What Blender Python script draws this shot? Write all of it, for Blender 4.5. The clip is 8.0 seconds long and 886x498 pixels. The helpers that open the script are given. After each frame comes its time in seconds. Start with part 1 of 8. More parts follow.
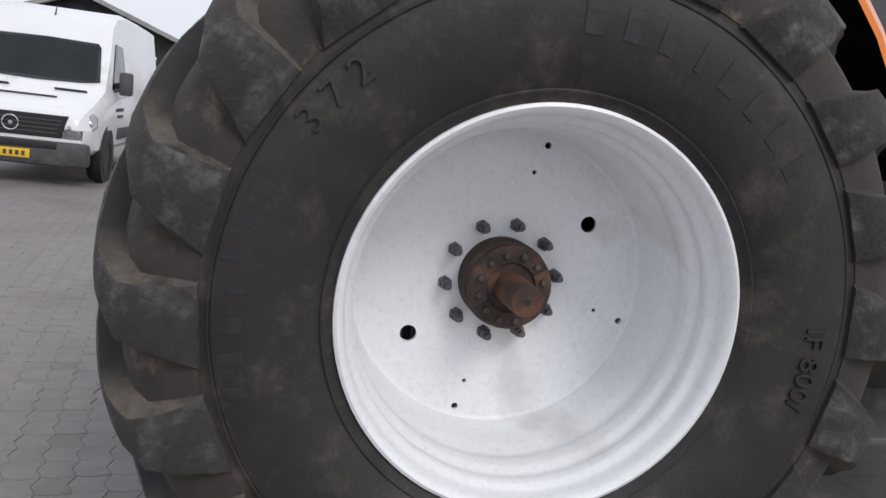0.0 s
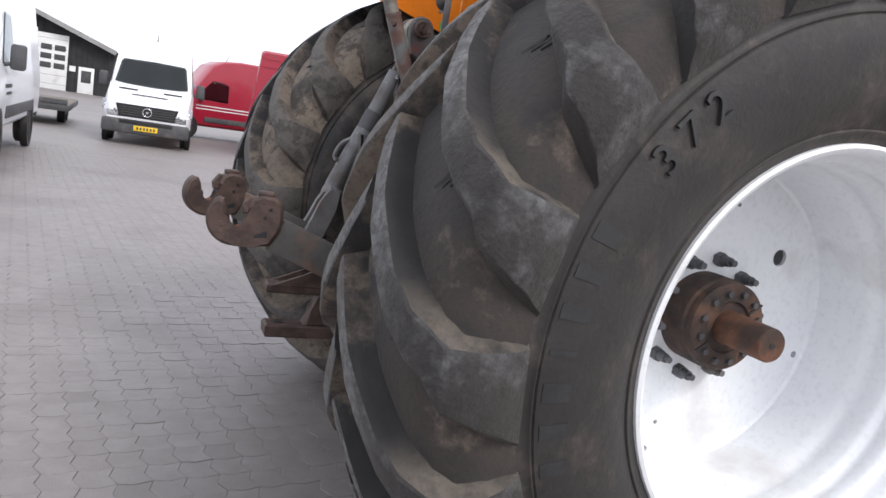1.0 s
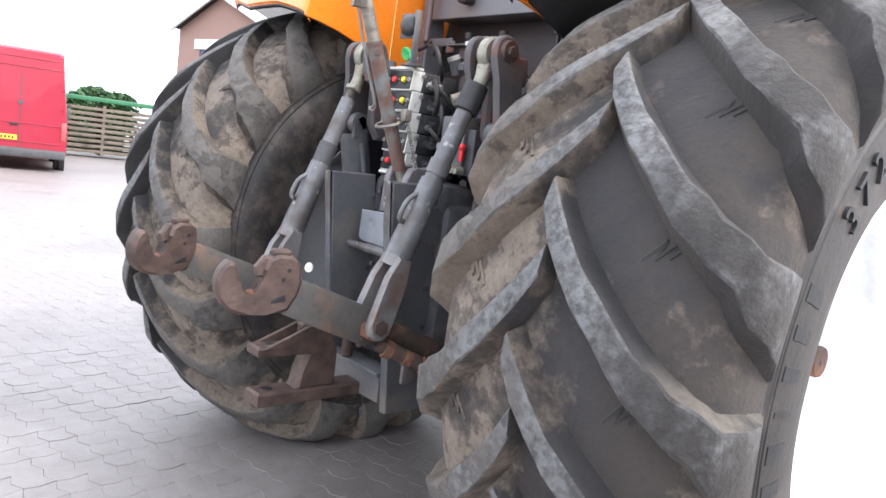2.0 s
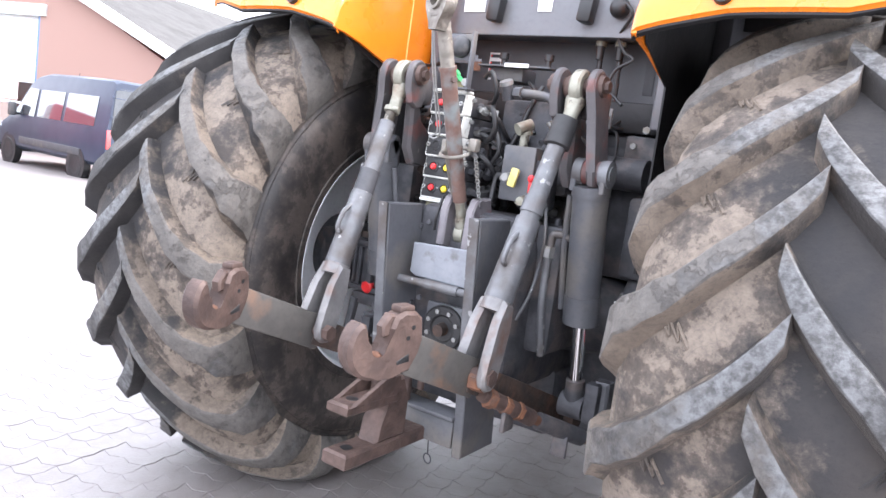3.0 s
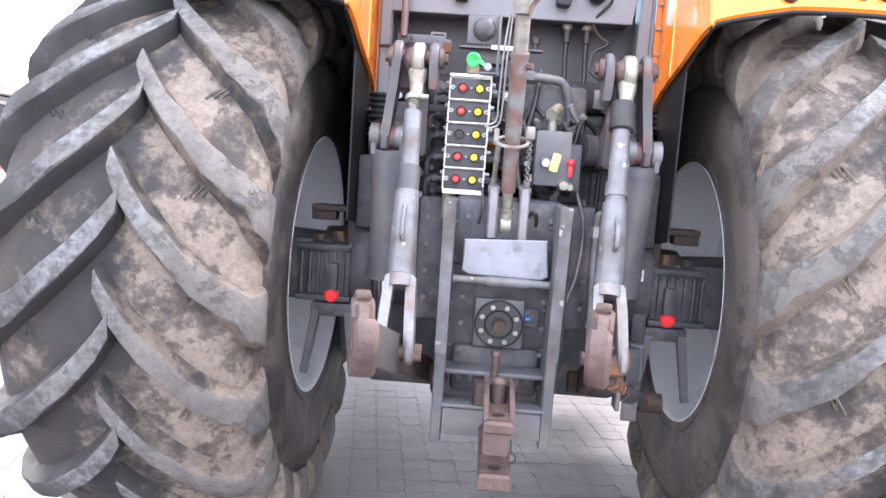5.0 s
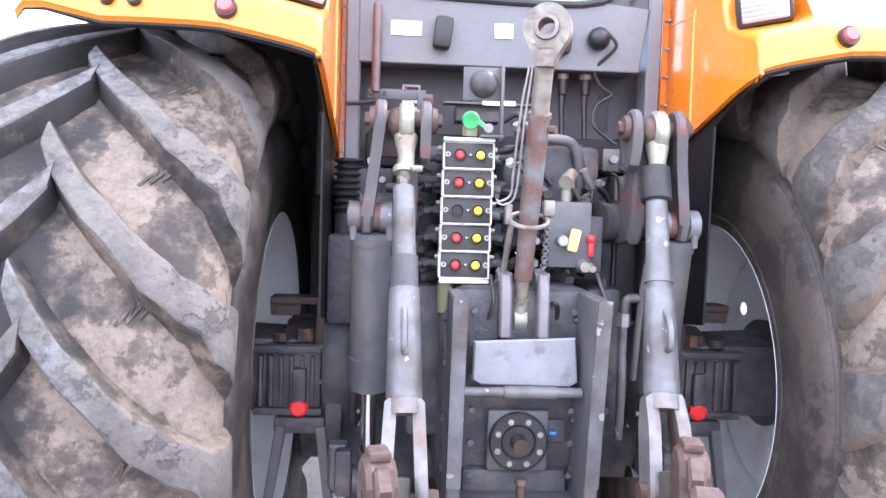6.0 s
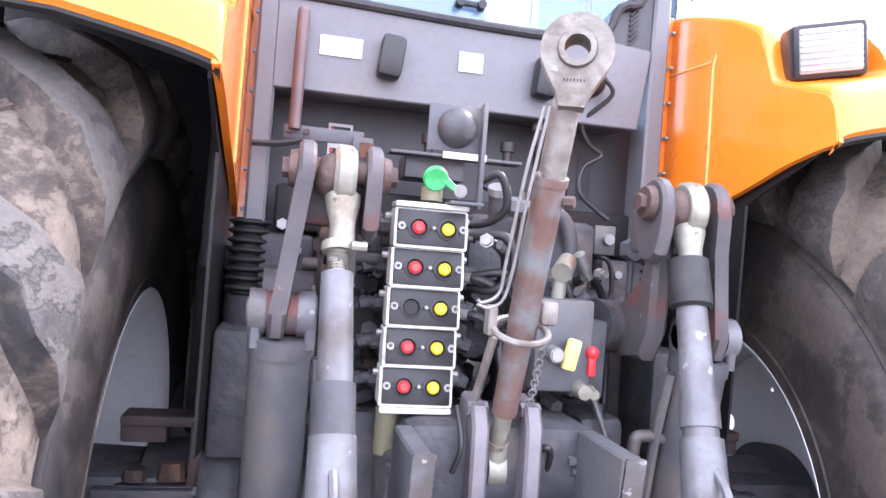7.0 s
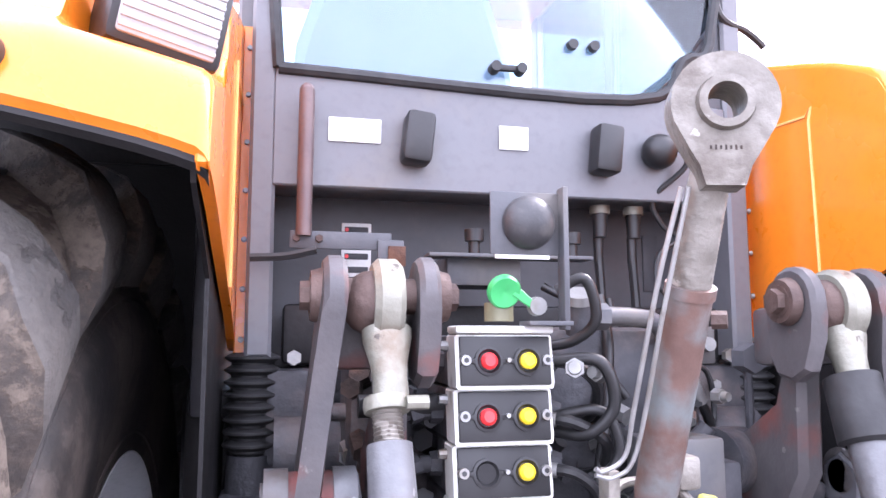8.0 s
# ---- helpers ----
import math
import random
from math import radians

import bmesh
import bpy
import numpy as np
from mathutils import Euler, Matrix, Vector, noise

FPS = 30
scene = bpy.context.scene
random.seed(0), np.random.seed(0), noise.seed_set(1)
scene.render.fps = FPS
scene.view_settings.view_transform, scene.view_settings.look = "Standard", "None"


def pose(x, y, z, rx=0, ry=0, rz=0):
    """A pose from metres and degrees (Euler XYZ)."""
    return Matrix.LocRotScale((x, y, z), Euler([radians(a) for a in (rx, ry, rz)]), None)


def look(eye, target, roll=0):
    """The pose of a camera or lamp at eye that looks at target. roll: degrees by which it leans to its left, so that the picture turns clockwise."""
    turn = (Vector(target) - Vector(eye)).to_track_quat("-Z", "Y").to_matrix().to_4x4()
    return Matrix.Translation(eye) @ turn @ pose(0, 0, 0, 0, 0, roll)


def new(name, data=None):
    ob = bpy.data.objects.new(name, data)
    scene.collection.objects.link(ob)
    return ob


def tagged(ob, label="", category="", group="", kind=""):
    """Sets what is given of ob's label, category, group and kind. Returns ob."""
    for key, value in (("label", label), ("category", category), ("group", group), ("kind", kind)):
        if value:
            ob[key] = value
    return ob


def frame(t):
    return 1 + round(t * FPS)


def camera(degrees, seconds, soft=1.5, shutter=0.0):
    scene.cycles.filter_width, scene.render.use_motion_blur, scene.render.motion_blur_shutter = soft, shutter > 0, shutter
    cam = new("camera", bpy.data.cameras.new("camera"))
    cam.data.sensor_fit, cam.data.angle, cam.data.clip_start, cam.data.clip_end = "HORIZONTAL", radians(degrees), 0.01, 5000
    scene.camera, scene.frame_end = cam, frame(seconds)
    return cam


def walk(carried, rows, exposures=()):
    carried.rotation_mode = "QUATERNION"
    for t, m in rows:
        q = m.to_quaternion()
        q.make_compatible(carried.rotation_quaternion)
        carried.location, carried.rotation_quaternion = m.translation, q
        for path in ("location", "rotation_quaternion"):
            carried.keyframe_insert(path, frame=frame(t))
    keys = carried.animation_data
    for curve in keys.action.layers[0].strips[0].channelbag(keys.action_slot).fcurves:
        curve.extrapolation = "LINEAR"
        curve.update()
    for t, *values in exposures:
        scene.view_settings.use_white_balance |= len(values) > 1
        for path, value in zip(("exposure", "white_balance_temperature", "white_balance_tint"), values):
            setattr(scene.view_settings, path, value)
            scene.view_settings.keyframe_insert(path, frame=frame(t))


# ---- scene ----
cam = camera(62.0, 8.0)
PATH = [
    (0, (2.938, -0.616, 1.37), (1.014, -0.187, 1.031), 7.0),
    (0.2, (2.841, -0.794, 1.335), (0.921, -0.328, 1.028), 7.3),
    (0.4, (2.75, -0.957, 1.323), (0.86, -0.444, 0.913), 8.6),
    (0.5, (2.711, -1.032, 1.321), (0.834, -0.491, 0.889), 7.1),
    (0.6, (2.669, -1.13, 1.331), (0.788, -0.589, 0.916), 8.8),
    (0.7, (2.629, -1.188, 1.336), (0.751, -0.632, 0.934), 9.0),
    (0.8, (2.577, -1.275, 1.338), (0.708, -0.659, 0.982), 9.1),
    (1, (2.491, -1.422, 1.339), (0.674, -0.653, 1.015), 9.2),
    (1.2, (2.409, -1.588, 1.369), (0.658, -0.698, 0.993), 8.2),
    (1.5, (2.265, -1.754, 1.379), (0.604, -0.681, 1.079), 8.4),
    (1.7, (2.135, -1.879, 1.357), (0.547, -0.69, 1.099), 8.0),
    (2.8, (1.408, -2.435, 1.426), (0.253, -0.826, 1.152), 7.9),
    (3, (1.243, -2.5, 1.43), (0.158, -0.839, 1.181), 7.8),
    (3.2, (1.088, -2.53, 1.354), (0.085, -0.82, 1.086), 7.0),
    (3.5, (0.851, -2.577, 1.421), (-0.034, -0.82, 1.061), 6.4),
    (4, (0.436, -2.73, 1.391), (-0.163, -0.856, 1.034), 7.2),
    (4.5, (0.125, -2.826, 1.409), (-0.318, -0.891, 1.165), 6.7),
    (4.7, (0.024, -2.826, 1.363), (-0.256, -0.862, 1.112), 5.2),
    (5.8, (-0.334, -2.486, 1.442), (-0.182, -0.496, 1.305), 3.2),
    (6, (-0.341, -2.349, 1.476), (-0.203, -0.357, 1.355), 1.7),
    (6.2, (-0.343, -2.219, 1.476), (-0.137, -0.232, 1.378), 2.6),
    (6.5, (-0.338, -2.057, 1.487), (-0.015, -0.085, 1.41), 3.1),
    (6.8, (-0.38, -1.848, 1.514), (0.037, 0.108, 1.507), 4.8),
    (7, (-0.403, -1.741, 1.551), (0.018, 0.214, 1.578), 4.4),
    (7.2, (-0.426, -1.642, 1.576), (0.021, 0.305, 1.678), 4.0),
    (7.5, (-0.435, -1.514, 1.606), (-0.02, 0.431, 1.819), 2.9),
    (7.8, (-0.448, -1.422, 1.631), (-0.041, 0.521, 1.874), 0.6),
    (8, (-0.446, -1.384, 1.632), (-0.002, 0.551, 1.873), -0.0),
]
walk(cam, [(t, look(eye, target, roll)) for t, eye, target, roll in PATH],
     [(0.0, -0.56, 6500, 13), (0.5, -0.65, 6500, 13), (0.7, -0.54, 6500, 13), (1.0, 0.09, 6500, 13), (1.5, 0.83, 6450, 12), (3.0, 2.02, 6300, 15), (3.5, 2.14, 6250, 16), (4.0, 2.27, 6250, 16),
      (4.5, 2.30, 6250, 17), (6.0, 2.28, 6050, 21), (6.5, 2.27, 6090, 23), (7.5, 2.27, 6020, 26), (8.0, 2.20, 6020, 26)])

# ---- light ----
world = bpy.data.worlds.new("sky")
scene.world = world
world.use_nodes = True
wn, wl = world.node_tree.nodes, world.node_tree.links
sky = wn.new("ShaderNodeTexSky")
sky.sky_type, sky.sun_disc = "NISHITA", False
sky.sun_elevation, sky.sun_rotation = radians(45), radians(66)
sky.air_density, sky.dust_density = 1.0, 6.0
cloud = wn.new("ShaderNodeMix")
cloud.data_type = "RGBA"
cloud.inputs["Factor"].default_value = 0.85
cloud.inputs["B"].default_value = (8.9, 9.4, 10.2, 1)
wl.new(sky.outputs["Color"], cloud.inputs["A"])
wl.new(cloud.outputs["Result"], wn["Background"].inputs["Color"])
wn["Background"].inputs["Strength"].default_value = 0.15
sun = new("sun", bpy.data.lights.new("sun", "SUN"))
sun.data.energy, sun.data.angle, sun.data.color = 1.6, radians(18), (1.0, 0.975, 0.94)
sun.matrix_world = look((5, 2.2, 5.5), (0, 0, 0))


# ---- materials ----
def make(name, a, b=None, rough=0.6, metal=0.0, scale=6.0, bump=0.1, dirt=None, amount=0.5, dirt_scale=2.5,
         rand=False, coat=0.0, spec=0.5, fine=60.0, flake=None):
    """A surface of two colours in patches, a stain in larger ones, and a fine grain in relief."""
    m = bpy.data.materials.new(name)
    m.use_nodes = True
    n, l = m.node_tree.nodes, m.node_tree.links
    p = n["Principled BSDF"]
    p.inputs["Roughness"].default_value, p.inputs["Metallic"].default_value = rough, metal
    p.inputs["Coat Weight"].default_value = coat
    p.inputs["Specular IOR Level"].default_value = spec
    tc = n.new("ShaderNodeTexCoord")
    vec = tc.outputs["Object"]
    if rand:
        info, mul, add = n.new("ShaderNodeObjectInfo"), n.new("ShaderNodeMath"), n.new("ShaderNodeVectorMath")
        mul.operation, mul.inputs[1].default_value = "MULTIPLY", 37.0
        l.new(info.outputs["Random"], mul.inputs[0])
        l.new(vec, add.inputs[0])
        l.new(mul.outputs[0], add.inputs[1])
        vec = add.outputs[0]

    def noise_of(s, detail=6.0):
        t = n.new("ShaderNodeTexNoise")
        t.inputs["Scale"].default_value, t.inputs["Detail"].default_value = s, detail
        l.new(vec, t.inputs["Vector"])
        return t.outputs["Fac"]

    def ramp(src, lo, hi):
        r = n.new("ShaderNodeMapRange")
        r.inputs["From Min"].default_value, r.inputs["From Max"].default_value = lo, hi
        l.new(src, r.inputs["Value"])
        return r.outputs["Result"]

    def mix(fac, x, y):
        k = n.new("ShaderNodeMix")
        k.data_type = "RGBA"
        l.new(fac, k.inputs["Factor"])
        for src, key in ((x, "A"), (y, "B")):
            if isinstance(src, tuple):
                k.inputs[key].default_value = (*src, 1)
            else:
                l.new(src, k.inputs[key])
        return k.outputs["Result"]

    b = b or tuple(min(1, c * 1.25) for c in a)
    col = mix(ramp(noise_of(scale), 0.35, 0.65), a, b)
    if dirt:
        col = mix(ramp(noise_of(dirt_scale, 9.0), 0.72 - 0.4 * amount, 0.82 - 0.3 * amount), col, dirt)
    if flake:
        col = mix(ramp(noise_of(flake[1], 7.0), flake[2], flake[2] + 0.025), col, flake[0])
    grain = noise_of(fine, 8.0)
    dark = tuple(c * 0.72 for c in a)
    speck = n.new("ShaderNodeMath")
    speck.operation, speck.inputs[1].default_value = "MULTIPLY", 0.35
    l.new(ramp(grain, 0.5, 0.75), speck.inputs[0])
    col = mix(speck.outputs[0], col, dark)
    l.new(col, p.inputs["Base Color"])
    rr = n.new("ShaderNodeMapRange")
    rr.inputs["To Min"].default_value, rr.inputs["To Max"].default_value = rough * 0.8, min(1.0, rough * 1.2)
    l.new(noise_of(scale * 2.3), rr.inputs["Value"])
    l.new(rr.outputs["Result"], p.inputs["Roughness"])
    if bump:
        bp = n.new("ShaderNodeBump")
        bp.inputs["Strength"].default_value, bp.inputs["Distance"].default_value = bump, 0.01
        l.new(grain, bp.inputs["Height"])
        l.new(bp.outputs["Normal"], p.inputs["Normal"])
    return m


def glass_of(name, tint, rough=0.02, clear=0.75, ior=1.6):
    """Thin window glass: part clear, part mirror."""
    m = bpy.data.materials.new(name)
    m.use_nodes = True
    n, l = m.node_tree.nodes, m.node_tree.links
    n.remove(n["Principled BSDF"])
    tr, gl, mx, fr = n.new("ShaderNodeBsdfTransparent"), n.new("ShaderNodeBsdfGlossy"), n.new("ShaderNodeMixShader"), n.new("ShaderNodeFresnel")
    tr.inputs["Color"].default_value = (*[c * clear for c in tint], 1)
    gl.inputs["Color"].default_value, gl.inputs["Roughness"].default_value = (0.9, 0.93, 0.95, 1), rough
    fr.inputs["IOR"].default_value = ior
    l.new(fr.outputs[0], mx.inputs[0])
    l.new(tr.outputs[0], mx.inputs[1])
    l.new(gl.outputs[0], mx.inputs[2])
    l.new(mx.outputs[0], n["Material Output"].inputs["Surface"])
    return m


def muddy(name, a, b, mud_a, mud_b, side, rough=0.8, shift=0.0, worn=None, shoulder=None, bump=0.6, inside=0.26, reach=(0.13, 0.27), flaking=0.7, dust_sheen=0.0):
    """Tyre rubber with dried mud that has flaked and cracked; more of it on the half of the tyre next to the tractor."""
    m = bpy.data.materials.new(name)
    m.use_nodes = True
    n, l = m.node_tree.nodes, m.node_tree.links
    p = n["Principled BSDF"]
    p.inputs["Roughness"].default_value, p.inputs["Specular IOR Level"].default_value = rough, 0.5
    tc, info, add, sep = n.new("ShaderNodeTexCoord"), n.new("ShaderNodeObjectInfo"), n.new("ShaderNodeVectorMath"), n.new("ShaderNodeSeparateXYZ")
    l.new(tc.outputs["Object"], sep.inputs[0])
    mul = n.new("ShaderNodeMath")
    mul.operation, mul.inputs[1].default_value = "MULTIPLY", 37.0
    l.new(info.outputs["Random"], mul.inputs[0])
    l.new(tc.outputs["Object"], add.inputs[0])
    l.new(mul.outputs[0], add.inputs[1])

    def noise_of(s, detail=8.0, rgh=0.6):
        t = n.new("ShaderNodeTexNoise")
        t.inputs["Scale"].default_value, t.inputs["Detail"].default_value, t.inputs["Roughness"].default_value = s, detail, rgh
        l.new(add.outputs[0], t.inputs["Vector"])
        return t.outputs["Fac"]

    def ramp(src, lo, hi, to0=0.0, to1=1.0):
        r = n.new("ShaderNodeMapRange")
        for key, v in (("From Min", lo), ("From Max", hi), ("To Min", to0), ("To Max", to1)):
            r.inputs[key].default_value = v
        l.new(src, r.inputs["Value"])
        return r.outputs["Result"]

    def calc(op, x, y):
        k = n.new("ShaderNodeMath")
        k.operation = op
        for q, src in enumerate((x, y)):
            if isinstance(src, float):
                k.inputs[q].default_value = src
            else:
                l.new(src, k.inputs[q])
        return k.outputs[0]

    def mix(fac, x, y):
        k = n.new("ShaderNodeMix")
        k.data_type = "RGBA"
        l.new(fac, k.inputs["Factor"])
        for src, key in ((x, "A"), (y, "B")):
            if isinstance(src, tuple):
                k.inputs[key].default_value = (*src, 1)
            else:
                l.new(src, k.inputs[key])
        return k.outputs["Result"]

    inner = ramp(sep.outputs["X"], 0.16 * side, -0.14 * side)
    grain, flakes = noise_of(85.0), noise_of(23.0, 10.0, 0.7)
    col = mix(ramp(noise_of(11.0), 0.38, 0.62), a, b)
    if worn:
        col = mix(ramp(noise_of(42.0, 6.0), 0.40, 0.58), col, worn)
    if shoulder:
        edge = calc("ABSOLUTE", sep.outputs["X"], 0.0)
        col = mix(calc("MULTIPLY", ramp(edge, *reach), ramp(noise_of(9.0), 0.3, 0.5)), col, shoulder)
    level = calc("ADD", calc("MULTIPLY", inner, inside), calc("ADD", noise_of(5.0, 9.0, 0.62), shift))
    cover = ramp(calc("ADD", level, calc("MULTIPLY", flakes, 0.30)), 0.655, 0.80)
    peel = calc("MULTIPLY", ramp(calc("ADD", level, calc("MULTIPLY", flakes, 0.45)), 0.84, 0.87), inner)
    col = mix(calc("MULTIPLY", cover, 0.85), col, mix(ramp(flakes, 0.4, 0.62), mud_a, mud_b))
    col = mix(calc("MULTIPLY", peel, flaking), col, mud_b)
    crack = n.new("ShaderNodeTexVoronoi")
    crack.feature = "DISTANCE_TO_EDGE"
    crack.inputs["Scale"].default_value = 13.0
    warp, wv = n.new("ShaderNodeVectorMath"), n.new("ShaderNodeTexNoise")
    wv.inputs["Scale"].default_value = 20.0
    l.new(add.outputs[0], wv.inputs["Vector"])
    warp.operation, warp.inputs["Scale"].default_value = "SCALE", 0.05
    l.new(wv.outputs["Color"], warp.inputs[0])
    moved = n.new("ShaderNodeVectorMath")
    l.new(add.outputs[0], moved.inputs[0])
    l.new(warp.outputs[0], moved.inputs[1])
    l.new(moved.outputs[0], crack.inputs["Vector"])
    line = calc("MULTIPLY", ramp(crack.outputs["Distance"], 0.022, 0.0), calc("MULTIPLY", peel, 0.22))
    col = mix(line, col, a)
    col = mix(calc("MULTIPLY", ramp(noise_of(34.0, 12.0, 0.8), 0.42, 0.62), 0.38), col, tuple(c * 0.8 for c in b))
    col = mix(calc("MULTIPLY", ramp(grain, 0.52, 0.75), 0.4), col, tuple(c * 0.6 for c in a))
    l.new(col, p.inputs["Base Color"])
    # dusty sheen, added to lighten rubber at grazing view; zero on the left tyre
    p.inputs["Sheen Weight"].default_value, p.inputs["Sheen Roughness"].default_value = dust_sheen, 0.55
    p.inputs["Sheen Tint"].default_value = (0.80, 0.70, 0.62, 1)
    bp = n.new("ShaderNodeBump")
    bp.inputs["Strength"].default_value, bp.inputs["Distance"].default_value = bump, 0.008
    l.new(calc("ADD", calc("MULTIPLY", grain, 0.5), calc("ADD", calc("MULTIPLY", peel, 0.25), calc("MULTIPLY", flakes, 0.4))), bp.inputs["Height"])
    l.new(bp.outputs["Normal"], p.inputs["Normal"])
    return m


MUD, PALEMUD = (0.105, 0.080, 0.062), (0.215, 0.174, 0.138)
RUBBER = make("tyre_rubber", (0.020, 0.0195, 0.020), (0.034, 0.032, 0.032), 0.72, scale=9, bump=0.25, dirt=(0.060, 0.050, 0.045), amount=0.5, dirt_scale=3.0)
WALLRUBBER = {s: muddy("dusty_sidewall_rubber", (0.0115, 0.0102, 0.0100), (0.020, 0.0172, 0.0164), (0.046, 0.036, 0.031), (0.080, 0.064, 0.054), s, 0.6, 0.0, bump=0.4, inside=0.10, dust_sheen=0.07 if s > 0 else 0.0) for s in (1, -1)}
TREAD = {s: muddy("muddy_tread_rubber", (0.017, 0.0165, 0.018), (0.030, 0.027, 0.026), MUD, PALEMUD, s, shift=-0.10 if s > 0 else -0.065, inside=0.26 if s > 0 else 0.215, shoulder=(0.040, 0.032, 0.027), dust_sheen=0.08 if s > 0 else 0.0) for s in (1, -1)}
LUG = {s: muddy("lug_rubber", (0.014, 0.0135, 0.0145), (0.026, 0.024, 0.023), (0.088, 0.066, 0.050), (0.165, 0.130, 0.100), s, 0.72, shift=-0.09 if s > 0 else -0.17, dust_sheen=0.10 if s > 0 else 0.0) for s in (1, -1)}
LUGTOP = {s: muddy("worn_lug_rubber", (0.040, 0.040, 0.041), (0.072, 0.071, 0.070), (0.086, 0.076, 0.067), (0.130, 0.118, 0.106), s, 0.85, shift=-0.13 if s > 0 else -0.06, worn=(0.145, 0.147, 0.150), shoulder=(0.026, 0.0235, 0.022), bump=1.0, flaking=0.25, dust_sheen=0.08 if s > 0 else 0.0) for s in (1, -1)}
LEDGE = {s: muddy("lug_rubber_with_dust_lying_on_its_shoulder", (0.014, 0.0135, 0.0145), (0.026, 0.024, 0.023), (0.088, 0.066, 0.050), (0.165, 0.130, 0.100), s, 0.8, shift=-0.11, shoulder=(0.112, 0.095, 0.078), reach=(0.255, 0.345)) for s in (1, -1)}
SMALLRUBBER = make("black_rubber", (0.014, 0.014, 0.015), (0.026, 0.026, 0.027), 0.6, scale=20, bump=0.1)
RIMPAINT = make("silver_white_rim_paint", (0.80, 0.82, 0.84), (0.83, 0.845, 0.86), 0.38, 0.05, scale=5, bump=0.02, dirt=(0.62, 0.61, 0.60), amount=0.25, dirt_scale=3)
RUST = make("rusty_steel", (0.095, 0.045, 0.029), (0.165, 0.074, 0.041), 0.8, 0.2, scale=25, bump=0.4, dirt=(0.055, 0.036, 0.028), amount=0.5, dirt_scale=9)
HUBMETAL = make("dirty_rusty_hub_metal", (0.036, 0.029, 0.026), (0.080, 0.050, 0.038), 0.75, 0.3, scale=22, bump=0.4, dirt=(0.16, 0.085, 0.055), amount=0.45, dirt_scale=10)
OILRUST = make("dull_brown_steel", (0.070, 0.046, 0.039), (0.115, 0.076, 0.063), 0.6, 0.35, scale=18, bump=0.35, dirt=(0.055, 0.037, 0.033), amount=0.5, dirt_scale=10)
BLUERUST = make("brown_steel_with_grey_paint_left", (0.13, 0.075, 0.060), (0.17, 0.105, 0.085), 0.6, 0.3, scale=16, bump=0.2, dirt=(0.17, 0.19, 0.19), amount=0.6, dirt_scale=12)
GREY = make("gunmetal_paint", (0.075, 0.077, 0.085), (0.098, 0.100, 0.108), 0.5, 0.1, scale=10, bump=0.1, dirt=(0.125, 0.115, 0.105), amount=0.5, dirt_scale=6)
GREYLIGHT = make("scuffed_light_grey_paint", (0.098, 0.100, 0.106), (0.150, 0.153, 0.160), 0.45, 0.15, scale=11, bump=0.2, dirt=(0.075, 0.064, 0.058), amount=0.6, dirt_scale=8, flake=((0.27, 0.27, 0.27), 26.0, 0.64))
ARMPAINT = make("grey_arm_paint_with_red_rests", (0.070, 0.066, 0.069), (0.098, 0.089, 0.090), 0.5, 0.15, scale=15, bump=0.15, dirt=(0.150, 0.060, 0.052), amount=0.42, dirt_scale=11, flake=((0.20, 0.19, 0.18), 30.0, 0.68))
GREYDARK = make("dirty_dark_grey_casting", (0.045, 0.046, 0.052), (0.078, 0.078, 0.085), 0.6, 0.2, scale=18, bump=0.3, dirt=(0.110, 0.092, 0.086), amount=0.5, dirt_scale=9)
BLADE = make("oxidised_brown_grey_steel", (0.078, 0.073, 0.068), (0.104, 0.097, 0.088), 0.6, 0.35, scale=12, bump=0.15, dirt=(0.16, 0.10, 0.07), amount=0.35, dirt_scale=8)
PANEL = make("dark_grey_cab_panel", (0.122, 0.123, 0.132), (0.140, 0.141, 0.150), 0.42, 0.05, scale=5, bump=0.03, dirt=(0.15, 0.14, 0.13), amount=0.35, dirt_scale=4)
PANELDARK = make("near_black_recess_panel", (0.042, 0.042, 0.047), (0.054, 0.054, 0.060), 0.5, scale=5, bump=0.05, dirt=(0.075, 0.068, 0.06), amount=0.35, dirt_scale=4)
BLACK = make("black_plastic", (0.012, 0.012, 0.013), (0.02, 0.02, 0.021), 0.45, scale=10, bump=0.05, dirt=(0.05, 0.045, 0.04), amount=0.25)
LINER = make("black_wheel_arch_liner", (0.011, 0.0105, 0.011), (0.017, 0.016, 0.017), 0.5, scale=6, bump=0.15, spec=0.3)
ORANGE = make("orange_tractor_paint", (0.83, 0.212, 0.010), (0.87, 0.232, 0.014), 0.28, scale=3, bump=0.01, coat=0.35, dirt=(0.76, 0.25, 0.035), amount=0.25, dirt_scale=5)
EYESTEEL = make("mottled_grey_brown_forging", (0.165, 0.150, 0.128), (0.255, 0.238, 0.208), 0.5, 0.35, scale=24, bump=0.4, dirt=(0.105, 0.086, 0.070), amount=0.5, dirt_scale=15, flake=((0.36, 0.34, 0.30), 30.0, 0.64))
PALEYELLOW = make("faded_yellow_plastic", (0.62, 0.52, 0.13), (0.68, 0.60, 0.24), 0.5, scale=30, bump=0.1, dirt=(0.5, 0.45, 0.3), amount=0.4, dirt_scale=20)
CREAM = make("creamy_worn_plating", (0.215, 0.21, 0.17), (0.31, 0.305, 0.25), 0.45, 0.35, scale=30, bump=0.25, dirt=(0.19, 0.15, 0.11), amount=0.5, dirt_scale=17, flake=((0.10, 0.085, 0.07), 34.0, 0.66))
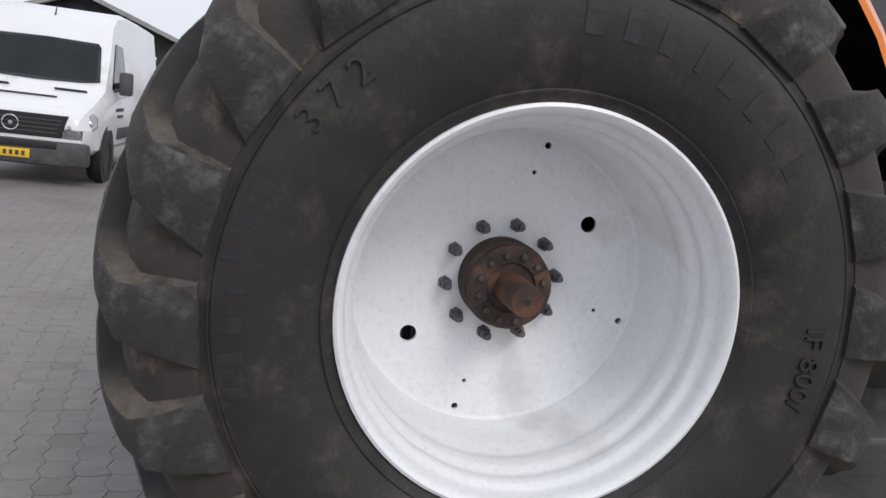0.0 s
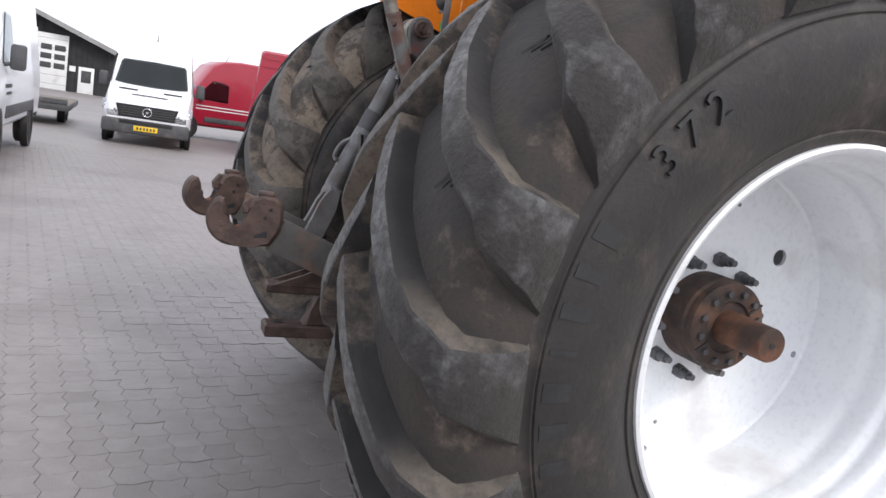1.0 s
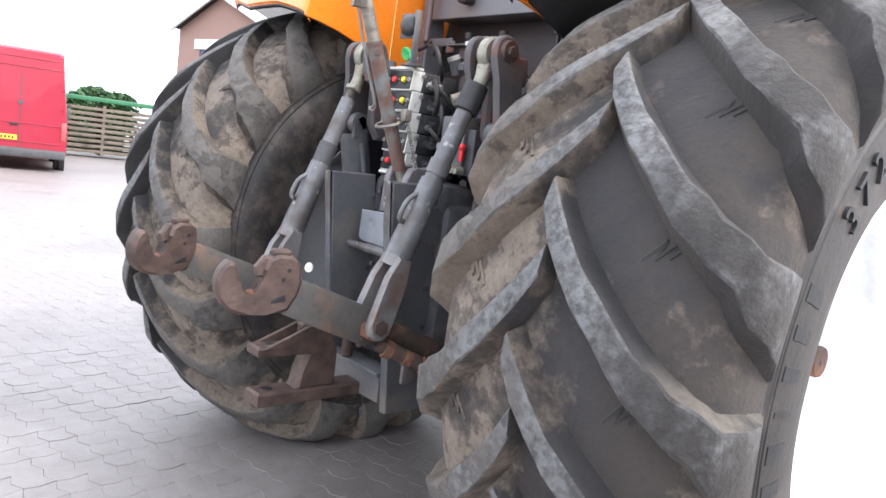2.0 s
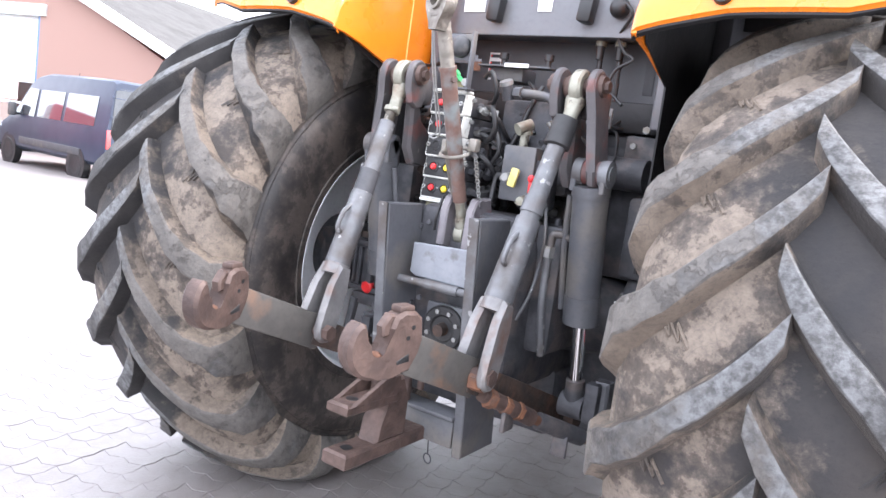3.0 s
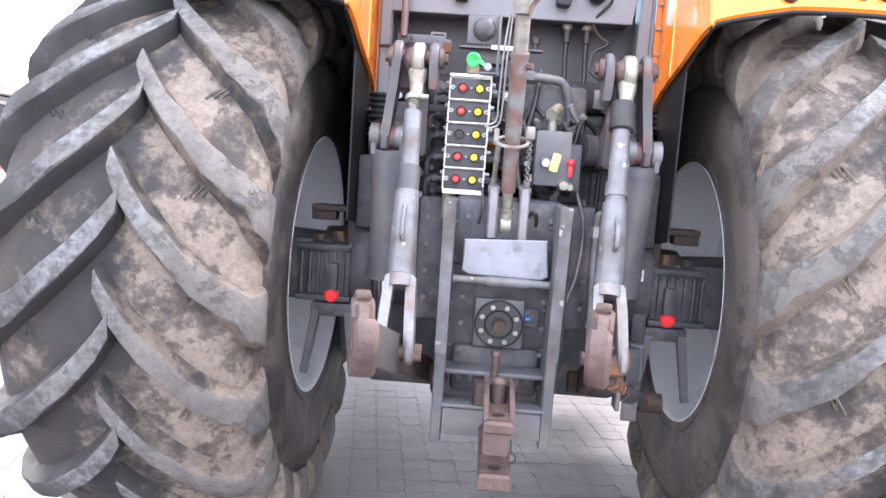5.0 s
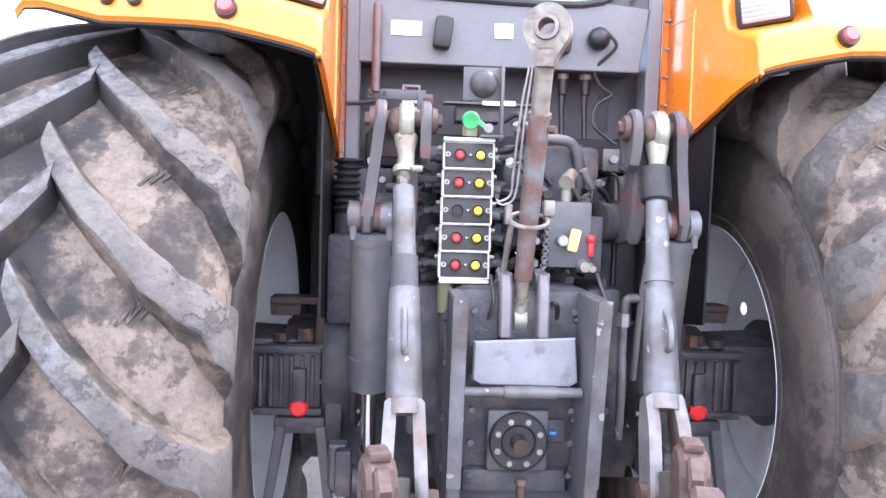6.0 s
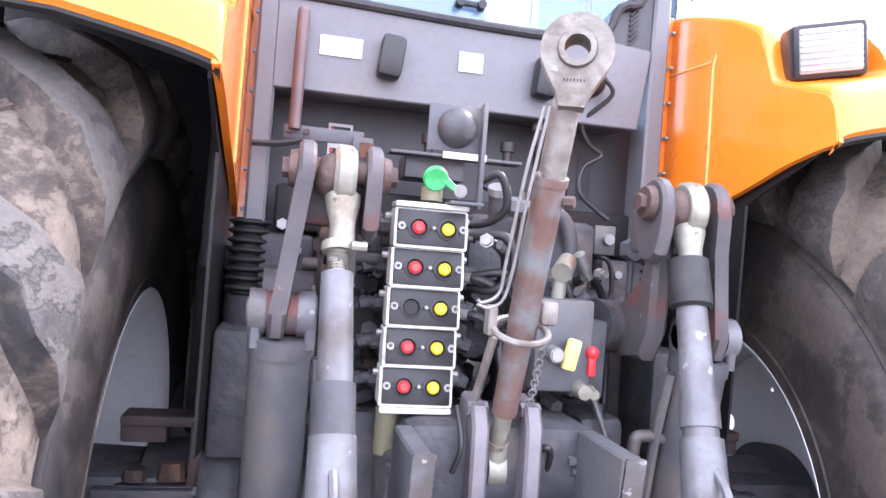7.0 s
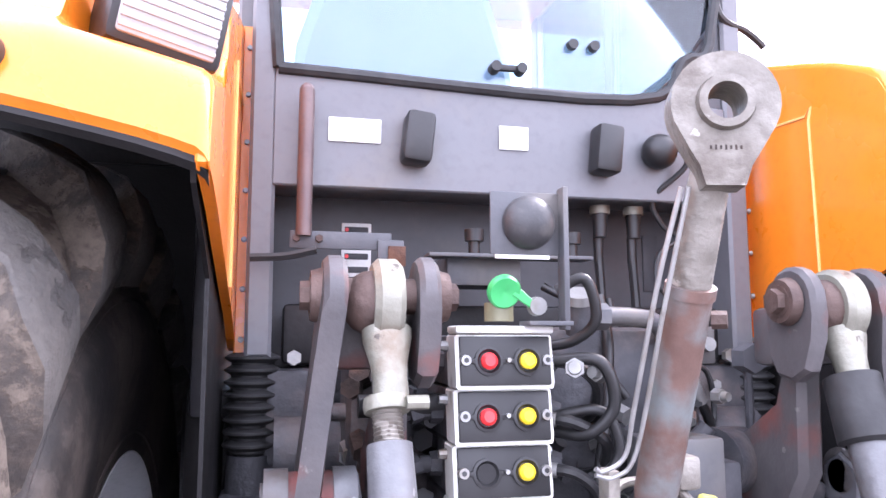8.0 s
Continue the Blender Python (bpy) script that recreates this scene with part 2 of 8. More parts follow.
ZINC = make("dull_zinc", (0.24, 0.24, 0.235), (0.34, 0.34, 0.33), 0.42, 0.6, scale=30, bump=0.1, dirt=(0.2, 0.17, 0.13), amount=0.4, dirt_scale=14)
CHROME = make("chrome_rod", (0.72, 0.72, 0.73), (0.78, 0.78, 0.79), 0.12, 1.0, scale=8, bump=0.0)
WHITE = make("white_edge_paint", (0.62, 0.62, 0.57), (0.70, 0.70, 0.66), 0.5, scale=20, bump=0.05, dirt=(0.32, 0.29, 0.24), amount=0.35, dirt_scale=25)
STICKER = make("white_label", (0.74, 0.74, 0.73), (0.78, 0.78, 0.77), 0.5, scale=6, bump=0.0)
PRINT = make("dark_print", (0.04, 0.04, 0.045), (0.06, 0.06, 0.065), 0.6, bump=0.0)
REDCAP = make("red_plastic", (0.72, 0.025, 0.03), (0.78, 0.04, 0.04), 0.35, scale=20, bump=0.03)
YELLOWCAP = make("yellow_plastic", (0.80, 0.58, 0.015), (0.84, 0.63, 0.03), 0.35, scale=20, bump=0.03)
GREENCAP = make("green_plastic", (0.03, 0.36, 0.10), (0.05, 0.42, 0.13), 0.4, scale=20, bump=0.03)
LAMPLENS = make("ribbed_work_lamp_lens", (0.36, 0.365, 0.37), (0.44, 0.445, 0.45), 0.2, 0.2, scale=15, bump=0.0, coat=0.4)
LENS = make("clear_ribbed_lamp_lens", (0.72, 0.73, 0.74), (0.82, 0.83, 0.84), 0.15, 0.3, scale=15, bump=0.0, coat=0.5)
REDLENS = make("red_reflector", (0.50, 0.06, 0.06), (0.58, 0.09, 0.09), 0.25, scale=30, bump=0.1, coat=0.5)
OLIVE = make("olive_filter_paint", (0.16, 0.15, 0.09), (0.20, 0.19, 0.12), 0.5, scale=20, bump=0.1)
CABGLASS = glass_of("cab_glass", (0.78, 0.90, 0.97), clear=0.95, ior=1.45)
REARGLASS = glass_of("blue_tinted_rear_glass", (0.78, 0.88, 0.95), clear=0.97, ior=1.65)
CARGLASS = glass_of("vehicle_glass", (0.42, 0.47, 0.46), clear=0.8, ior=1.5)
SHOPGLASS = glass_of("shop_glass", (0.80, 0.72, 0.69), clear=0.9, ior=1.13)
# the shade inside a van cab, put into the colour of a flat sheet
CABSHADE = make("painted_cabin_shade", (0.022, 0.025, 0.026), (0.070, 0.074, 0.074), 0.8, scale=2.5, bump=0.0)
VANWHITE = make("white_van_paint", (0.76, 0.77, 0.79), (0.80, 0.81, 0.83), 0.3, scale=2, bump=0.0, coat=0.4, dirt=(0.66, 0.65, 0.63), amount=0.25, dirt_scale=2)
VANRED = make("red_van_paint", (0.31, 0.008, 0.028), (0.34, 0.012, 0.034), 0.35, scale=2, bump=0.0, coat=0.3, dirt=(0.26, 0.03, 0.045), amount=0.25, dirt_scale=2)
VANBLUE = make("dark_blue_van_paint", (0.026, 0.036, 0.062), (0.036, 0.048, 0.078), 0.38, 0.1, scale=2, bump=0.0, coat=0.15)
TRIM = make("grey_bumper_plastic", (0.055, 0.056, 0.06), (0.075, 0.076, 0.08), 0.6, scale=8, bump=0.05, dirt=(0.12, 0.11, 0.10), amount=0.4)
PLATE = make("yellow_number_plate", (0.80, 0.50, 0.02), (0.83, 0.54, 0.03), 0.4, bump=0.0)
ALLOY = make("silver_wheel_trim", (0.35, 0.35, 0.36), (0.42, 0.42, 0.43), 0.4, 0.6, scale=10, bump=0.05)
STAR = make("chrome_badge", (0.6, 0.6, 0.62), (0.68, 0.68, 0.7), 0.2, 0.9, bump=0.0)
BARNCLAD = make("black_barn_cladding", (0.016, 0.016, 0.018), (0.028, 0.028, 0.03), 0.8, scale=1.2, bump=0.2, dirt=(0.045, 0.042, 0.04), amount=0.3, dirt_scale=0.6)
BARNROOF = make("grey_fibre_cement_roof", (0.26, 0.26, 0.26), (0.33, 0.33, 0.32), 0.85, scale=0.8, bump=0.2, dirt=(0.22, 0.21, 0.17), amount=0.45, dirt_scale=0.5)
TILEROOF = make("grey_brown_tile_roof", (0.052, 0.048, 0.044), (0.070, 0.065, 0.060), 0.9, scale=1.5, bump=0.3, dirt=(0.040, 0.037, 0.032), amount=0.45, dirt_scale=0.7)
HEADLIGHT = make("clear_headlight_glass", (0.30, 0.31, 0.33), (0.42, 0.43, 0.45), 0.12, 0.4, scale=14, bump=0.0, coat=0.8)
DOORWHITE = make("white_sectional_door", (0.70, 0.71, 0.70), (0.75, 0.76, 0.75), 0.45, scale=1.5, bump=0.02, dirt=(0.58, 0.57, 0.54), amount=0.3, dirt_scale=1)
BLUEFRAME = make("blue_door_frame", (0.10, 0.19, 0.36), (0.13, 0.22, 0.40), 0.4, scale=3, bump=0.02)
MULLION = make("orange_brown_timber_mullion", (0.30, 0.095, 0.040), (0.36, 0.12, 0.05), 0.5, scale=3, bump=0.05)
INSIDE = make("dim_brown_showroom", (0.10, 0.045, 0.036), (0.15, 0.068, 0.052), 0.8, scale=0.7, bump=0.0, dirt=(0.28, 0.27, 0.27), amount=0.4, dirt_scale=0.5)
HEDGE = make("green_hedge_leaves", (0.030, 0.085, 0.026), (0.055, 0.13, 0.04), 0.7, scale=2, bump=0.2)
TIMBER = make("weathered_boards", (0.14, 0.115, 0.09), (0.19, 0.16, 0.125), 0.8, scale=4, bump=0.3, dirt=(0.08, 0.065, 0.055), amount=0.4)
TARP = make("blue_tarpaulin", (0.09, 0.24, 0.50), (0.12, 0.29, 0.56), 0.5, scale=3, bump=0.1)
GALV = make("galvanised_trailer_steel", (0.34, 0.35, 0.36), (0.42, 0.43, 0.44), 0.5, 0.5, scale=10, bump=0.1)
STEELGREEN = make("green_machine_paint", (0.02, 0.14, 0.06), (0.03, 0.17, 0.075), 0.45, scale=4, bump=0.05)
PAVER = make("concrete_paving_stone", (0.188, 0.167, 0.161), (0.224, 0.202, 0.194), 0.52, scale=9, bump=0.3, dirt=(0.160, 0.141, 0.135), amount=0.5, dirt_scale=0.9, rand=True, fine=150, spec=0.75)


def paver_field(name):
    """Concrete stones with sandy joints, for the far yard."""
    m = bpy.data.materials.new(name)
    m.use_nodes = True
    n, l = m.node_tree.nodes, m.node_tree.links
    p = n["Principled BSDF"]
    p.inputs["Roughness"].default_value = 0.55
    p.inputs["Specular IOR Level"].default_value = 0.75
    tc, br = n.new("ShaderNodeTexCoord"), n.new("ShaderNodeTexBrick")
    br.inputs["Scale"].default_value = 1.0
    for key, v in (("Color1", (0.192, 0.171, 0.163, 1)), ("Color2", (0.220, 0.197, 0.188, 1)), ("Mortar", (0.163, 0.145, 0.135, 1))):
        br.inputs[key].default_value = v
    for key, v in (("Mortar Size", 0.004), ("Brick Width", 0.1175), ("Row Height", 0.1125)):
        br.inputs[key].default_value = v
    l.new(tc.outputs["Object"], br.inputs["Vector"])
    big, small, mx, mr = n.new("ShaderNodeTexNoise"), n.new("ShaderNodeTexNoise"), n.new("ShaderNodeMix"), n.new("ShaderNodeMapRange")
    big.inputs["Scale"].default_value, big.inputs["Detail"].default_value = 0.45, 8
    l.new(tc.outputs["Object"], big.inputs["Vector"])
    mr.inputs["From Min"].default_value, mr.inputs["From Max"].default_value = 0.42, 0.72
    l.new(big.outputs["Fac"], mr.inputs["Value"])
    mx.data_type = "RGBA"
    mx.inputs["B"].default_value = (0.166, 0.146, 0.137, 1)
    l.new(mr.outputs["Result"], mx.inputs["Factor"])
    l.new(br.outputs["Color"], mx.inputs["A"])
    l.new(mx.outputs["Result"], p.inputs["Base Color"])
    small.inputs["Scale"].default_value = 90
    l.new(tc.outputs["Object"], small.inputs["Vector"])
    bp = n.new("ShaderNodeBump")
    bp.inputs["Strength"].default_value, bp.inputs["Distance"].default_value = 0.3, 0.01
    l.new(small.outputs["Fac"], bp.inputs["Height"])
    l.new(bp.outputs["Normal"], p.inputs["Normal"])
    return m


def brick_wall(name):
    m = bpy.data.materials.new(name)
    m.use_nodes = True
    n, l = m.node_tree.nodes, m.node_tree.links
    p = n["Principled BSDF"]
    p.inputs["Roughness"].default_value = 0.88
    tc, mp, br = n.new("ShaderNodeTexCoord"), n.new("ShaderNodeMapping"), n.new("ShaderNodeTexBrick")
    mp.inputs["Rotation"].default_value = (radians(90), 0, radians(90))
    l.new(tc.outputs["Object"], mp.inputs["Vector"])
    l.new(mp.outputs["Vector"], br.inputs["Vector"])
    br.inputs["Scale"].default_value = 1.0
    for key, v in (("Color1", (0.43, 0.095, 0.062, 1)), ("Color2", (0.36, 0.075, 0.050, 1)), ("Mortar", (0.32, 0.20, 0.165, 1))):
        br.inputs[key].default_value = v
    for key, v in (("Mortar Size", 0.010), ("Brick Width", 0.24), ("Row Height", 0.067)):
        br.inputs[key].default_value = v
    l.new(br.outputs["Color"], p.inputs["Base Color"])
    bp = n.new("ShaderNodeBump")
    bp.inputs["Strength"].default_value, bp.inputs["Distance"].default_value, bp.invert = 0.5, 0.01, True
    l.new(br.outputs["Fac"], bp.inputs["Height"])
    l.new(bp.outputs["Normal"], p.inputs["Normal"])
    return m


FIELD = paver_field("far_paving")
BRICK = brick_wall("red_brick")


# ---- mesh helpers ----
def bm_new():
    return bmesh.new()


def part(name, bm, material, parent, label="", smooth=True):
    """Links a bmesh as one mesh object under a thing or a part."""
    bmesh.ops.recalc_face_normals(bm, faces=bm.faces[:])
    me = bpy.data.meshes.new(name)
    bm.to_mesh(me)
    bm.free()
    for k in material if isinstance(material, (list, tuple)) else [material]:
        me.materials.append(k)
    if smooth:
        me.polygons.foreach_set("use_smooth", [True] * len(me.polygons))
        me.set_sharp_from_angle(angle=radians(38))
    ob = new(name, me)
    ob.parent = parent
    if label:
        tagged(ob, label)
    return ob


def thing(name, label, category, at=None, group="", kind=""):
    ob = new(name)
    ob.empty_display_size = 0.2
    if at is not None:
        ob.matrix_basis = at
    return tagged(ob, label, category, group, kind)


def box(bm, c, s, bevel=0.0, turn=None):
    m = Matrix.Translation(c) @ (turn or Matrix.Identity(4)) @ Matrix.Diagonal((*s, 1))
    g = bmesh.ops.create_cube(bm, size=1.0, matrix=m)
    if bevel:
        es = list({e for v in g["verts"] for e in v.link_edges})
        bmesh.ops.bevel(bm, geom=es, offset=bevel, segments=2, profile=0.5, affect="EDGES", clamp_overlap=True)
    return bm


def rod(bm, p0, p1, r0, r1=None, seg=16):
    p0, p1 = Vector(p0), Vector(p1)
    d = p1 - p0
    m = Matrix.Translation((p0 + p1) / 2) @ d.to_track_quat("Z", "Y").to_matrix().to_4x4()
    bmesh.ops.create_cone(bm, cap_ends=True, segments=seg, radius1=r0, radius2=r0 if r1 is None else r1, depth=d.length, matrix=m)
    return bm


def ball(bm, c, r, seg=16, squash=(1, 1, 1)):
    bmesh.ops.create_uvsphere(bm, u_segments=seg, v_segments=max(6, seg // 2), radius=r, matrix=Matrix.Translation(c) @ Matrix.Diagonal((*squash, 1)))
    return bm


def smooth_line(pts, steps=6):
    pts = [Vector(p) for p in pts]
    if len(pts) < 3:
        return pts
    ext = [2 * pts[0] - pts[1], *pts, 2 * pts[-1] - pts[-2]]
    out = []
    for i in range(1, len(ext) - 2):
        a, b, c, d = ext[i - 1:i + 3]
        for k in range(steps):
            t = k / steps
            out.append(0.5 * (2 * b + (c - a) * t + (2 * a - 5 * b + 4 * c - d) * t * t + (3 * b - a - 3 * c + d) * t ** 3))
    return out + [pts[-1]]


def hose(bm, pts, r, seg=8, steps=6):
    line = smooth_line(pts, steps)
    rings, side = [], Vector((0.3, 0.5, 0.81)).normalized()
    for i, p in enumerate(line):
        d = (line[min(i + 1, len(line) - 1)] - line[max(i - 1, 0)]).normalized()
        side = (side - d * side.dot(d))
        side = side.normalized() if side.length > 1e-4 else d.orthogonal().normalized()
        up = d.cross(side)
        rings.append([bm.verts.new(p + r * (math.cos(2 * math.pi * k / seg) * side + math.sin(2 * math.pi * k / seg) * up)) for k in range(seg)])
    for a, b in zip(rings, rings[1:]):
        for k in range(seg):
            bm.faces.new((a[k], a[(k + 1) % seg], b[(k + 1) % seg], b[k]))
    bm.faces.new(rings[0][::-1])
    bm.faces.new(rings[-1])
    return bm


def prism(bm, outline, width, m=None, bevel=0.0):
    """A plate: the outline (u, v) in the local x-y plane, its thickness along local z, in the middle."""
    m = m or Matrix.Identity(4)
    lo = [bm.verts.new(m @ Vector((u, v, -width / 2))) for u, v in outline]
    hi = [bm.verts.new(m @ Vector((u, v, width / 2))) for u, v in outline]
    k = len(lo)
    f = [bm.faces.new(lo[::-1]), bm.faces.new(hi)] + [bm.faces.new((lo[i], lo[(i + 1) % k], hi[(i + 1) % k], hi[i])) for i in range(k)]
    if bevel:
        es = list({e for q in f[:2] for e in q.edges})
        bmesh.ops.bevel(bm, geom=es, offset=bevel, segments=1, affect="EDGES", clamp_overlap=True)
    return bm


def lathe(bm, profile, seg=48, m=None, closed=False):
    """Turns the profile (a, r) about the local x axis."""
    m = m or Matrix.Identity(4)
    rings = []
    for a, r in profile:
        rings.append([bm.verts.new(m @ Vector((a, -r * math.cos(2 * math.pi * k / seg), r * math.sin(2 * math.pi * k / seg)))) for k in range(seg)])
    pairs = list(zip(rings, rings[1:])) + ([(rings[-1], rings[0])] if closed else [])
    for p, q in pairs:
        for k in range(seg):
            bm.faces.new((p[k], p[(k + 1) % seg], q[(k + 1) % seg], q[k]))
    return bm


def ring(bm, c, axis, big, small, seg=28, fine=10):
    m = Matrix.Translation(c) @ Vector(axis).to_track_quat("X", "Z").to_matrix().to_4x4()
    return lathe(bm, [(small * math.sin(2 * math.pi * k / fine), big + small * math.cos(2 * math.pi * k / fine)) for k in range(fine)], seg, m, True)


def side_on(x, y, z):
    """Local x to the rear (-y), local y up, local z across (x): for outlines seen from the side."""
    return Matrix.Translation((x, y, z)) @ Matrix(((0, 0, 1, 0), (-1, 0, 0, 0), (0, 1, 0, 0), (0, 0, 0, 1)))


def rear_on(x, y, z):
    """Local x across (x), local y up, local z to the rear (-y): for outlines seen from behind."""
    return Matrix.Translation((x, y, z)) @ Matrix(((1, 0, 0, 0), (0, 0, -1, 0), (0, 1, 0, 0), (0, 0, 0, 1)))


def hexa(bm, p, axis, r, h):
    p, axis = Vector(p), Vector(axis).normalized()
    return rod(bm, p, p + axis * h, r, r * 0.95, 6)


def letters(body, size, depth):
    """The built-in font as a bmesh lying in x-y, its middle at x = 0."""
    cu = bpy.data.curves.new("letters", "FONT")
    cu.body, cu.size, cu.extrude, cu.align_x = body, size, depth / 2, "CENTER"
    cu.resolution_u = 3
    ob = bpy.data.objects.new("letters", cu)
    scene.collection.objects.link(ob)
    me = bpy.data.meshes.new_from_object(ob.evaluated_get(bpy.context.evaluated_depsgraph_get()))
    bm = bmesh.new()
    bm.from_mesh(me)
    bpy.data.objects.remove(ob)
    bpy.data.curves.remove(cu)
    bpy.data.meshes.remove(me)
    return bm


# ---- ground ----
def ground_height(x, y):
    """Level round the tractor; the yard falls gently away on its far side."""
    return -0.016 * max(0.0, min(42.0, -x - 2.5))


def build_ground():
    bm = bm_new()
    xs = [-900, -300, -82, -60, -44.5, -35, -22, -15, -8, -5, -2.5, 3, 20, 60, 200, 900]
    ys = [-900, -200, -60, -20, -8, 0, 4, 8, 14, 60, 200, 900]
    grid = [[bm.verts.new((x, y, ground_height(x, y) - 0.0036)) for y in ys] for x in xs]
    for i in range(len(xs) - 1):
        for j in range(len(ys) - 1):
            bm.faces.new((grid[i][j], grid[i + 1][j], grid[i + 1][j + 1], grid[i][j + 1]))
    g = part("ground", bm, FIELD, None, smooth=False)
    return tagged(g, "grey concrete block paving of a farm machinery yard", "ground", kind="structure")


ground = build_ground()

# ---- tractor: wheels ----
AXLE = 0.95      # height of the rear axle
TRACK = 1.03     # middle of each rear tyre from the tractor's middle
CARCASS = [(0.0, 0.965), (0.13, 0.961), (0.23, 0.943), (0.29, 0.916), (0.322, 0.884), (0.337, 0.832), (0.338, 0.775)]
WIDE = 1.12      # the outer half of the tread against the inner one
HEIGHT = [0.060, 0.062, 0.064, 0.068, 0.063, 0.040, 0.010]


def on_carcass(s):
    """Point (a, r), outward normal and lug height at s from 0 (middle) to 1 (shoulder line)."""
    k = min(len(CARCASS) - 2, int(s * (len(CARCASS) - 1)))
    f = s * (len(CARCASS) - 1) - k
    (a0, r0), (a1, r1) = CARCASS[k], CARCASS[k + 1]
    t = Vector((a1 - a0, r1 - r0)).normalized()
    return Vector((a0 + (a1 - a0) * f, r0 + (r1 - r0) * f)), Vector((-t.y, t.x)), HEIGHT[k] + (HEIGHT[k + 1] - HEIGHT[k]) * f


def rested(bm):
    """Presses what would sink into the ground flat against it."""
    for v in bm.verts:
        v.co.z = max(v.co.z, 0.002 - AXLE)
    return bm


def lug_mesh(half, side, wide=1.0):
    """One tread bar from the nose near the middle to the shoulder. half: 1 outer, -1 inner half; side: 1 right, -1 left wheel."""
    bm = bm_new()
    rows, wob = [], random.Random(7)
    steps = 16
    for i in range(steps + 1):
        s = (i / steps) ** 1.15
        p, nrm, h = on_carcass(s)
        a = p.x * wide - 0.022 * (1 - s)
        # the lower edge runs on past the shoulder, the upper one turns towards the rim
        drop = radians(22.5) * min(1.0, p.x / 0.322) ** 0.82
        spread = radians(6.0) * max(0.0, (s - 0.52) / 0.48)
        hw = 0.036 + 0.010 * min(1.0, s / 0.6)
        if i == 0:
            hw *= 0.86
        base, top = Vector((a, p.y)) - nrm * 0.012, Vector((a, p.y)) + nrm * h
        row = []
        side_line = ((0.0, 0.024), (0.70, 0.006), (0.95, 0.001), (1.0, -0.006))
        for f, w in side_line + tuple((f, w) for f, w in reversed(side_line)):
            k = len(row)
            q = base + (top - base) * f
            ang = -drop + (hw + w) / max(q.y, 0.3) if k < 4 else -drop - spread - (hw + w) / max(q.y, 0.3)
            ang += wob.uniform(-0.0018, 0.0018)
            rad = q.y + wob.uniform(-0.002, 0.002)
            row.append(bm.verts.new((half * side * q.x, -rad * math.cos(ang), rad * math.sin(ang))))
        rows.append(row)
    for a, b in zip(rows, rows[1:]):
        for k in range(7):
            f = bm.faces.new((a[k], a[k + 1], b[k + 1], b[k]))
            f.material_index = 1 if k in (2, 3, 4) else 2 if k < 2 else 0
    bm.faces.new(rows[0])
    bm.faces.new(rows[-1][::-1])
    return bm


def mirror(bm, side):
    if side < 0:
        for v in bm.verts:
            v.co.x = -v.co.x
    return bm


OUTWALL = [(0.3786, 0.762), (0.387, 0.745), (0.393, 0.715), (0.394, 0.685), (0.391, 0.640), (0.382, 0.595), (0.365, 0.550), (0.345, 0.515), (0.330, 0.490)]
INWALL = [(0.338, 0.762), (0.352, 0.740), (0.362, 0.710), (0.366, 0.675), (0.364, 0.635), (0.357, 0.590), (0.351, 0.550), (0.348, 0.515), (0.342, 0.487)]


def tyre_mesh(side, wide=1.0):
    """The carcass; outside at +x of the right wheel, with a bulging outer and a flatter inner wall and a few moulded rings."""
    def ringed(wall):
        out = []
        for (a0, r0), (a1, r1) in zip(wall, wall[1:]):
            out.append((a0, r0))
        out.append(wall[-1])
        for r in (0.752, 0.520):
            a = wall_at(wall, r)
            out += [(a - 0.001, r + 0.004), (a + 0.0018, r + 0.001), (a + 0.0018, r - 0.001), (a - 0.001, r - 0.004)]
        return sorted(out, key=lambda q: -q[1])
    outer = [(a * wide, r) for a, r in CARCASS[1:]] + [(0.3786, 0.769)] + ringed(OUTWALL)
    inner = CARCASS[1:] + [(0.3375, 0.769)] + ringed(INWALL)
    prof = [(-a, r) for a, r in reversed(inner)] + [(0.0, 0.965)] + outer
    return rested(mirror(lathe(bm_new(), prof, 120), side))


def wall_at(wall, r):
    for (a0, r0), (a1, r1) in zip(wall, wall[1:]):
        if r1 <= r <= r0:
            return a0 + (a1 - a0) * (r0 - r) / (r0 - r1)
    return wall[0][0]


def bent(bm, r, a, turn, side):
    """Wraps letters round the outer sidewall, their feet at radius r, their tops outwards."""
    for v in bm.verts:
        ang = turn + side * v.co.x / r
        rad = r + v.co.y
        v.co = Vector((side * (wall_at(OUTWALL, rad) + v.co.z), -rad * math.cos(ang), rad * math.sin(ang)))
    return bm


def mark_mesh(half, side, wide):
    """The zigzag mark moulded into the ground between two tread bars."""
    pts = []
    for k, (u, w) in enumerate(((-0.030, -0.020), (0.016, 0.012), (-0.022, 0.002), (0.024, 0.034), (-0.014, 0.024), (0.032, 0.056))):
        a, ang = half * side * (0.185 + w) * wide, radians(-3.0) + u / 0.96
        r = 0.961 - 0.10 * max(0.0, abs(a) - 0.13)
        pts.append((a, -r * math.cos(ang), r * math.sin(ang)))
    return hose(bm_new(), pts, 0.0052, 5, 1)


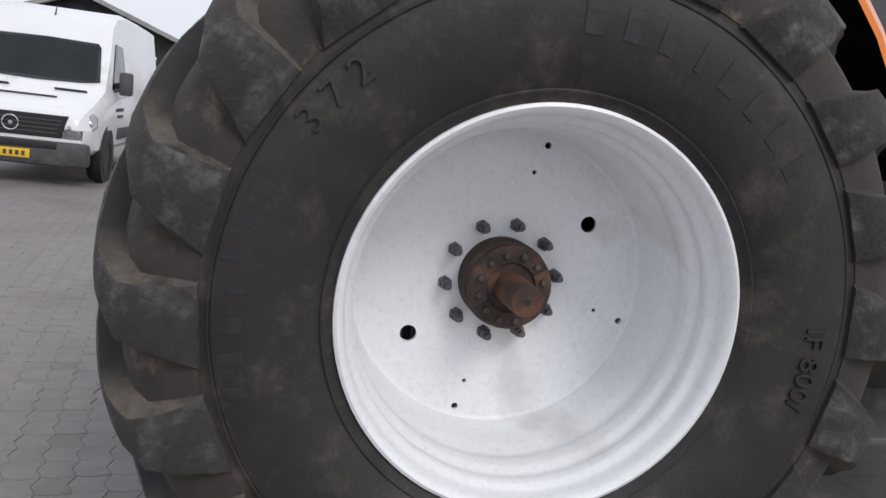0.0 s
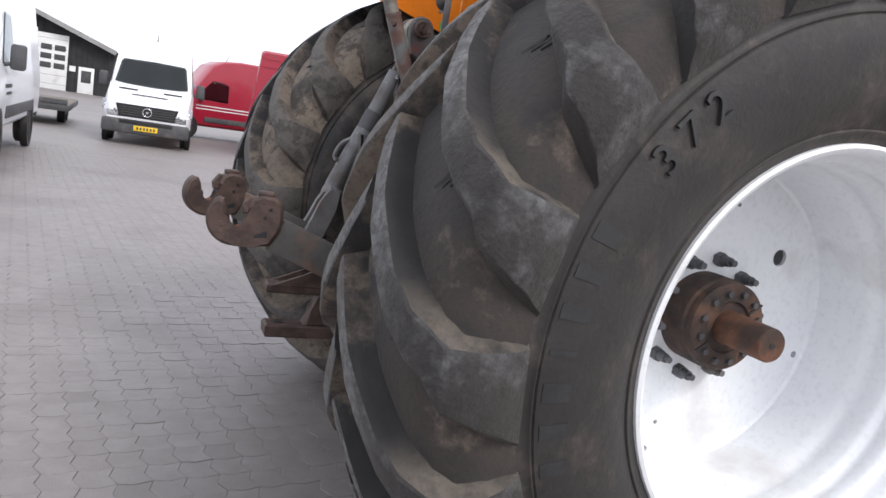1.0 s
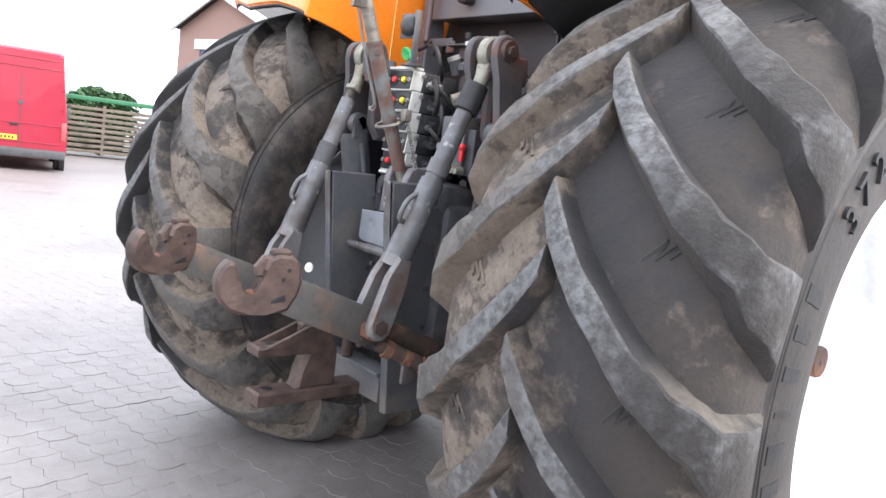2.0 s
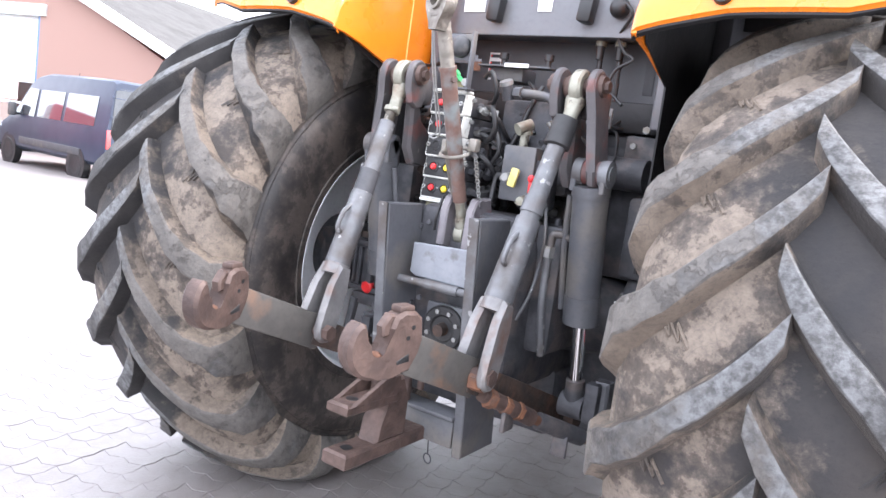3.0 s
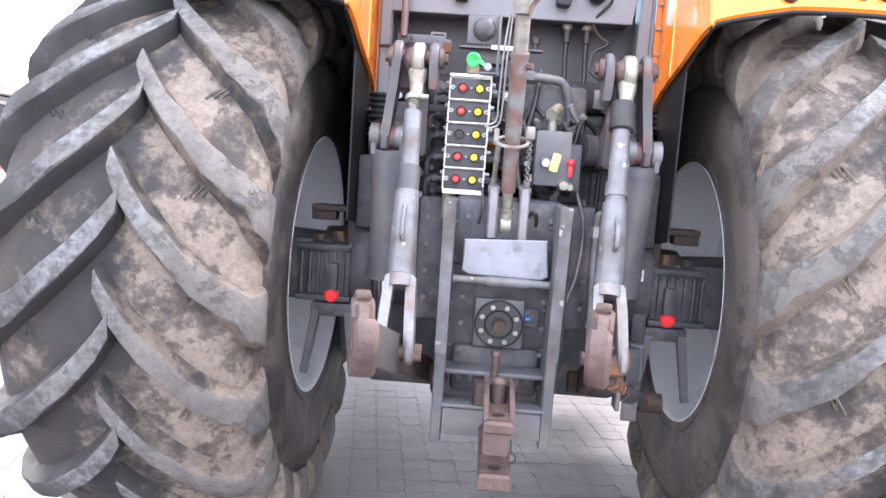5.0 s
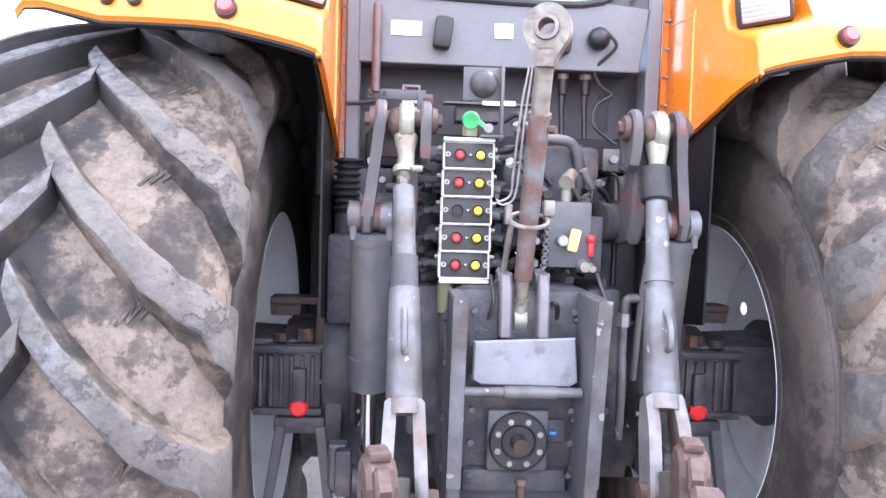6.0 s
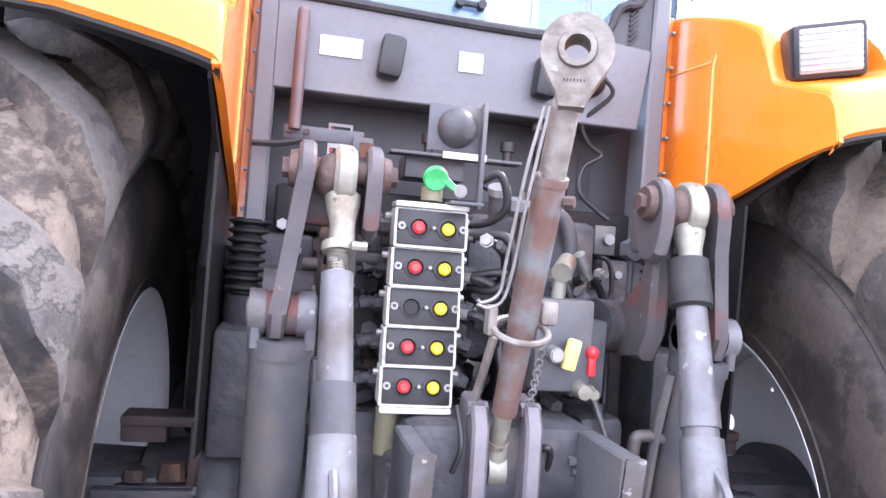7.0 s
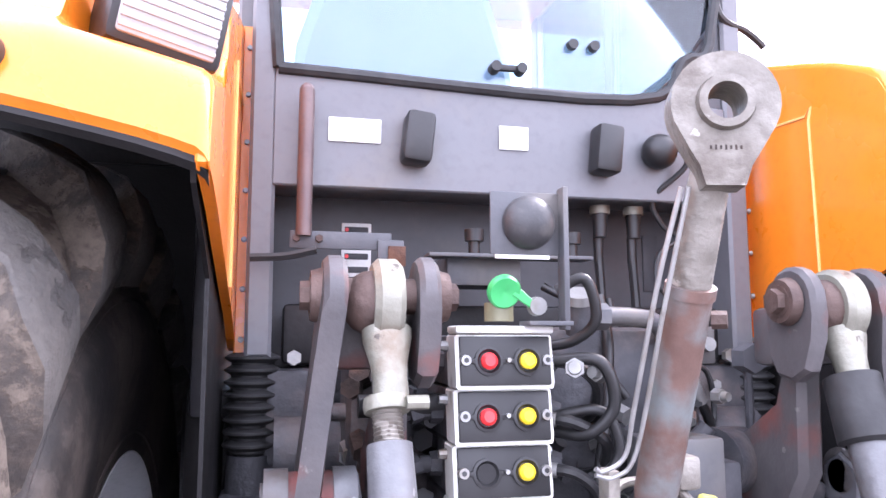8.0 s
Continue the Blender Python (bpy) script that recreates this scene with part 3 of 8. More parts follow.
def rim_mesh():
    prof = [(0.316, 0.486), (0.328, 0.495), (0.340, 0.493), (0.343, 0.485), (0.337, 0.476), (0.322, 0.469), (0.306, 0.4675), (0.290, 0.466), (0.281, 0.462), (0.272, 0.452),
            (0.262, 0.4485), (0.240, 0.4485), (0.232, 0.453), (0.222, 0.454), (0.213, 0.451), (0.203, 0.441), (0.190, 0.438), (0.150, 0.438), (0.141, 0.443), (0.116, 0.443), (0.104, 0.434), (0.078, 0.431), (0.050, 0.429), (-0.040, 0.429), (-0.065, 0.427), (-0.073, 0.419)]
    bm = lathe(bm_new(), prof, 96)
    back = [(-0.040, 0.429), (-0.10, 0.432), (-0.18, 0.440), (-0.24, 0.452), (-0.29, 0.462), (-0.322, 0.469), (-0.337, 0.476), (-0.343, 0.485), (-0.340, 0.493), (-0.328, 0.495), (-0.316, 0.486),
            (-0.20, 0.462), (0.20, 0.462), (0.316, 0.486)]
    return lathe(bm, back, 96)


HOLES = [(0.303, 36.0, 0.024), (0.303, 216.0, 0.024), (0.399, 77.0, 0.0100), (0.399, 258.0, 0.0100), (0.399, -14.8, 0.0100), (0.400, 164.5, 0.0080),
         (0.316, 79.0, 0.0065), (0.318, 258.4, 0.0065), (0.312, -14.0, 0.0065)]


def disc_mesh(a):
    """The wheel disc with its holes cut through."""
    bm = bm_new()
    edges = []

    def loop(cy, cz, r, k):
        vs = [bm.verts.new((a, cy + r * math.cos(2 * math.pi * i / k), cz + r * math.sin(2 * math.pi * i / k))) for i in range(k)]
        edges.extend(bm.edges.new((vs[i], vs[(i + 1) % k])) for i in range(k))

    loop(0, 0, 0.420, 96)
    for r, deg, rad in HOLES:
        loop(r * math.cos(radians(deg)), r * math.sin(radians(deg)), rad, 20)
    bmesh.ops.triangle_fill(bm, edges=edges, use_beauty=True)
    g = bmesh.ops.extrude_face_region(bm, geom=bm.faces[:])
    bmesh.ops.translate(bm, vec=(-0.012, 0, 0), verts=[v for v in g["geom"] if isinstance(v, bmesh.types.BMVert)])
    return bm


tractor = thing("tractor", "orange and grey farm tractor with worn muddy tyres on paving", "tractor")


def rear_wheel(side, outer_phase, inner_phase, label, wide=1.0):
    hub = new("rear_wheel")
    hub.parent = tractor
    hub.location = (side * TRACK, 0, AXLE)
    tagged(hub, label)
    part("tyre", tyre_mesh(side, wide), WALLRUBBER[side], hub, "black rubber tyre carcass with dusty sidewall")
    belt = [(a * k, r + 0.0035) for k in (-1.006, 1.006) for a, r in CARCASS]
    belt = belt[6:0:-1] + belt[7:]
    belt = [(a * wide if a > 0 else a, r) for a, r in belt]
    part("tread_ground", rested(mirror(lathe(bm_new(), belt, 160), side)), TREAD[side], hub, "dried brown mud between the tread bars")
    for half, phase in ((1, outer_phase), (-1, inner_phase)):
        first = None
        for k in range(20):
            if first is None:
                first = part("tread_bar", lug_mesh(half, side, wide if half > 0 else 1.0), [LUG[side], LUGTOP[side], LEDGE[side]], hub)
                ob = first
                sign = part("tread_mark", mark_mesh(half, side, wide if half > 0 else 1.0), LUG[side], hub)
                mark = sign
            else:
                ob, mark = new("tread_bar", first.data), new("tread_mark", sign.data)
                ob.parent = mark.parent = hub
            turn = Matrix.Rotation(-radians(phase + 18 * k), 4, "X")
            if min((turn @ v.co).z for v in first.data.vertices) < 0.002 - AXLE:
                # a bar under the load, pressed flat
                ob.data = first.data.copy()
                for v in ob.data.vertices:
                    q = turn @ v.co
                    q.z = max(q.z, 0.002 - AXLE)
                    v.co = turn.inverted() @ q
            ob.rotation_euler = (-radians(phase + 18 * k), 0, 0)
            mark.rotation_euler = (-radians(phase + 18 * k), 0, 0)
    part("rim", mirror(rim_mesh(), side), RIMPAINT, hub, "silver-white painted steel rim")
    part("wheel_disc", mirror(disc_mesh(-0.073), side), RIMPAINT, hub, "silver-white wheel disc with drilled holes")
    bm = bm_new()
    prof = [(-0.075, 0.10), (-0.060, 0.122), (0.020, 0.122), (0.026, 0.116), (0.052, 0.116), (0.058, 0.110), (0.058, 0.070), (0.050, 0.066), (0.050, 0.0)]
    lathe(bm, prof, 48)
    for v in bm.verts:
        v.co.x -= 0.013
    part("hub", mirror(bm, side), HUBMETAL, hub, "dirty rusty wheel hub")
    for ang in (35, 215):
        bm = bm_new()
        box(bm, (0.046, 0.092 * math.cos(radians(ang)), 0.092 * math.sin(radians(ang))), (0.004, 0.045, 0.006), 0, Matrix.Rotation(radians(ang), 4, "X"))
        part("hub_slot", mirror(bm, side), BLACK, hub)
    bm = bm_new()
    rod(bm, (0.03, 0, 0), (0.185, 0, 0), 0.045, 0.043, 28)
    rod(bm, (0.185, 0, 0), (0.191, 0, 0), 0.043, 0.040, 28)
    part("axle_shaft", mirror(bm, side), RUST, hub, "rust-brown axle shaft end")
    part("centre_hole", mirror(rod(bm_new(), (0.190, 0, 0), (0.1922, 0, 0), 0.008, 0.008, 14), side), BLACK, hub)
    for k in range(10):
        a = radians(36 * k + 8)
        y, z = 0.161 * math.cos(a), 0.161 * math.sin(a)
        bm = hexa(bm_new(), (-0.073, y, z), (1, 0, 0), 0.020, 0.022)
        rod(bm, (-0.053, y, z), (-0.025, y, z), 0.015, 0.013, 12)
        rod(bm, (-0.025, y, z), (-0.010, y, z), 0.009, 0.009, 10)
        part("wheel_nut", mirror(bm, side), GREY, hub)
    for k in range(12):
        a = radians(30 * k + 15)
        part("hub_bolt", mirror(hexa(bm_new(), (0.045, 0.092 * math.cos(a), 0.092 * math.sin(a)), (1, 0, 0), 0.0095, 0.010), side), GREYDARK, hub)
    if side > 0:
        part("size_lettering", bent(letters("3 7 2", 0.086, 0.016), 0.672, 0, radians(40.0), 1), SMALLRUBBER, hub)
        part("size_lettering", bent(letters("IF 800/", 0.075, 0.014), 0.648, 0, radians(186.0), 1), SMALLRUBBER, hub)
        widths = (0.055, 0.044, 0.044, 0.018, 0.058, 0.050, 0.046, 0.042)
        for start, stop, count, r, hgt, scale in ((89, 142, 8, 0.637, 0.068, 1.0), (20.5, -15.5, 7, 0.682, 0.055, 0.72)):
            for k in range(count):
                bm = bm_new()
                for q in range(4):
                    box(bm, (0, hgt * (q + 0.5) / 4, 0), (widths[k] * scale * 0.8, hgt / 4, 0.0035))
                bmesh.ops.remove_doubles(bm, verts=bm.verts[:], dist=0.0004)
                part("raised_mark", bent(bm, r, 0, radians(start + (stop - start) * k / (count - 1)), 1), SMALLRUBBER, hub)
    # inner side: brake drum and dark hollow
    part("inner_drum", mirror(lathe(bm_new(), [(-0.085, 0.12), (-0.09, 0.17), (-0.14, 0.175), (-0.16, 0.14), (-0.36, 0.13), (-0.36, 0.0)], 40), side), GREYDARK, hub)
    if side > 0:
        part("rim_sticker", mirror(lathe(bm_new(), [(0.0, 0.0), (0.001, 0.017)], 20, Matrix.Translation((-0.22, -0.345, 0.268)) @ Matrix.Rotation(radians(150), 4, "X") @ Matrix.Rotation(radians(90), 4, "Y")), 1), STICKER, hub)
    return hub


rear_wheel(1, 21.5, 14.0, "large muddy rear wheel with silver-white rim and rusty hub", WIDE)
rear_wheel(-1, 15.5, 21.5, "large rear wheel with mud-caked tread bars", WIDE)

# ---- tractor: rear axle and transmission ----
for s in (1, -1):
    ax = part("axle_housing", lathe(bm_new(), [(0.10, 0.0), (0.10, 0.17), (0.30, 0.15), (0.40, 0.125), (0.44, 0.19), (0.50, 0.195), (0.52, 0.16), (0.66, 0.15), (0.70, 0.0)], 36,
              Matrix.Translation((0, 0, AXLE)) @ Matrix.Diagonal((s, 1, 1, 1))), GREYDARK, tractor, "dirty dark grey rear axle trumpet")
    for k in range(10):
        a = radians(36 * k)
        part("flange_bolt", hexa(bm_new(), (s * 0.436, 0.175 * math.cos(a), AXLE + 0.175 * math.sin(a)), (-s, 0, 0), 0.011, 0.010), ZINC, ax)
    bm = lathe(bm_new(), [(0.455, 0.0), (0.455, 0.205), (0.47, 0.215), (0.52, 0.215), (0.535, 0.205), (0.535, 0.0)], 40, Matrix.Translation((0, -0.02, 0.985)) @ Matrix.Diagonal((s, 1, 1, 1)))
    ring_case = part("reduction_case", bm, GREYDARK, tractor, "round dark grey reduction gear case")
    for k in range(12):
        a = radians(30 * k + 10)
        part("case_bolt", hexa(bm_new(), (s * 0.525, -0.02 + 0.195 * math.cos(a), 0.985 + 0.195 * math.sin(a)), (s, 0, 0), 0.010, 0.018), GREY, ring_case)
    bm = box(bm_new(), (s * 0.735, -0.04, 0.955), (0.36, 0.24, 0.225), 0.018)
    box(bm, (s * 0.62, -0.14, 0.955), (0.16, 0.08, 0.20), 0.010)
    box(bm, (s * 0.50, -0.16, 0.86), (0.05, 0.10, 0.18), 0.008)
    brake = part("brake_housing", bm, GREYDARK, tractor, "blackened ribbed brake housing")
    for k in range(6):
        part("rib", box(bm_new(), (s * (0.565 + 0.030 * k), -0.184, 0.945), (0.011, 0.022, 0.150), 0.003), GREYDARK, brake)
    for z in (0.855, 1.040):
        part("rail", box(bm_new(), (s * 0.635, -0.180, z), (0.20, 0.035, 0.021), 0.004), GREYDARK, brake)
    part("brake_nut", rod(bm_new(), (s * 0.59, -0.165, 1.065), (s * 0.59, -0.165, 1.10), 0.028, 0.024, 8), HUBMETAL, tractor)
    part("brake_nut", rod(bm_new(), (s * 0.66, -0.165, 1.062), (s * 0.66, -0.165, 1.085), 0.024, 0.022, 8), HUBMETAL, tractor)
    bm = box(bm_new(), (s * 0.595, -0.13, 1.180), (0.20, 0.08, 0.022), 0.005)
    box(bm, (s * 0.650, -0.13, 1.155), (0.09, 0.06, 0.040), 0.005)
    box(bm, (s * 0.545, -0.16, 1.115), (0.026, 0.035, 0.13), 0.003)
    box(bm, (s * 0.500, -0.14, 1.14), (0.030, 0.07, 0.10), 0.004)
    part("axle_bracket", bm, make("blackened_rusty_steel", (0.040, 0.030, 0.028), (0.065, 0.045, 0.040), 0.7, 0.2, scale=15, bump=0.3, dirt=(0.085, 0.035, 0.03), amount=0.4, dirt_scale=9), tractor, "rusty brown axle bracket")
    bm = box(bm_new(), (s * 0.602, -0.190, 0.920), (0.040, 0.03, 0.13), 0.006)
    post = part("support_arm", bm, GREYDARK, tractor)
    bm = rod(bm_new(), (s * 0.602, -0.180, 0.868), (s * 0.602, -0.200, 0.868), 0.027, 0.027, 24)
    rod(bm, (s * 0.602, -0.200, 0.868), (s * 0.602, -0.207, 0.868), 0.027, 0.019, 24)
    part("red_cap", bm, REDCAP, post, "bright red round cap")
    part("yoke_block", box(bm_new(), (s * 0.60, -0.17, 0.815), (0.15, 0.06, 0.05), 0.010), GREYDARK, tractor)
    for dx in (-0.062, 0.052):
        bm = prism(bm_new(), [(-0.015, 0.0), (0.015, 0.0), (0.013, -0.24), (-0.013, -0.24)], 0.030, rear_on(s * (0.60 + dx), -0.20, 0.815) @ Matrix.Rotation(radians(s * (-7 if dx < 0 else 9)), 4, "Z"), 0.003)
        part("yoke_stay", bm, GREY, tractor)
    part("axle_skirt", box(bm_new(), (s * 0.36, 0.02, 1.27), (0.26, 0.16, 0.36), 0.02), GREYDARK, tractor)
    part("hanger_block", prism(bm_new(), [(-0.024, 0.06), (0.024, 0.06), (0.028, -0.05), (0.018, -0.075), (-0.018, -0.075), (-0.028, -0.05)], 0.06, rear_on(s * 0.478, -0.30, 0.74), 0.008), GREY, tractor, "grey stabiliser hanger block")

bm = box(bm_new(), (0, 0.05, 0.95), (0.42, 1.05, 0.52), 0.04)
box(bm, (0, -0.38, 1.16), (0.36, 0.24, 0.22), 0.03)
box(bm, (-0.01, -0.30, 0.72), (0.28, 0.40, 0.16), 0.02)
box(bm, (0, 0.60, 0.60), (0.46, 1.40, 0.26), 0.04)
gearbox = part("transmission_housing", bm, GREYDARK, tractor, "dirty dark grey rear transmission casting")
for k in range(6):
    for s in (1, -1):
        part("housing_bolt", hexa(bm_new(), (s * 0.128, -0.500, 1.24 - 0.03 - 0.085 * k), (0, -1, 0), 0.009, 0.010), GREY, gearbox)
for s in (1, -1):
    part("side_cover", box(bm_new(), (s * 0.245, -0.22, 1.05), (0.10, 0.30, 0.42), 0.02), GREYDARK, tractor)
    for k in range(4):
        part("cover_bolt", rod(bm_new(), (s * 0.26, -0.372, 0.92 + 0.09 * k), (s * 0.26, -0.382, 0.92 + 0.09 * k), 0.010, 0.010, 6), GREY, tractor)

for s in (1, -1):
    bm = prism(bm_new(), [(-0.45, 0.50), (-0.45, 1.05), (-0.55, 1.12), (-1.75, 1.12), (-1.85, 1.05), (-1.85, 0.55), (-1.75, 0.46), (-0.55, 0.46)], 0.50, side_on(s * 0.48, 0, 0), 0.03)
    part("fuel_tank", bm, GREYDARK, tractor, "dark grey tank under the cab step")
for s in (1, -1):
    part("lower_axle_case", box(bm_new(), (s * 0.35, 0.16, 0.66), (0.32, 0.22, 0.36), 0.04), GREYDARK, tractor)
part("elbow_pipe", hose(bm_new(), [(0.345, -0.43, 1.235), (0.300, -0.432, 1.240), (0.283, -0.432, 1.220), (0.280, -0.432, 1.10), (0.283, -0.43, 1.00), (0.290, -0.40, 0.85)], 0.0125, 10), GREYLIGHT, tractor, "scuffed elbow pipe on the lift cylinder")
part("elbow_nut", rod(bm_new(), (0.281, -0.432, 1.20), (0.280, -0.432, 1.165), 0.018, 0.018, 6), ZINC, tractor)
# power take-off
pto = part("power_take_off", box(bm_new(), (-0.008, -0.505, 0.878), (0.160, 0.02, 0.160), 0.018), GREY, tractor, "round bolted power take-off cover, dark and oily")
part("cover_ring", lathe(bm_new(), [(0.0, 0.076), (0.012, 0.076), (0.016, 0.071), (0.016, 0.046), (0.010, 0.040), (0.010, 0.0)], 40, Matrix.Translation((-0.008, -0.514, 0.878)) @ Matrix.Rotation(radians(-90), 4, "Z")), BLACK, pto)
for k in range(8):
    a = radians(45 * k + 22)
    part("cover_bolt", hexa(bm_new(), (-0.008 + 0.058 * math.cos(a), -0.528, 0.878 + 0.058 * math.sin(a)), (0, -1, 0), 0.0085, 0.008), ZINC, pto)
bm = rod(bm_new(), (-0.008, -0.52, 0.878), (-0.006, -0.556, 0.875), 0.022, 0.019, 18)
part("shaft_stub", bm, HUBMETAL, pto, "greasy splined shaft stub")

# hitch side plates, seat plate and cross bars
def slanted(x, y_top, z_top, y_bot, z_bot, depth, width, bevel=0.004):
    """An upright flat plate, seen from the side, leaning."""
    return prism(bm_new(), [(-y_top, z_top), (-y_bot, z_bot), (-y_bot - depth, z_bot), (-y_top - depth + 0.02, z_top - 0.0)], width, side_on(x, 0, 0), bevel)


for x in (-0.181, 0.154):
    pl = part("hitch_side_plate", slanted(x, -0.682, 1.264, -0.606, 0.515, 0.20, 0.034), GREY, tractor, "tall grey hitch guide plate with scuffed edge")
    part("scuffed_edge", slanted(x, -0.686, 1.265, -0.640, 0.80, 0.010, 0.0345, 0.003), GREYLIGHT, pl)
    for z in (1.19, 1.07, 0.93, 0.80, 0.68):
        y = -0.50
        for s in (1, -1):
            part("plate_bolt", hexa(bm_new(), (x + s * 0.017, y, z), (s, 0, 0), 0.010, 0.008), GREYDARK, pl)
bm = prism(bm_new(), [(-0.140, 1.158), (0.112, 1.170), (0.122, 1.058), (0.100, 1.046), (-0.120, 1.050), (-0.142, 1.062)], 0.016, rear_on(0.006, -0.562, -0.015), 0.004)
seat = part("hitch_cover_plate", bm, make("pale_blue_grey_scuffed_paint", (0.19, 0.20, 0.222), (0.235, 0.246, 0.268), 0.42, 0.15, scale=12, bump=0.05, dirt=(0.10, 0.09, 0.085), amount=0.32, dirt_scale=14), tractor, "pale grey cover plate with chipped paint")
bm = rod(bm_new(), (-0.160, -0.586, 1.022), (0.134, -0.586, 1.022), 0.0125, 0.0125, 14)
rod(bm, (-0.06, -0.586, 1.022), (0.07, -0.586, 1.022), 0.016, 0.016, 14)
part("hinge_bar", bm, GREYLIGHT, tractor, "scuffed round hinge bar")
bm = box(bm_new(), (-0.013, -0.545, 0.735), (0.31, 0.10, 0.014), 0.003)
box(bm, (-0.013, -0.590, 0.640), (0.31, 0.09, 0.012), 0.003)
box(bm, (-0.013, -0.612, 0.585), (0.30, 0.012, 0.085), 0.003)
part("hitch_cross_member", bm, GREY, tractor, "grey hitch cross member with slots")
for x in (-0.12, -0.08, 0.055, 0.095):
    bm = hexa(bm_new(), (x, -0.56, 0.735), (0, 0, -1), 0.013, 0.035)
    part("hanging_bolt", bm, GREYDARK, tractor)
bm = rod(bm_new(), (-0.012, -0.60, 0.69), (-0.012, -0.60, 0.80), 0.012, 0.012, 12)
rod(bm, (-0.012, -0.60, 0.80), (-0.012, -0.60, 0.812), 0.018, 0.014, 12)
rod(bm, (-0.055, -0.62, 0.65), (-0.055, -0.62, 0.72), 0.020, 0.018, 14)
part("hitch_pin", bm, OILRUST, tractor, "brown hitch pin")
part("wire_ring", ring(bm_new(), (0.056, -0.61, 0.482), (0.2, 1, 0.1), 0.016, 0.0022, 24, 6), GREYDARK, tractor)
part("ring_cord", hose(bm_new(), [(0.050, -0.610, 0.560), (0.054, -0.612, 0.528), (0.056, -0.61, 0.498)], 0.002, 6), BLACK, tractor)

# drawbar with its jaw
bm = prism(bm_new(), [(-0.066, -0.975), (0.020, -0.975), (0.024, -0.40), (-0.060, -0.40)], 0.046, Matrix.Translation((0, 0, 0.564)), 0.007)
drawbar = part("drawbar", bm, OILRUST, tractor, "worn brown steel drawbar with clevis jaw")
bm = prism(bm_new(), [(-0.062, -0.985), (0.014, -0.985), (0.018, -0.76), (-0.058, -0.76)], 0.034, Matrix.Translation((0, 0, 0.714)), 0.007)
part("upper_jaw", bm, OILRUST, drawbar)
bm = prism(bm_new(), [(0.845, 0.584), (0.70, 0.584), (0.70, 0.70), (0.735, 0.775), (0.795, 0.770), (0.800, 0.70), (0.815, 0.64)], 0.072, side_on(-0.020, 0, 0), 0.008)
part("jaw_web", bm, OILRUST, drawbar)
for x in (-0.056, 0.013):
    bm = prism(bm_new(), [(0.975, 0.724), (0.77, 0.724), (0.76, 0.785), (0.82, 0.790), (0.87, 0.765)], 0.014, side_on(x, 0, 0), 0.003)
    part("jaw_cheek", bm, OILRUST, drawbar)
for z in (0.5872, 0.7312):
    part("pin_hole", rod(bm_new(), (-0.024, -0.925, z - 0.003), (-0.024, -0.925, z + 0.0005), 0.018, 0.018, 18), BLACK, drawbar)
bm = rod(bm_new(), (-0.022, -0.815, 0.730), (-0.022, -0.815, 0.785), 0.022, 0.020, 16)
ball(bm, (-0.022, -0.815, 0.785), 0.021, 14, (1, 1, 0.7))
part("jaw_pin", bm, OILRUST, drawbar)
drawbar.location = (0.014, -0.014, -0.004)

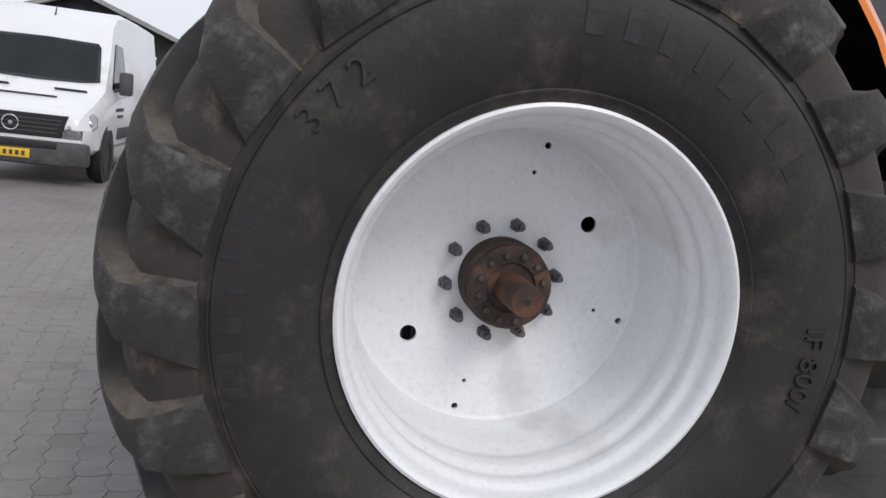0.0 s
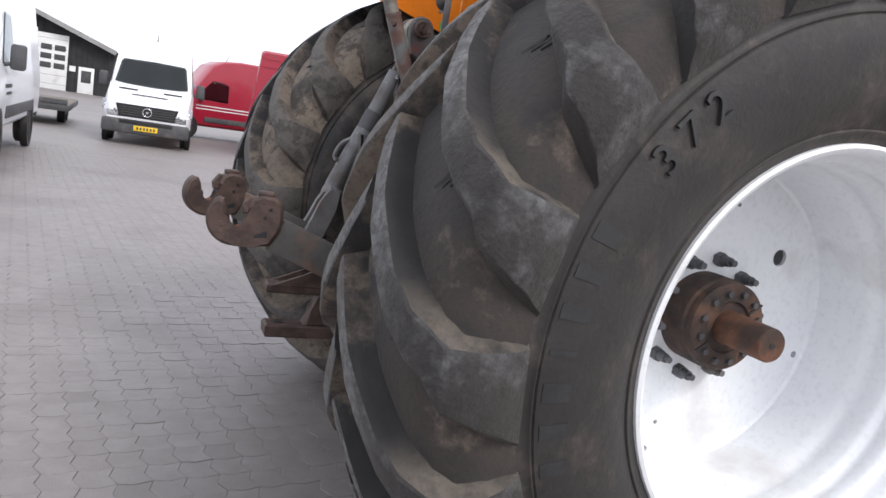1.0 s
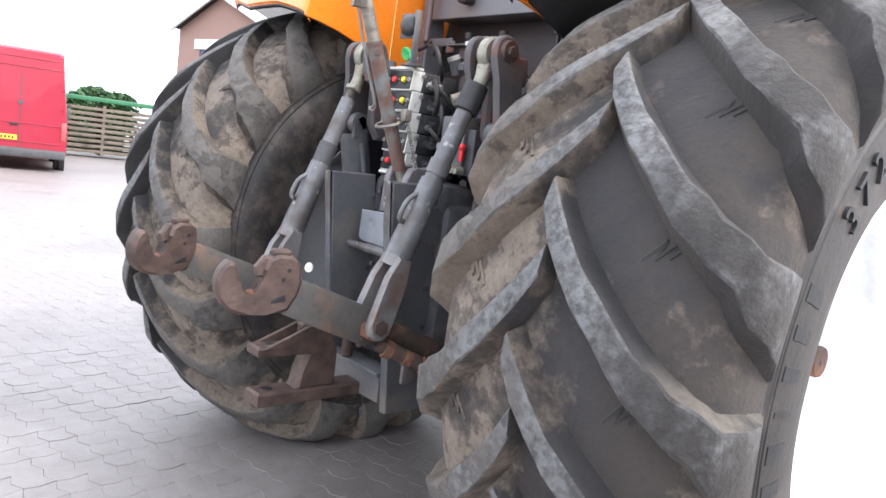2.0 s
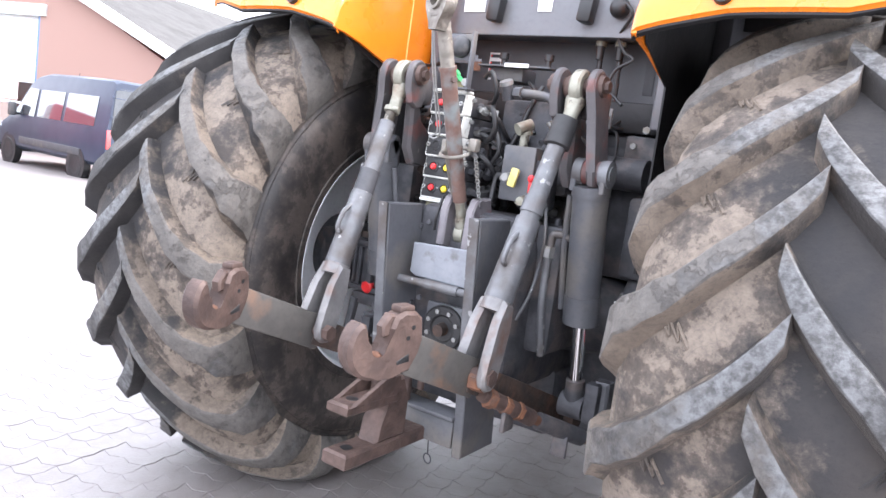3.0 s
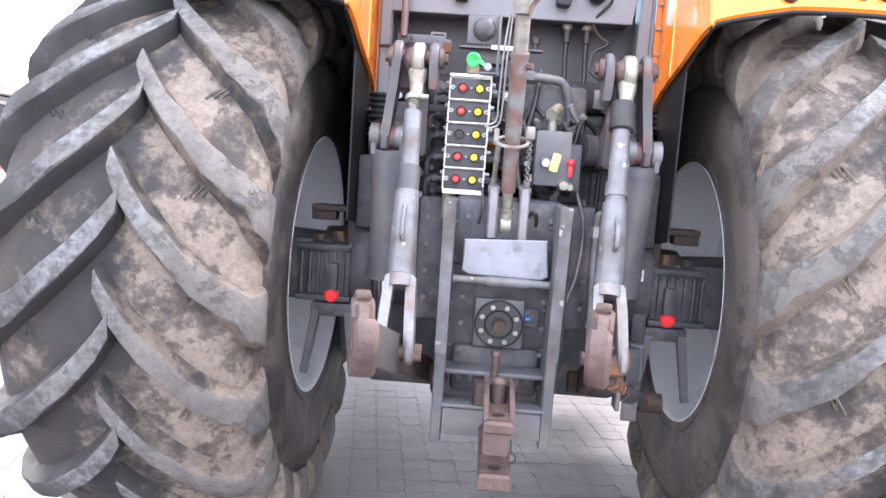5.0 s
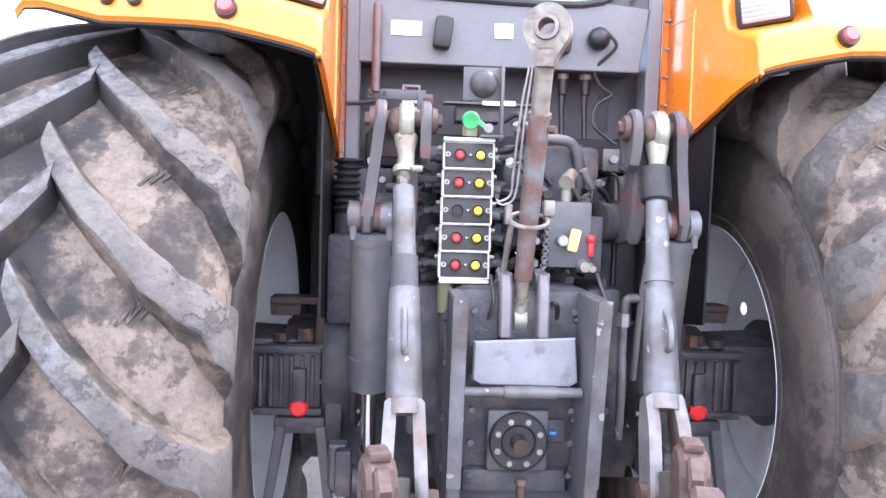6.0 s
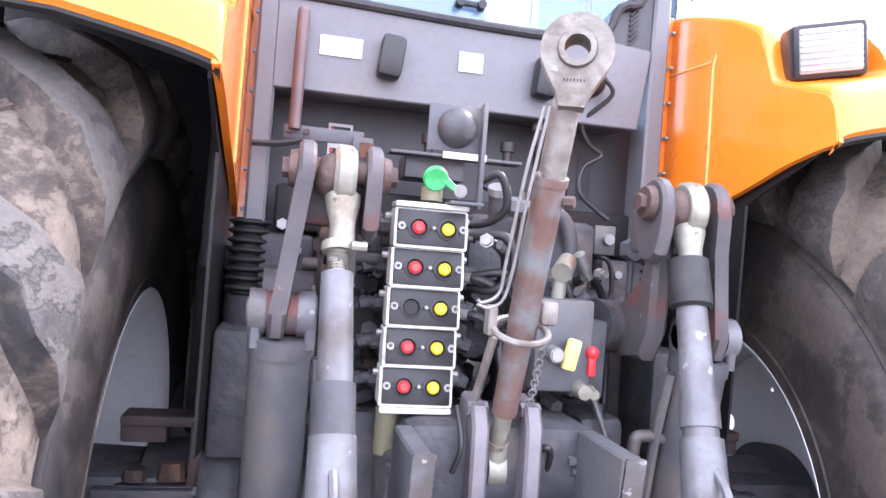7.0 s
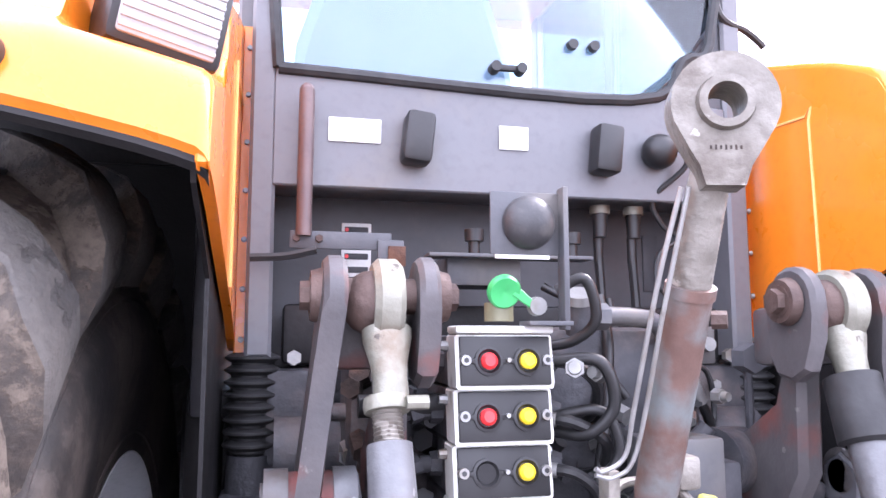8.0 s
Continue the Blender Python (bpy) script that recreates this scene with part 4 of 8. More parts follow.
# ---- tractor: three-point linkage ----
def lift_arm(s):
    x = s * 0.32
    base = new("lift_arm")
    base.parent = tractor
    tagged(base, "grey lift arm with forked end and red paint rests")
    head = [(0.49 + 0.049 * math.cos(radians(a)), 1.683 + 0.049 * math.sin(radians(a))) for a in range(-25, 206, 21)]
    # outer plate down to the cylinder pin, leaning outwards
    bm = prism(bm_new(), head + [(0.425, 1.60), (0.418, 1.52), (0.412, 1.44), (0.430, 1.400), (0.464, 1.388), (0.500, 1.400), (0.516, 1.44), (0.508, 1.52), (0.520, 1.60)], 0.028, side_on(0, 0, 0), 0.006)
    for v in bm.verts:
        v.co.x += s * (0.376 + 0.030 * max(0.0, min(1.0, (1.68 - v.co.z) / 0.25)))
    part("fork_plate", bm, ARMPAINT, base)
    # short inner cheek, tied to the arm behind the ball
    bm = prism(bm_new(), head + [(0.440, 1.61), (0.455, 1.580), (0.490, 1.572), (0.520, 1.588), (0.530, 1.63)], 0.026, side_on(x - s * 0.055, 0, 0), 0.006)
    part("fork_cheek", bm, ARMPAINT, base)
    bm = box(bm_new(), (x + s * 0.005, -0.415, 1.635), (0.13, 0.045, 0.085), 0.010)
    part("fork_web", bm, ARMPAINT, base)
    bm = rod(bm_new(), (x - 0.085, -0.490, 1.683), (x + 0.085, -0.490, 1.683), 0.022, 0.022, 18)
    for e in (-1, 1):
        rod(bm, (x + e * 0.070, -0.490, 1.683), (x + e * 0.084, -0.490, 1.683), 0.034, 0.030, 20)
        hexa(bm, (x + e * 0.084, -0.490, 1.683), (e, 0, 0), 0.018, 0.012)
    part("ball_pin", bm, OILRUST, base)
    bm = prism(bm_new(), [(0.475, 1.67), (0.45, 1.66), (0.425, 1.53), (0.33, 1.470), (0.10, 1.44), (0.10, 1.37), (0.36, 1.385), (0.43, 1.385), (0.465, 1.44)], 0.040, side_on(s * 0.300, 0, 0), 0.010)
    part("arm_beam", bm, ARMPAINT, base)
    red = make("worn_red_paint", (0.155, 0.040, 0.034), (0.11, 0.060, 0.054), 0.6, 0.1, scale=25, bump=0.2, dirt=(0.085, 0.075, 0.075), amount=0.62, dirt_scale=18)
    part("red_bush", rod(bm_new(), (s * 0.372, -0.464, 1.439), (s * 0.424, -0.464, 1.439), 0.036, 0.036, 24), red, base, "worn red bush")
    for x2 in (0.358, 0.438):
        bm = rod(bm_new(), (s * (x2 - 0.014), -0.464, 1.439), (s * (x2 + 0.014), -0.464, 1.439), 0.040, 0.040, 24)
        rod(bm, (s * (x2 - 0.018), -0.464, 1.439), (s * (x2 + 0.018), -0.464, 1.439), 0.024, 0.024, 18)
        part("bush_washer", bm, GREYLIGHT, base)
    part("rocker_shaft", rod(bm_new(), (s * 0.08, -0.12, 1.45), (s * 0.44, -0.12, 1.45), 0.055, 0.055, 24), GREYDARK, base)


def lift_rod(s, low):
    top = Vector((s * 0.32, -0.490, 1.675))
    low = Vector(low)
    d = low - top
    at = lambda f: top + d * f
    base = new("lift_rod")
    base.parent = tractor
    tagged(base, "scuffed grey adjustable lift rod with pale ball end")
    m = Matrix.Translation(top + Vector((0.007, 0, 0)))
    bm = lathe(bm_new(), [(-0.018, 0.030), (-0.018, 0.047), (-0.011, 0.054), (0.011, 0.054), (0.018, 0.047), (0.018, 0.030)], 30, m, True)
    neck = Matrix.Translation(at(0.040) + Vector((0.006, 0, 0))) @ d.to_track_quat("X", "Z").to_matrix().to_4x4()
    lathe(bm, [(0.0, 0.030), (0.012, 0.0295), (0.026, 0.026), (0.042, 0.022), (0.060, 0.0205), (0.078, 0.021), (0.088, 0.0185), (0.092, 0.0)], 20, neck)
    part("ball_end", bm, CREAM, base, "cream-coloured worn ball end")
    part("ball", ball(bm_new(), top - Vector((0.008, 0, 0)), 0.040, 18), OILRUST, base)
    if s < 0:
        bm = lathe(bm_new(), [(-0.008, 0.016), (-0.008, 0.026), (0.000, 0.0275), (0.008, 0.026), (0.008, 0.016)], 20, Matrix.Translation(at(0.140)) @ d.to_track_quat("X", "Z").to_matrix().to_4x4())
        rod(bm, at(0.135) + Vector((0.02, -0.02, 0)), at(0.135) + Vector((0.045, -0.02, 0)), 0.008, 0.008, 8)
        part("clamp", bm, CREAM, base)
        q = [(0.0, 0.0)]
        for k in range(13):
            q += [(0.0048 * k, 0.0155), (0.0048 * k + 0.0024, 0.018)]
        part("thread", lathe(bm_new(), q + [(0.063, 0.0)], 16, Matrix.Translation(at(0.142)) @ d.to_track_quat("X", "Z").to_matrix().to_4x4()), EYESTEEL, base)
    else:
        part("rubber_sleeve", lathe(bm_new(), [(0.0, 0.022), (0.0, 0.036), (0.085, 0.038), (0.09, 0.030)], 20, Matrix.Translation(at(0.115)) @ d.to_track_quat("X", "Z").to_matrix().to_4x4()), SMALLRUBBER, base, "black rubber sleeve")
    part("tube", rod(bm_new(), at(0.19 if s < 0 else 0.14), at(0.50), 0.026, 0.030, 20), GREYLIGHT, base, "scuffed light grey tube")
    part("band", rod(bm_new(), at(0.385 if s < 0 else 0.40), at(0.475 if s < 0 else 0.45), 0.0335, 0.0335, 20), make("dark_band", (0.045, 0.045, 0.05), (0.065, 0.065, 0.07), 0.6, scale=20, bump=0.2) if s < 0 else GREYLIGHT, base)
    bm = rod(bm_new(), at(0.47), at(0.745), 0.036, 0.042, 12)
    part("lower_body", bm, GREYLIGHT, base, "scuffed light grey lower body")
    side = Vector((-1, 0, 0))
    out = Vector((0.0, -0.070, -0.024))
    bm = hose(bm_new(), [at(0.50) + out * 0.5, at(0.52) + out, at(0.58) + out, at(0.61) + out * 0.5], 0.008, 8, 4)
    part("handle", bm, GREYLIGHT, base)
    bm = bm_new()
    ax = d.normalized()
    for dx, lean in ((-0.031, 3), (0.031, -3)):
        prism(bm, [(-0.026, -0.01), (0.026, -0.01), (0.034, 0.06), (0.035, 0.13), (0.042, 0.18), (0.040, 0.21), (0.026, 0.232), (0.0, 0.240), (-0.026, 0.232), (-0.040, 0.21), (-0.042, 0.18), (-0.035, 0.13), (-0.034, 0.06)], 0.028,
              Matrix.Translation(at(0.760) + Vector((dx, 0, 0))) @ Matrix.Rotation(radians(lean), 4, "Y") @ Matrix(((0, 0, 1, 0), (-0.94, 0.34 * -1, 0, 0), (0.34, -0.94, 0, 0), (0, 0, 0, 1))), 0.008)
    rod(bm, at(0.735), at(0.785), 0.040, 0.044, 10)
    part("clevis", bm, make("pale_clevis_steel", (0.14, 0.136, 0.136), (0.20, 0.192, 0.187), 0.5, 0.3, scale=16, bump=0.25, dirt=(0.14, 0.085, 0.065), amount=0.5, dirt_scale=9), base, "worn pale clevis fork")
    p = at(0.985)
    bm = rod(bm_new(), p - Vector((0.060, 0, 0)), p + Vector((0.060, 0, 0)), 0.020, 0.020, 14)
    hexa(bm, p + Vector((0.050, 0, 0)), (1, 0, 0), 0.026, 0.022)
    part("clevis_pin", bm, OILRUST, base)


def lower_link(s, hook, mid, front):
    hook, mid, front = Vector(hook), Vector(mid), Vector(front)
    base = new("lower_link")
    base.parent = tractor
    tagged(base, "brown-grey lower link arm with open quick hook")
    # claw, opening up and to the rear
    m = Matrix.Translation(hook) @ Matrix.Rotation(radians(-12 * s), 4, "Z") @ side_on(0, 0, 0) @ Matrix.Rotation(radians(-4), 4, "Z") @ Matrix.Diagonal((0.90, 0.90, 1, 1))
    outer = [(0.008 + 0.090 * math.cos(radians(a)), 0.090 * math.sin(radians(a))) for a in range(44, -97, -14)]
    inner = [(0.036 * math.cos(radians(a)), 0.036 * math.sin(radians(a))) for a in range(190, 396, 17)]
    line = outer + [(-0.050, -0.092), (-0.115, -0.085), (-0.145, -0.040), (-0.158, 0.000), (-0.152, 0.060), (-0.128, 0.082), (-0.085, 0.088), (-0.055, 0.074), (-0.042, 0.045)] + inner + [(0.034, 0.045), (0.042, 0.066), (0.058, 0.072)]
    claw = part("quick_hook", prism(bm_new(), line, 0.054, m, 0.009), OILRUST, base, "brown open quick hook")
    part("latch", prism(bm_new(), [(-0.110, 0.070), (-0.045, 0.082), (-0.018, 0.050), (-0.022, 0.020), (-0.060, 0.022)], 0.030, m, 0.005), OILRUST, claw)
    part("latch_cap", box(bm_new(), m @ Vector((-0.098, 0.090, 0)), (0.038, 0.050, 0.018), 0.006, Matrix.Rotation(radians(-12 * s), 4, "Z")), OILRUST, claw)
    part("ball_rest", ball(bm_new(), m @ Vector((-0.010, -0.030, 0)), 0.016, 12, (1.2, 1, 0.6)), RUST, claw)
    for u, v, r in ((-0.115, 0.040, 0.006), (-0.098, 0.012, 0.006)):
        part("hook_hole", rod(bm_new(), m @ Vector((u, v, -0.0278)), m @ Vector((u, v, 0.0278)), r, r, 10), BLACK, claw)
    part("hook_slot", prism(bm_new(), [(-0.105, -0.030), (-0.060, -0.048), (-0.062, -0.060), (-0.108, -0.056)], 0.0556, m, 0.002), BLACK, claw)
    # blade, front part
    def bar(p, q, h, w, name, mat):
        d = (q - p)
        mm = Matrix.Translation((p + q) / 2) @ Matrix.Rotation(math.atan2(-d.x, d.y), 4, "Z") @ Matrix.Rotation(math.atan2(d.z, math.hypot(d.x, d.y)), 4, "X")
        return part(name, box(bm_new(), (0, 0, 0), (w, d.length, h), 0.004, mm), mat, base)
    a = Vector((hook.x + s * 0.022, hook.y + 0.112, hook.z - 0.030))
    bar(a, mid + (mid - a).normalized() * 0.03, 0.108, 0.030, "blade", BLADE)
    bar(mid, front, 0.085, 0.036, "front_bar", HUBMETAL)
    part("pivot", rod(bm_new(), front - Vector((0.05, 0, 0)), front + Vector((0.05, 0, 0)), 0.040, 0.040, 18), HUBMETAL, base)


def lift_cylinder(s):
    top, low = Vector((s * 0.394, -0.464, 1.439)), Vector((s * 0.394, -0.318, 0.700))
    d = low - top
    at = lambda f: top + d * f
    base = new("lift_cylinder")
    base.parent = tractor
    tagged(base, "dark grey hydraulic lift cylinder with chrome rod")
    bm = rod(bm_new(), at(0.055), at(0.62), 0.053, 0.053, 28)
    rod(bm, at(0.50), at(0.62), 0.056, 0.056, 28)
    rod(bm, at(0.05), at(0.09), 0.057, 0.057, 28)
    for dx in (-0.045, 0.045):
        prism(bm, [(-0.03, -0.05), (0.03, -0.05), (0.034, 0.02), (0.0, 0.042), (-0.034, 0.02)], 0.018, side_on(top.x + dx, top.y, top.z - 0.008), 0.003)
    part("barrel", bm, GREY, base, "dark grey cylinder barrel")
    part("rod", rod(bm_new(), at(0.61), at(0.90), 0.021, 0.021, 20), CHROME, base, "polished chrome rod")
    bm = rod(bm_new(), at(0.88), at(0.97), 0.030, 0.034, 18)
    rod(bm, low - Vector((0.04, 0, 0)), low + Vector((0.04, 0, 0)), 0.042, 0.042, 20)
    part("rod_eye", bm, GREYDARK, base)
    part("pipe", hose(bm_new(), [at(0.10) + Vector((-s * 0.06, -0.01, 0)), at(0.3) + Vector((-s * 0.068, -0.01, 0)), at(0.58) + Vector((-s * 0.065, -0.008, 0))], 0.010, 8), GREY, base)
    bm = box(bm_new(), (s * 0.46, -0.335, 0.73), (0.045, 0.05, 0.13), 0.008)
    part("foot_lug", bm, GREYDARK, base)


for s in (1, -1):
    lift_arm(s)
    lift_cylinder(s)
lift_rod(-1, (-0.300, -0.812, 0.828))
lift_rod(1, (0.272, -0.800, 0.846))
lower_link(-1, (-0.338, -1.192, 0.962), (-0.304, -0.812, 0.836), (-0.24, -0.20, 0.62))
lower_link(1, (0.196, -1.144, 0.965), (0.268, -0.803, 0.848), (0.32, -0.20, 0.62))
# stabiliser turnbuckle, rusted
bm = rod(bm_new(), (0.300, -0.765, 0.800), (0.375, -0.585, 0.712), 0.022, 0.026, 12)
stab = part("stabiliser", bm, OILRUST, tractor, "rusty turnbuckle stabiliser bar")
part("turnbuckle_sleeve", rod(bm_new(), (0.385, -0.555, 0.700), (0.470, -0.410, 0.640), 0.027, 0.027, 10), GREYDARK, stab)
part("thread", rod(bm_new(), (0.37, -0.585, 0.712), (0.53, -0.31, 0.600), 0.015, 0.015, 12), RUST, stab)
part("sleeve_tab", box(bm_new(), (0.432, -0.478, 0.62), (0.05, 0.012, 0.07), 0.003), GREYDARK, stab)
bm = rod(bm_new(), (0.500, -0.315, 0.600), (0.575, -0.315, 0.600), 0.034, 0.034, 16)
part("end_eye", bm, HUBMETAL, stab)
orange_rust = make("bright_orange_rust", (0.19, 0.082, 0.040), (0.12, 0.058, 0.038), 0.85, 0.1, scale=30, bump=0.6, dirt=(0.09, 0.055, 0.042), amount=0.5, dirt_scale=16)
for p, r, h in (((0.312, -0.752, 0.790), 0.029, 0.024), ((0.336, -0.695, 0.764), 0.026, 0.022), ((0.354, -0.645, 0.742), 0.028, 0.016)):
    bm = hexa(bm_new(), p, (0.38, 0.82, -0.42), r, h)
    part("rusted_nut", bm, orange_rust, stab)
part("hanging_tab", box(bm_new(), (0.345, -0.675, 0.715), (0.014, 0.060, 0.060), 0.004), GREYDARK, stab)
part("link_nut", hexa(bm_new(), (0.285, -0.800, 0.842), (1, 0, 0), 0.030, 0.04), orange_rust, stab)

# ---- tractor: top link ----
TL_TOP, TL_LOW = Vector((-0.017, -0.752, 1.860)), Vector((-0.010, -0.478, 1.188))
TL_D = TL_LOW - TL_TOP
tl = lambda f: TL_TOP + TL_D * f
top_link = new("top_link")
top_link.parent = tractor
tagged(top_link, "rusty brown top link with pale threaded ball end")
face = Matrix.Translation(TL_TOP) @ Matrix.Rotation(radians(-110), 4, "Z")
drop = [(0.052 * math.cos(radians(a)), 0.052 * math.sin(radians(a))) for a in range(-28, 209, 12)] + [(-0.034, -0.046), (-0.0245, -0.062), (-0.0185, -0.082), (0.0185, -0.082), (0.0245, -0.062), (0.034, -0.046)]
hole = [(0.0285 * math.cos(radians(a)), 0.0285 * math.sin(radians(a))) for a in range(0, 360, 12)]
stand = Matrix.Translation(TL_TOP) @ Matrix.Rotation(radians(-110), 4, "Z") @ Matrix(((0, 0, 1, 0), (1, 0, 0, 0), (0, 1, 0, 0), (0, 0, 0, 1))) @ Matrix.Rotation(radians(-2), 4, "Z")
bm = bm_new()
rim_v = {}
for depth in (-0.019, 0.019):
    loops = []
    for pts in (drop, hole):
        vs = [bm.verts.new((u, v, depth)) for u, v in pts]
        loops.append(vs)
    es = [bm.edges.new((vs[k], vs[(k + 1) % len(vs)])) for vs in loops for k in range(len(vs))]
    bmesh.ops.triangle_fill(bm, edges=es, use_beauty=True)
    rim_v[depth] = loops
for a, b in zip(rim_v[-0.019], rim_v[0.019]):
    for k in range(len(a)):
        bm.faces.new((a[k], a[(k + 1) % len(a)], b[(k + 1) % len(a)], b[k]))
sharp = [e for e in bm.edges if len(e.link_faces) == 2 and e.calc_face_angle(0) > 1.2 and e.verts[0].co.length > 0.04 and e.verts[1].co.length > 0.04]
bmesh.ops.bevel(bm, geom=sharp, offset=0.006, segments=3, profile=0.5, affect="EDGES", clamp_overlap=True)
bmesh.ops.transform(bm, matrix=stand, verts=bm.verts[:])
eye = part("ball_eye", bm, EYESTEEL, top_link, "mottled grey-brown forged ball eye with stamped marks")
for k in range(7):
    part("stamped_mark", box(bm_new(), stand @ Vector((-0.014 + 0.0047 * k, -0.045, 0.0188)), (0.0022, 0.001, 0.0036 + 0.0014 * (k % 2)), 0.0), HUBMETAL, eye)
part("bush", lathe(bm_new(), [(-0.027, 0.0185), (-0.027, 0.0265), (0.0, 0.032), (0.027, 0.0265), (0.027, 0.0185)], 32, face, True), EYESTEEL, top_link, "bare steel bush with open bore")
bm = bm_new()
prof = [(-0.035, 0.0), (-0.035, 0.0195)]
for k in range(26):
    prof += [(0.0046 * k, 0.0208), (0.0046 * k + 0.0023, 0.0215)]
prof.append((0.121, 0.0))
lathe(bm, prof, 18, Matrix.Translation(tl(0.11)) @ TL_D.to_track_quat("X", "Z").to_matrix().to_4x4())
part("thread", bm, EYESTEEL, top_link, "dull threaded spindle")
bm = rod(bm_new(), tl(0.262), tl(0.60), 0.0245, 0.0245, 24)
rod(bm, tl(0.255), tl(0.272), 0.027, 0.027, 24)
part("tube", bm, BLUERUST, top_link, "rust-brown tube with rests of grey paint")
hexa(bm := bm_new(), tl(0.31) + Vector((0.024, -0.012, 0)), (0.8, -0.6, 0), 0.010, 0.016)
part("grease_nipple", bm, OILRUST, top_link)
part("lower_tube", rod(bm_new(), tl(0.59), tl(0.84), 0.0235, 0.022, 20), BLUERUST, top_link)
part("lower_thread", rod(bm_new(), tl(0.83), tl(0.94), 0.016, 0.016, 14), CREAM, top_link)
bm = lathe(bm_new(), [(-0.016, 0.016), (-0.016, 0.034), (0.016, 0.034), (0.016, 0.016)], 26, Matrix.Translation(TL_LOW), True)
rod(bm, TL_LOW, tl(0.92), 0.026, 0.020, 14)
part("lower_eye", bm, CREAM, top_link)
bm = hose(bm_new(), [tl(0.115) + Vector((-0.035, -0.01, 0)), tl(0.25) + Vector((-0.045, -0.012, 0)), tl(0.45) + Vector((-0.050, -0.012, 0)), tl(0.53) + Vector((-0.052, -0.012, 0)), tl(0.555) + Vector((-0.075, -0.012, 0)), tl(0.55) + Vector((-0.085, -0.012, 0))], 0.0028, 8)
hose(bm, [tl(0.115) + Vector((-0.028, -0.012, 0)), tl(0.3) + Vector((-0.036, -0.016, 0)), tl(0.52) + Vector((-0.040, -0.014, 0)), tl(0.565) + Vector((-0.062, -0.014, 0)), tl(0.56) + Vector((-0.085, -0.014, 0))], 0.0027, 8)
part("spring_clip", bm, ZINC, top_link, "bent zinc wire clip")
bm = ring(bm_new(), tl(0.62), TL_D, 0.046, 0.006, 28, 8)
box(bm, tl(0.62) + Vector((0.052, 0.02, 0.03)), (0.03, 0.03, 0.04), 0.006)
box(bm, tl(0.60) + Vector((-0.048, 0.02, 0.0)), (0.016, 0.03, 0.05), 0.004)
part("holder_ring", bm, EYESTEEL, top_link, "pale holder ring round the tube")
bm = bm_new()
for k in range(22):
    f = 0.60 + 0.3 * k / 22
    ring(bm, tl(f) + Vector((0.055, 0.03, 0.0)), (1, 0, 0) if k % 2 else (0, 1, 0.4), 0.007, 0.0018, 10, 5)
part("chain", bm, ZINC, top_link, "small dull safety chain")
part("stay_strap", rod(bm_new(), tl(0.64) + Vector((-0.04, 0.01, 0)), tl(0.93) + Vector((-0.05, 0.05, 0)), 0.008, 0.008, 8), EYESTEEL, top_link)
bm = bm_new()
for dx in (-0.048, 0.048):
    prism(bm, [(0.44, 1.11), (0.545, 1.15), (0.540, 1.27), (0.52, 1.305), (0.44, 1.315), (0.40, 1.20)], 0.030, side_on(-0.006 + dx, 0, 0), 0.005)
    rod(bm, (-0.006 + dx - 0.018, -0.50, 1.295), (-0.006 + dx + 0.018, -0.50, 1.295), 0.014, 0.014, 6)
part("top_link_bracket", bm, make("purplish_grey_casting", (0.135, 0.125, 0.135), (0.17, 0.155, 0.16), 0.5, 0.2, scale=16, bump=0.15, dirt=(0.20, 0.06, 0.05), amount=0.25, dirt_scale=12), tractor, "grey forked top link bracket")
part("bracket_pin", rod(bm_new(), (-0.095, -0.480, 1.195), (0.080, -0.480, 1.195), 0.015, 0.015, 14), OILRUST, tractor)

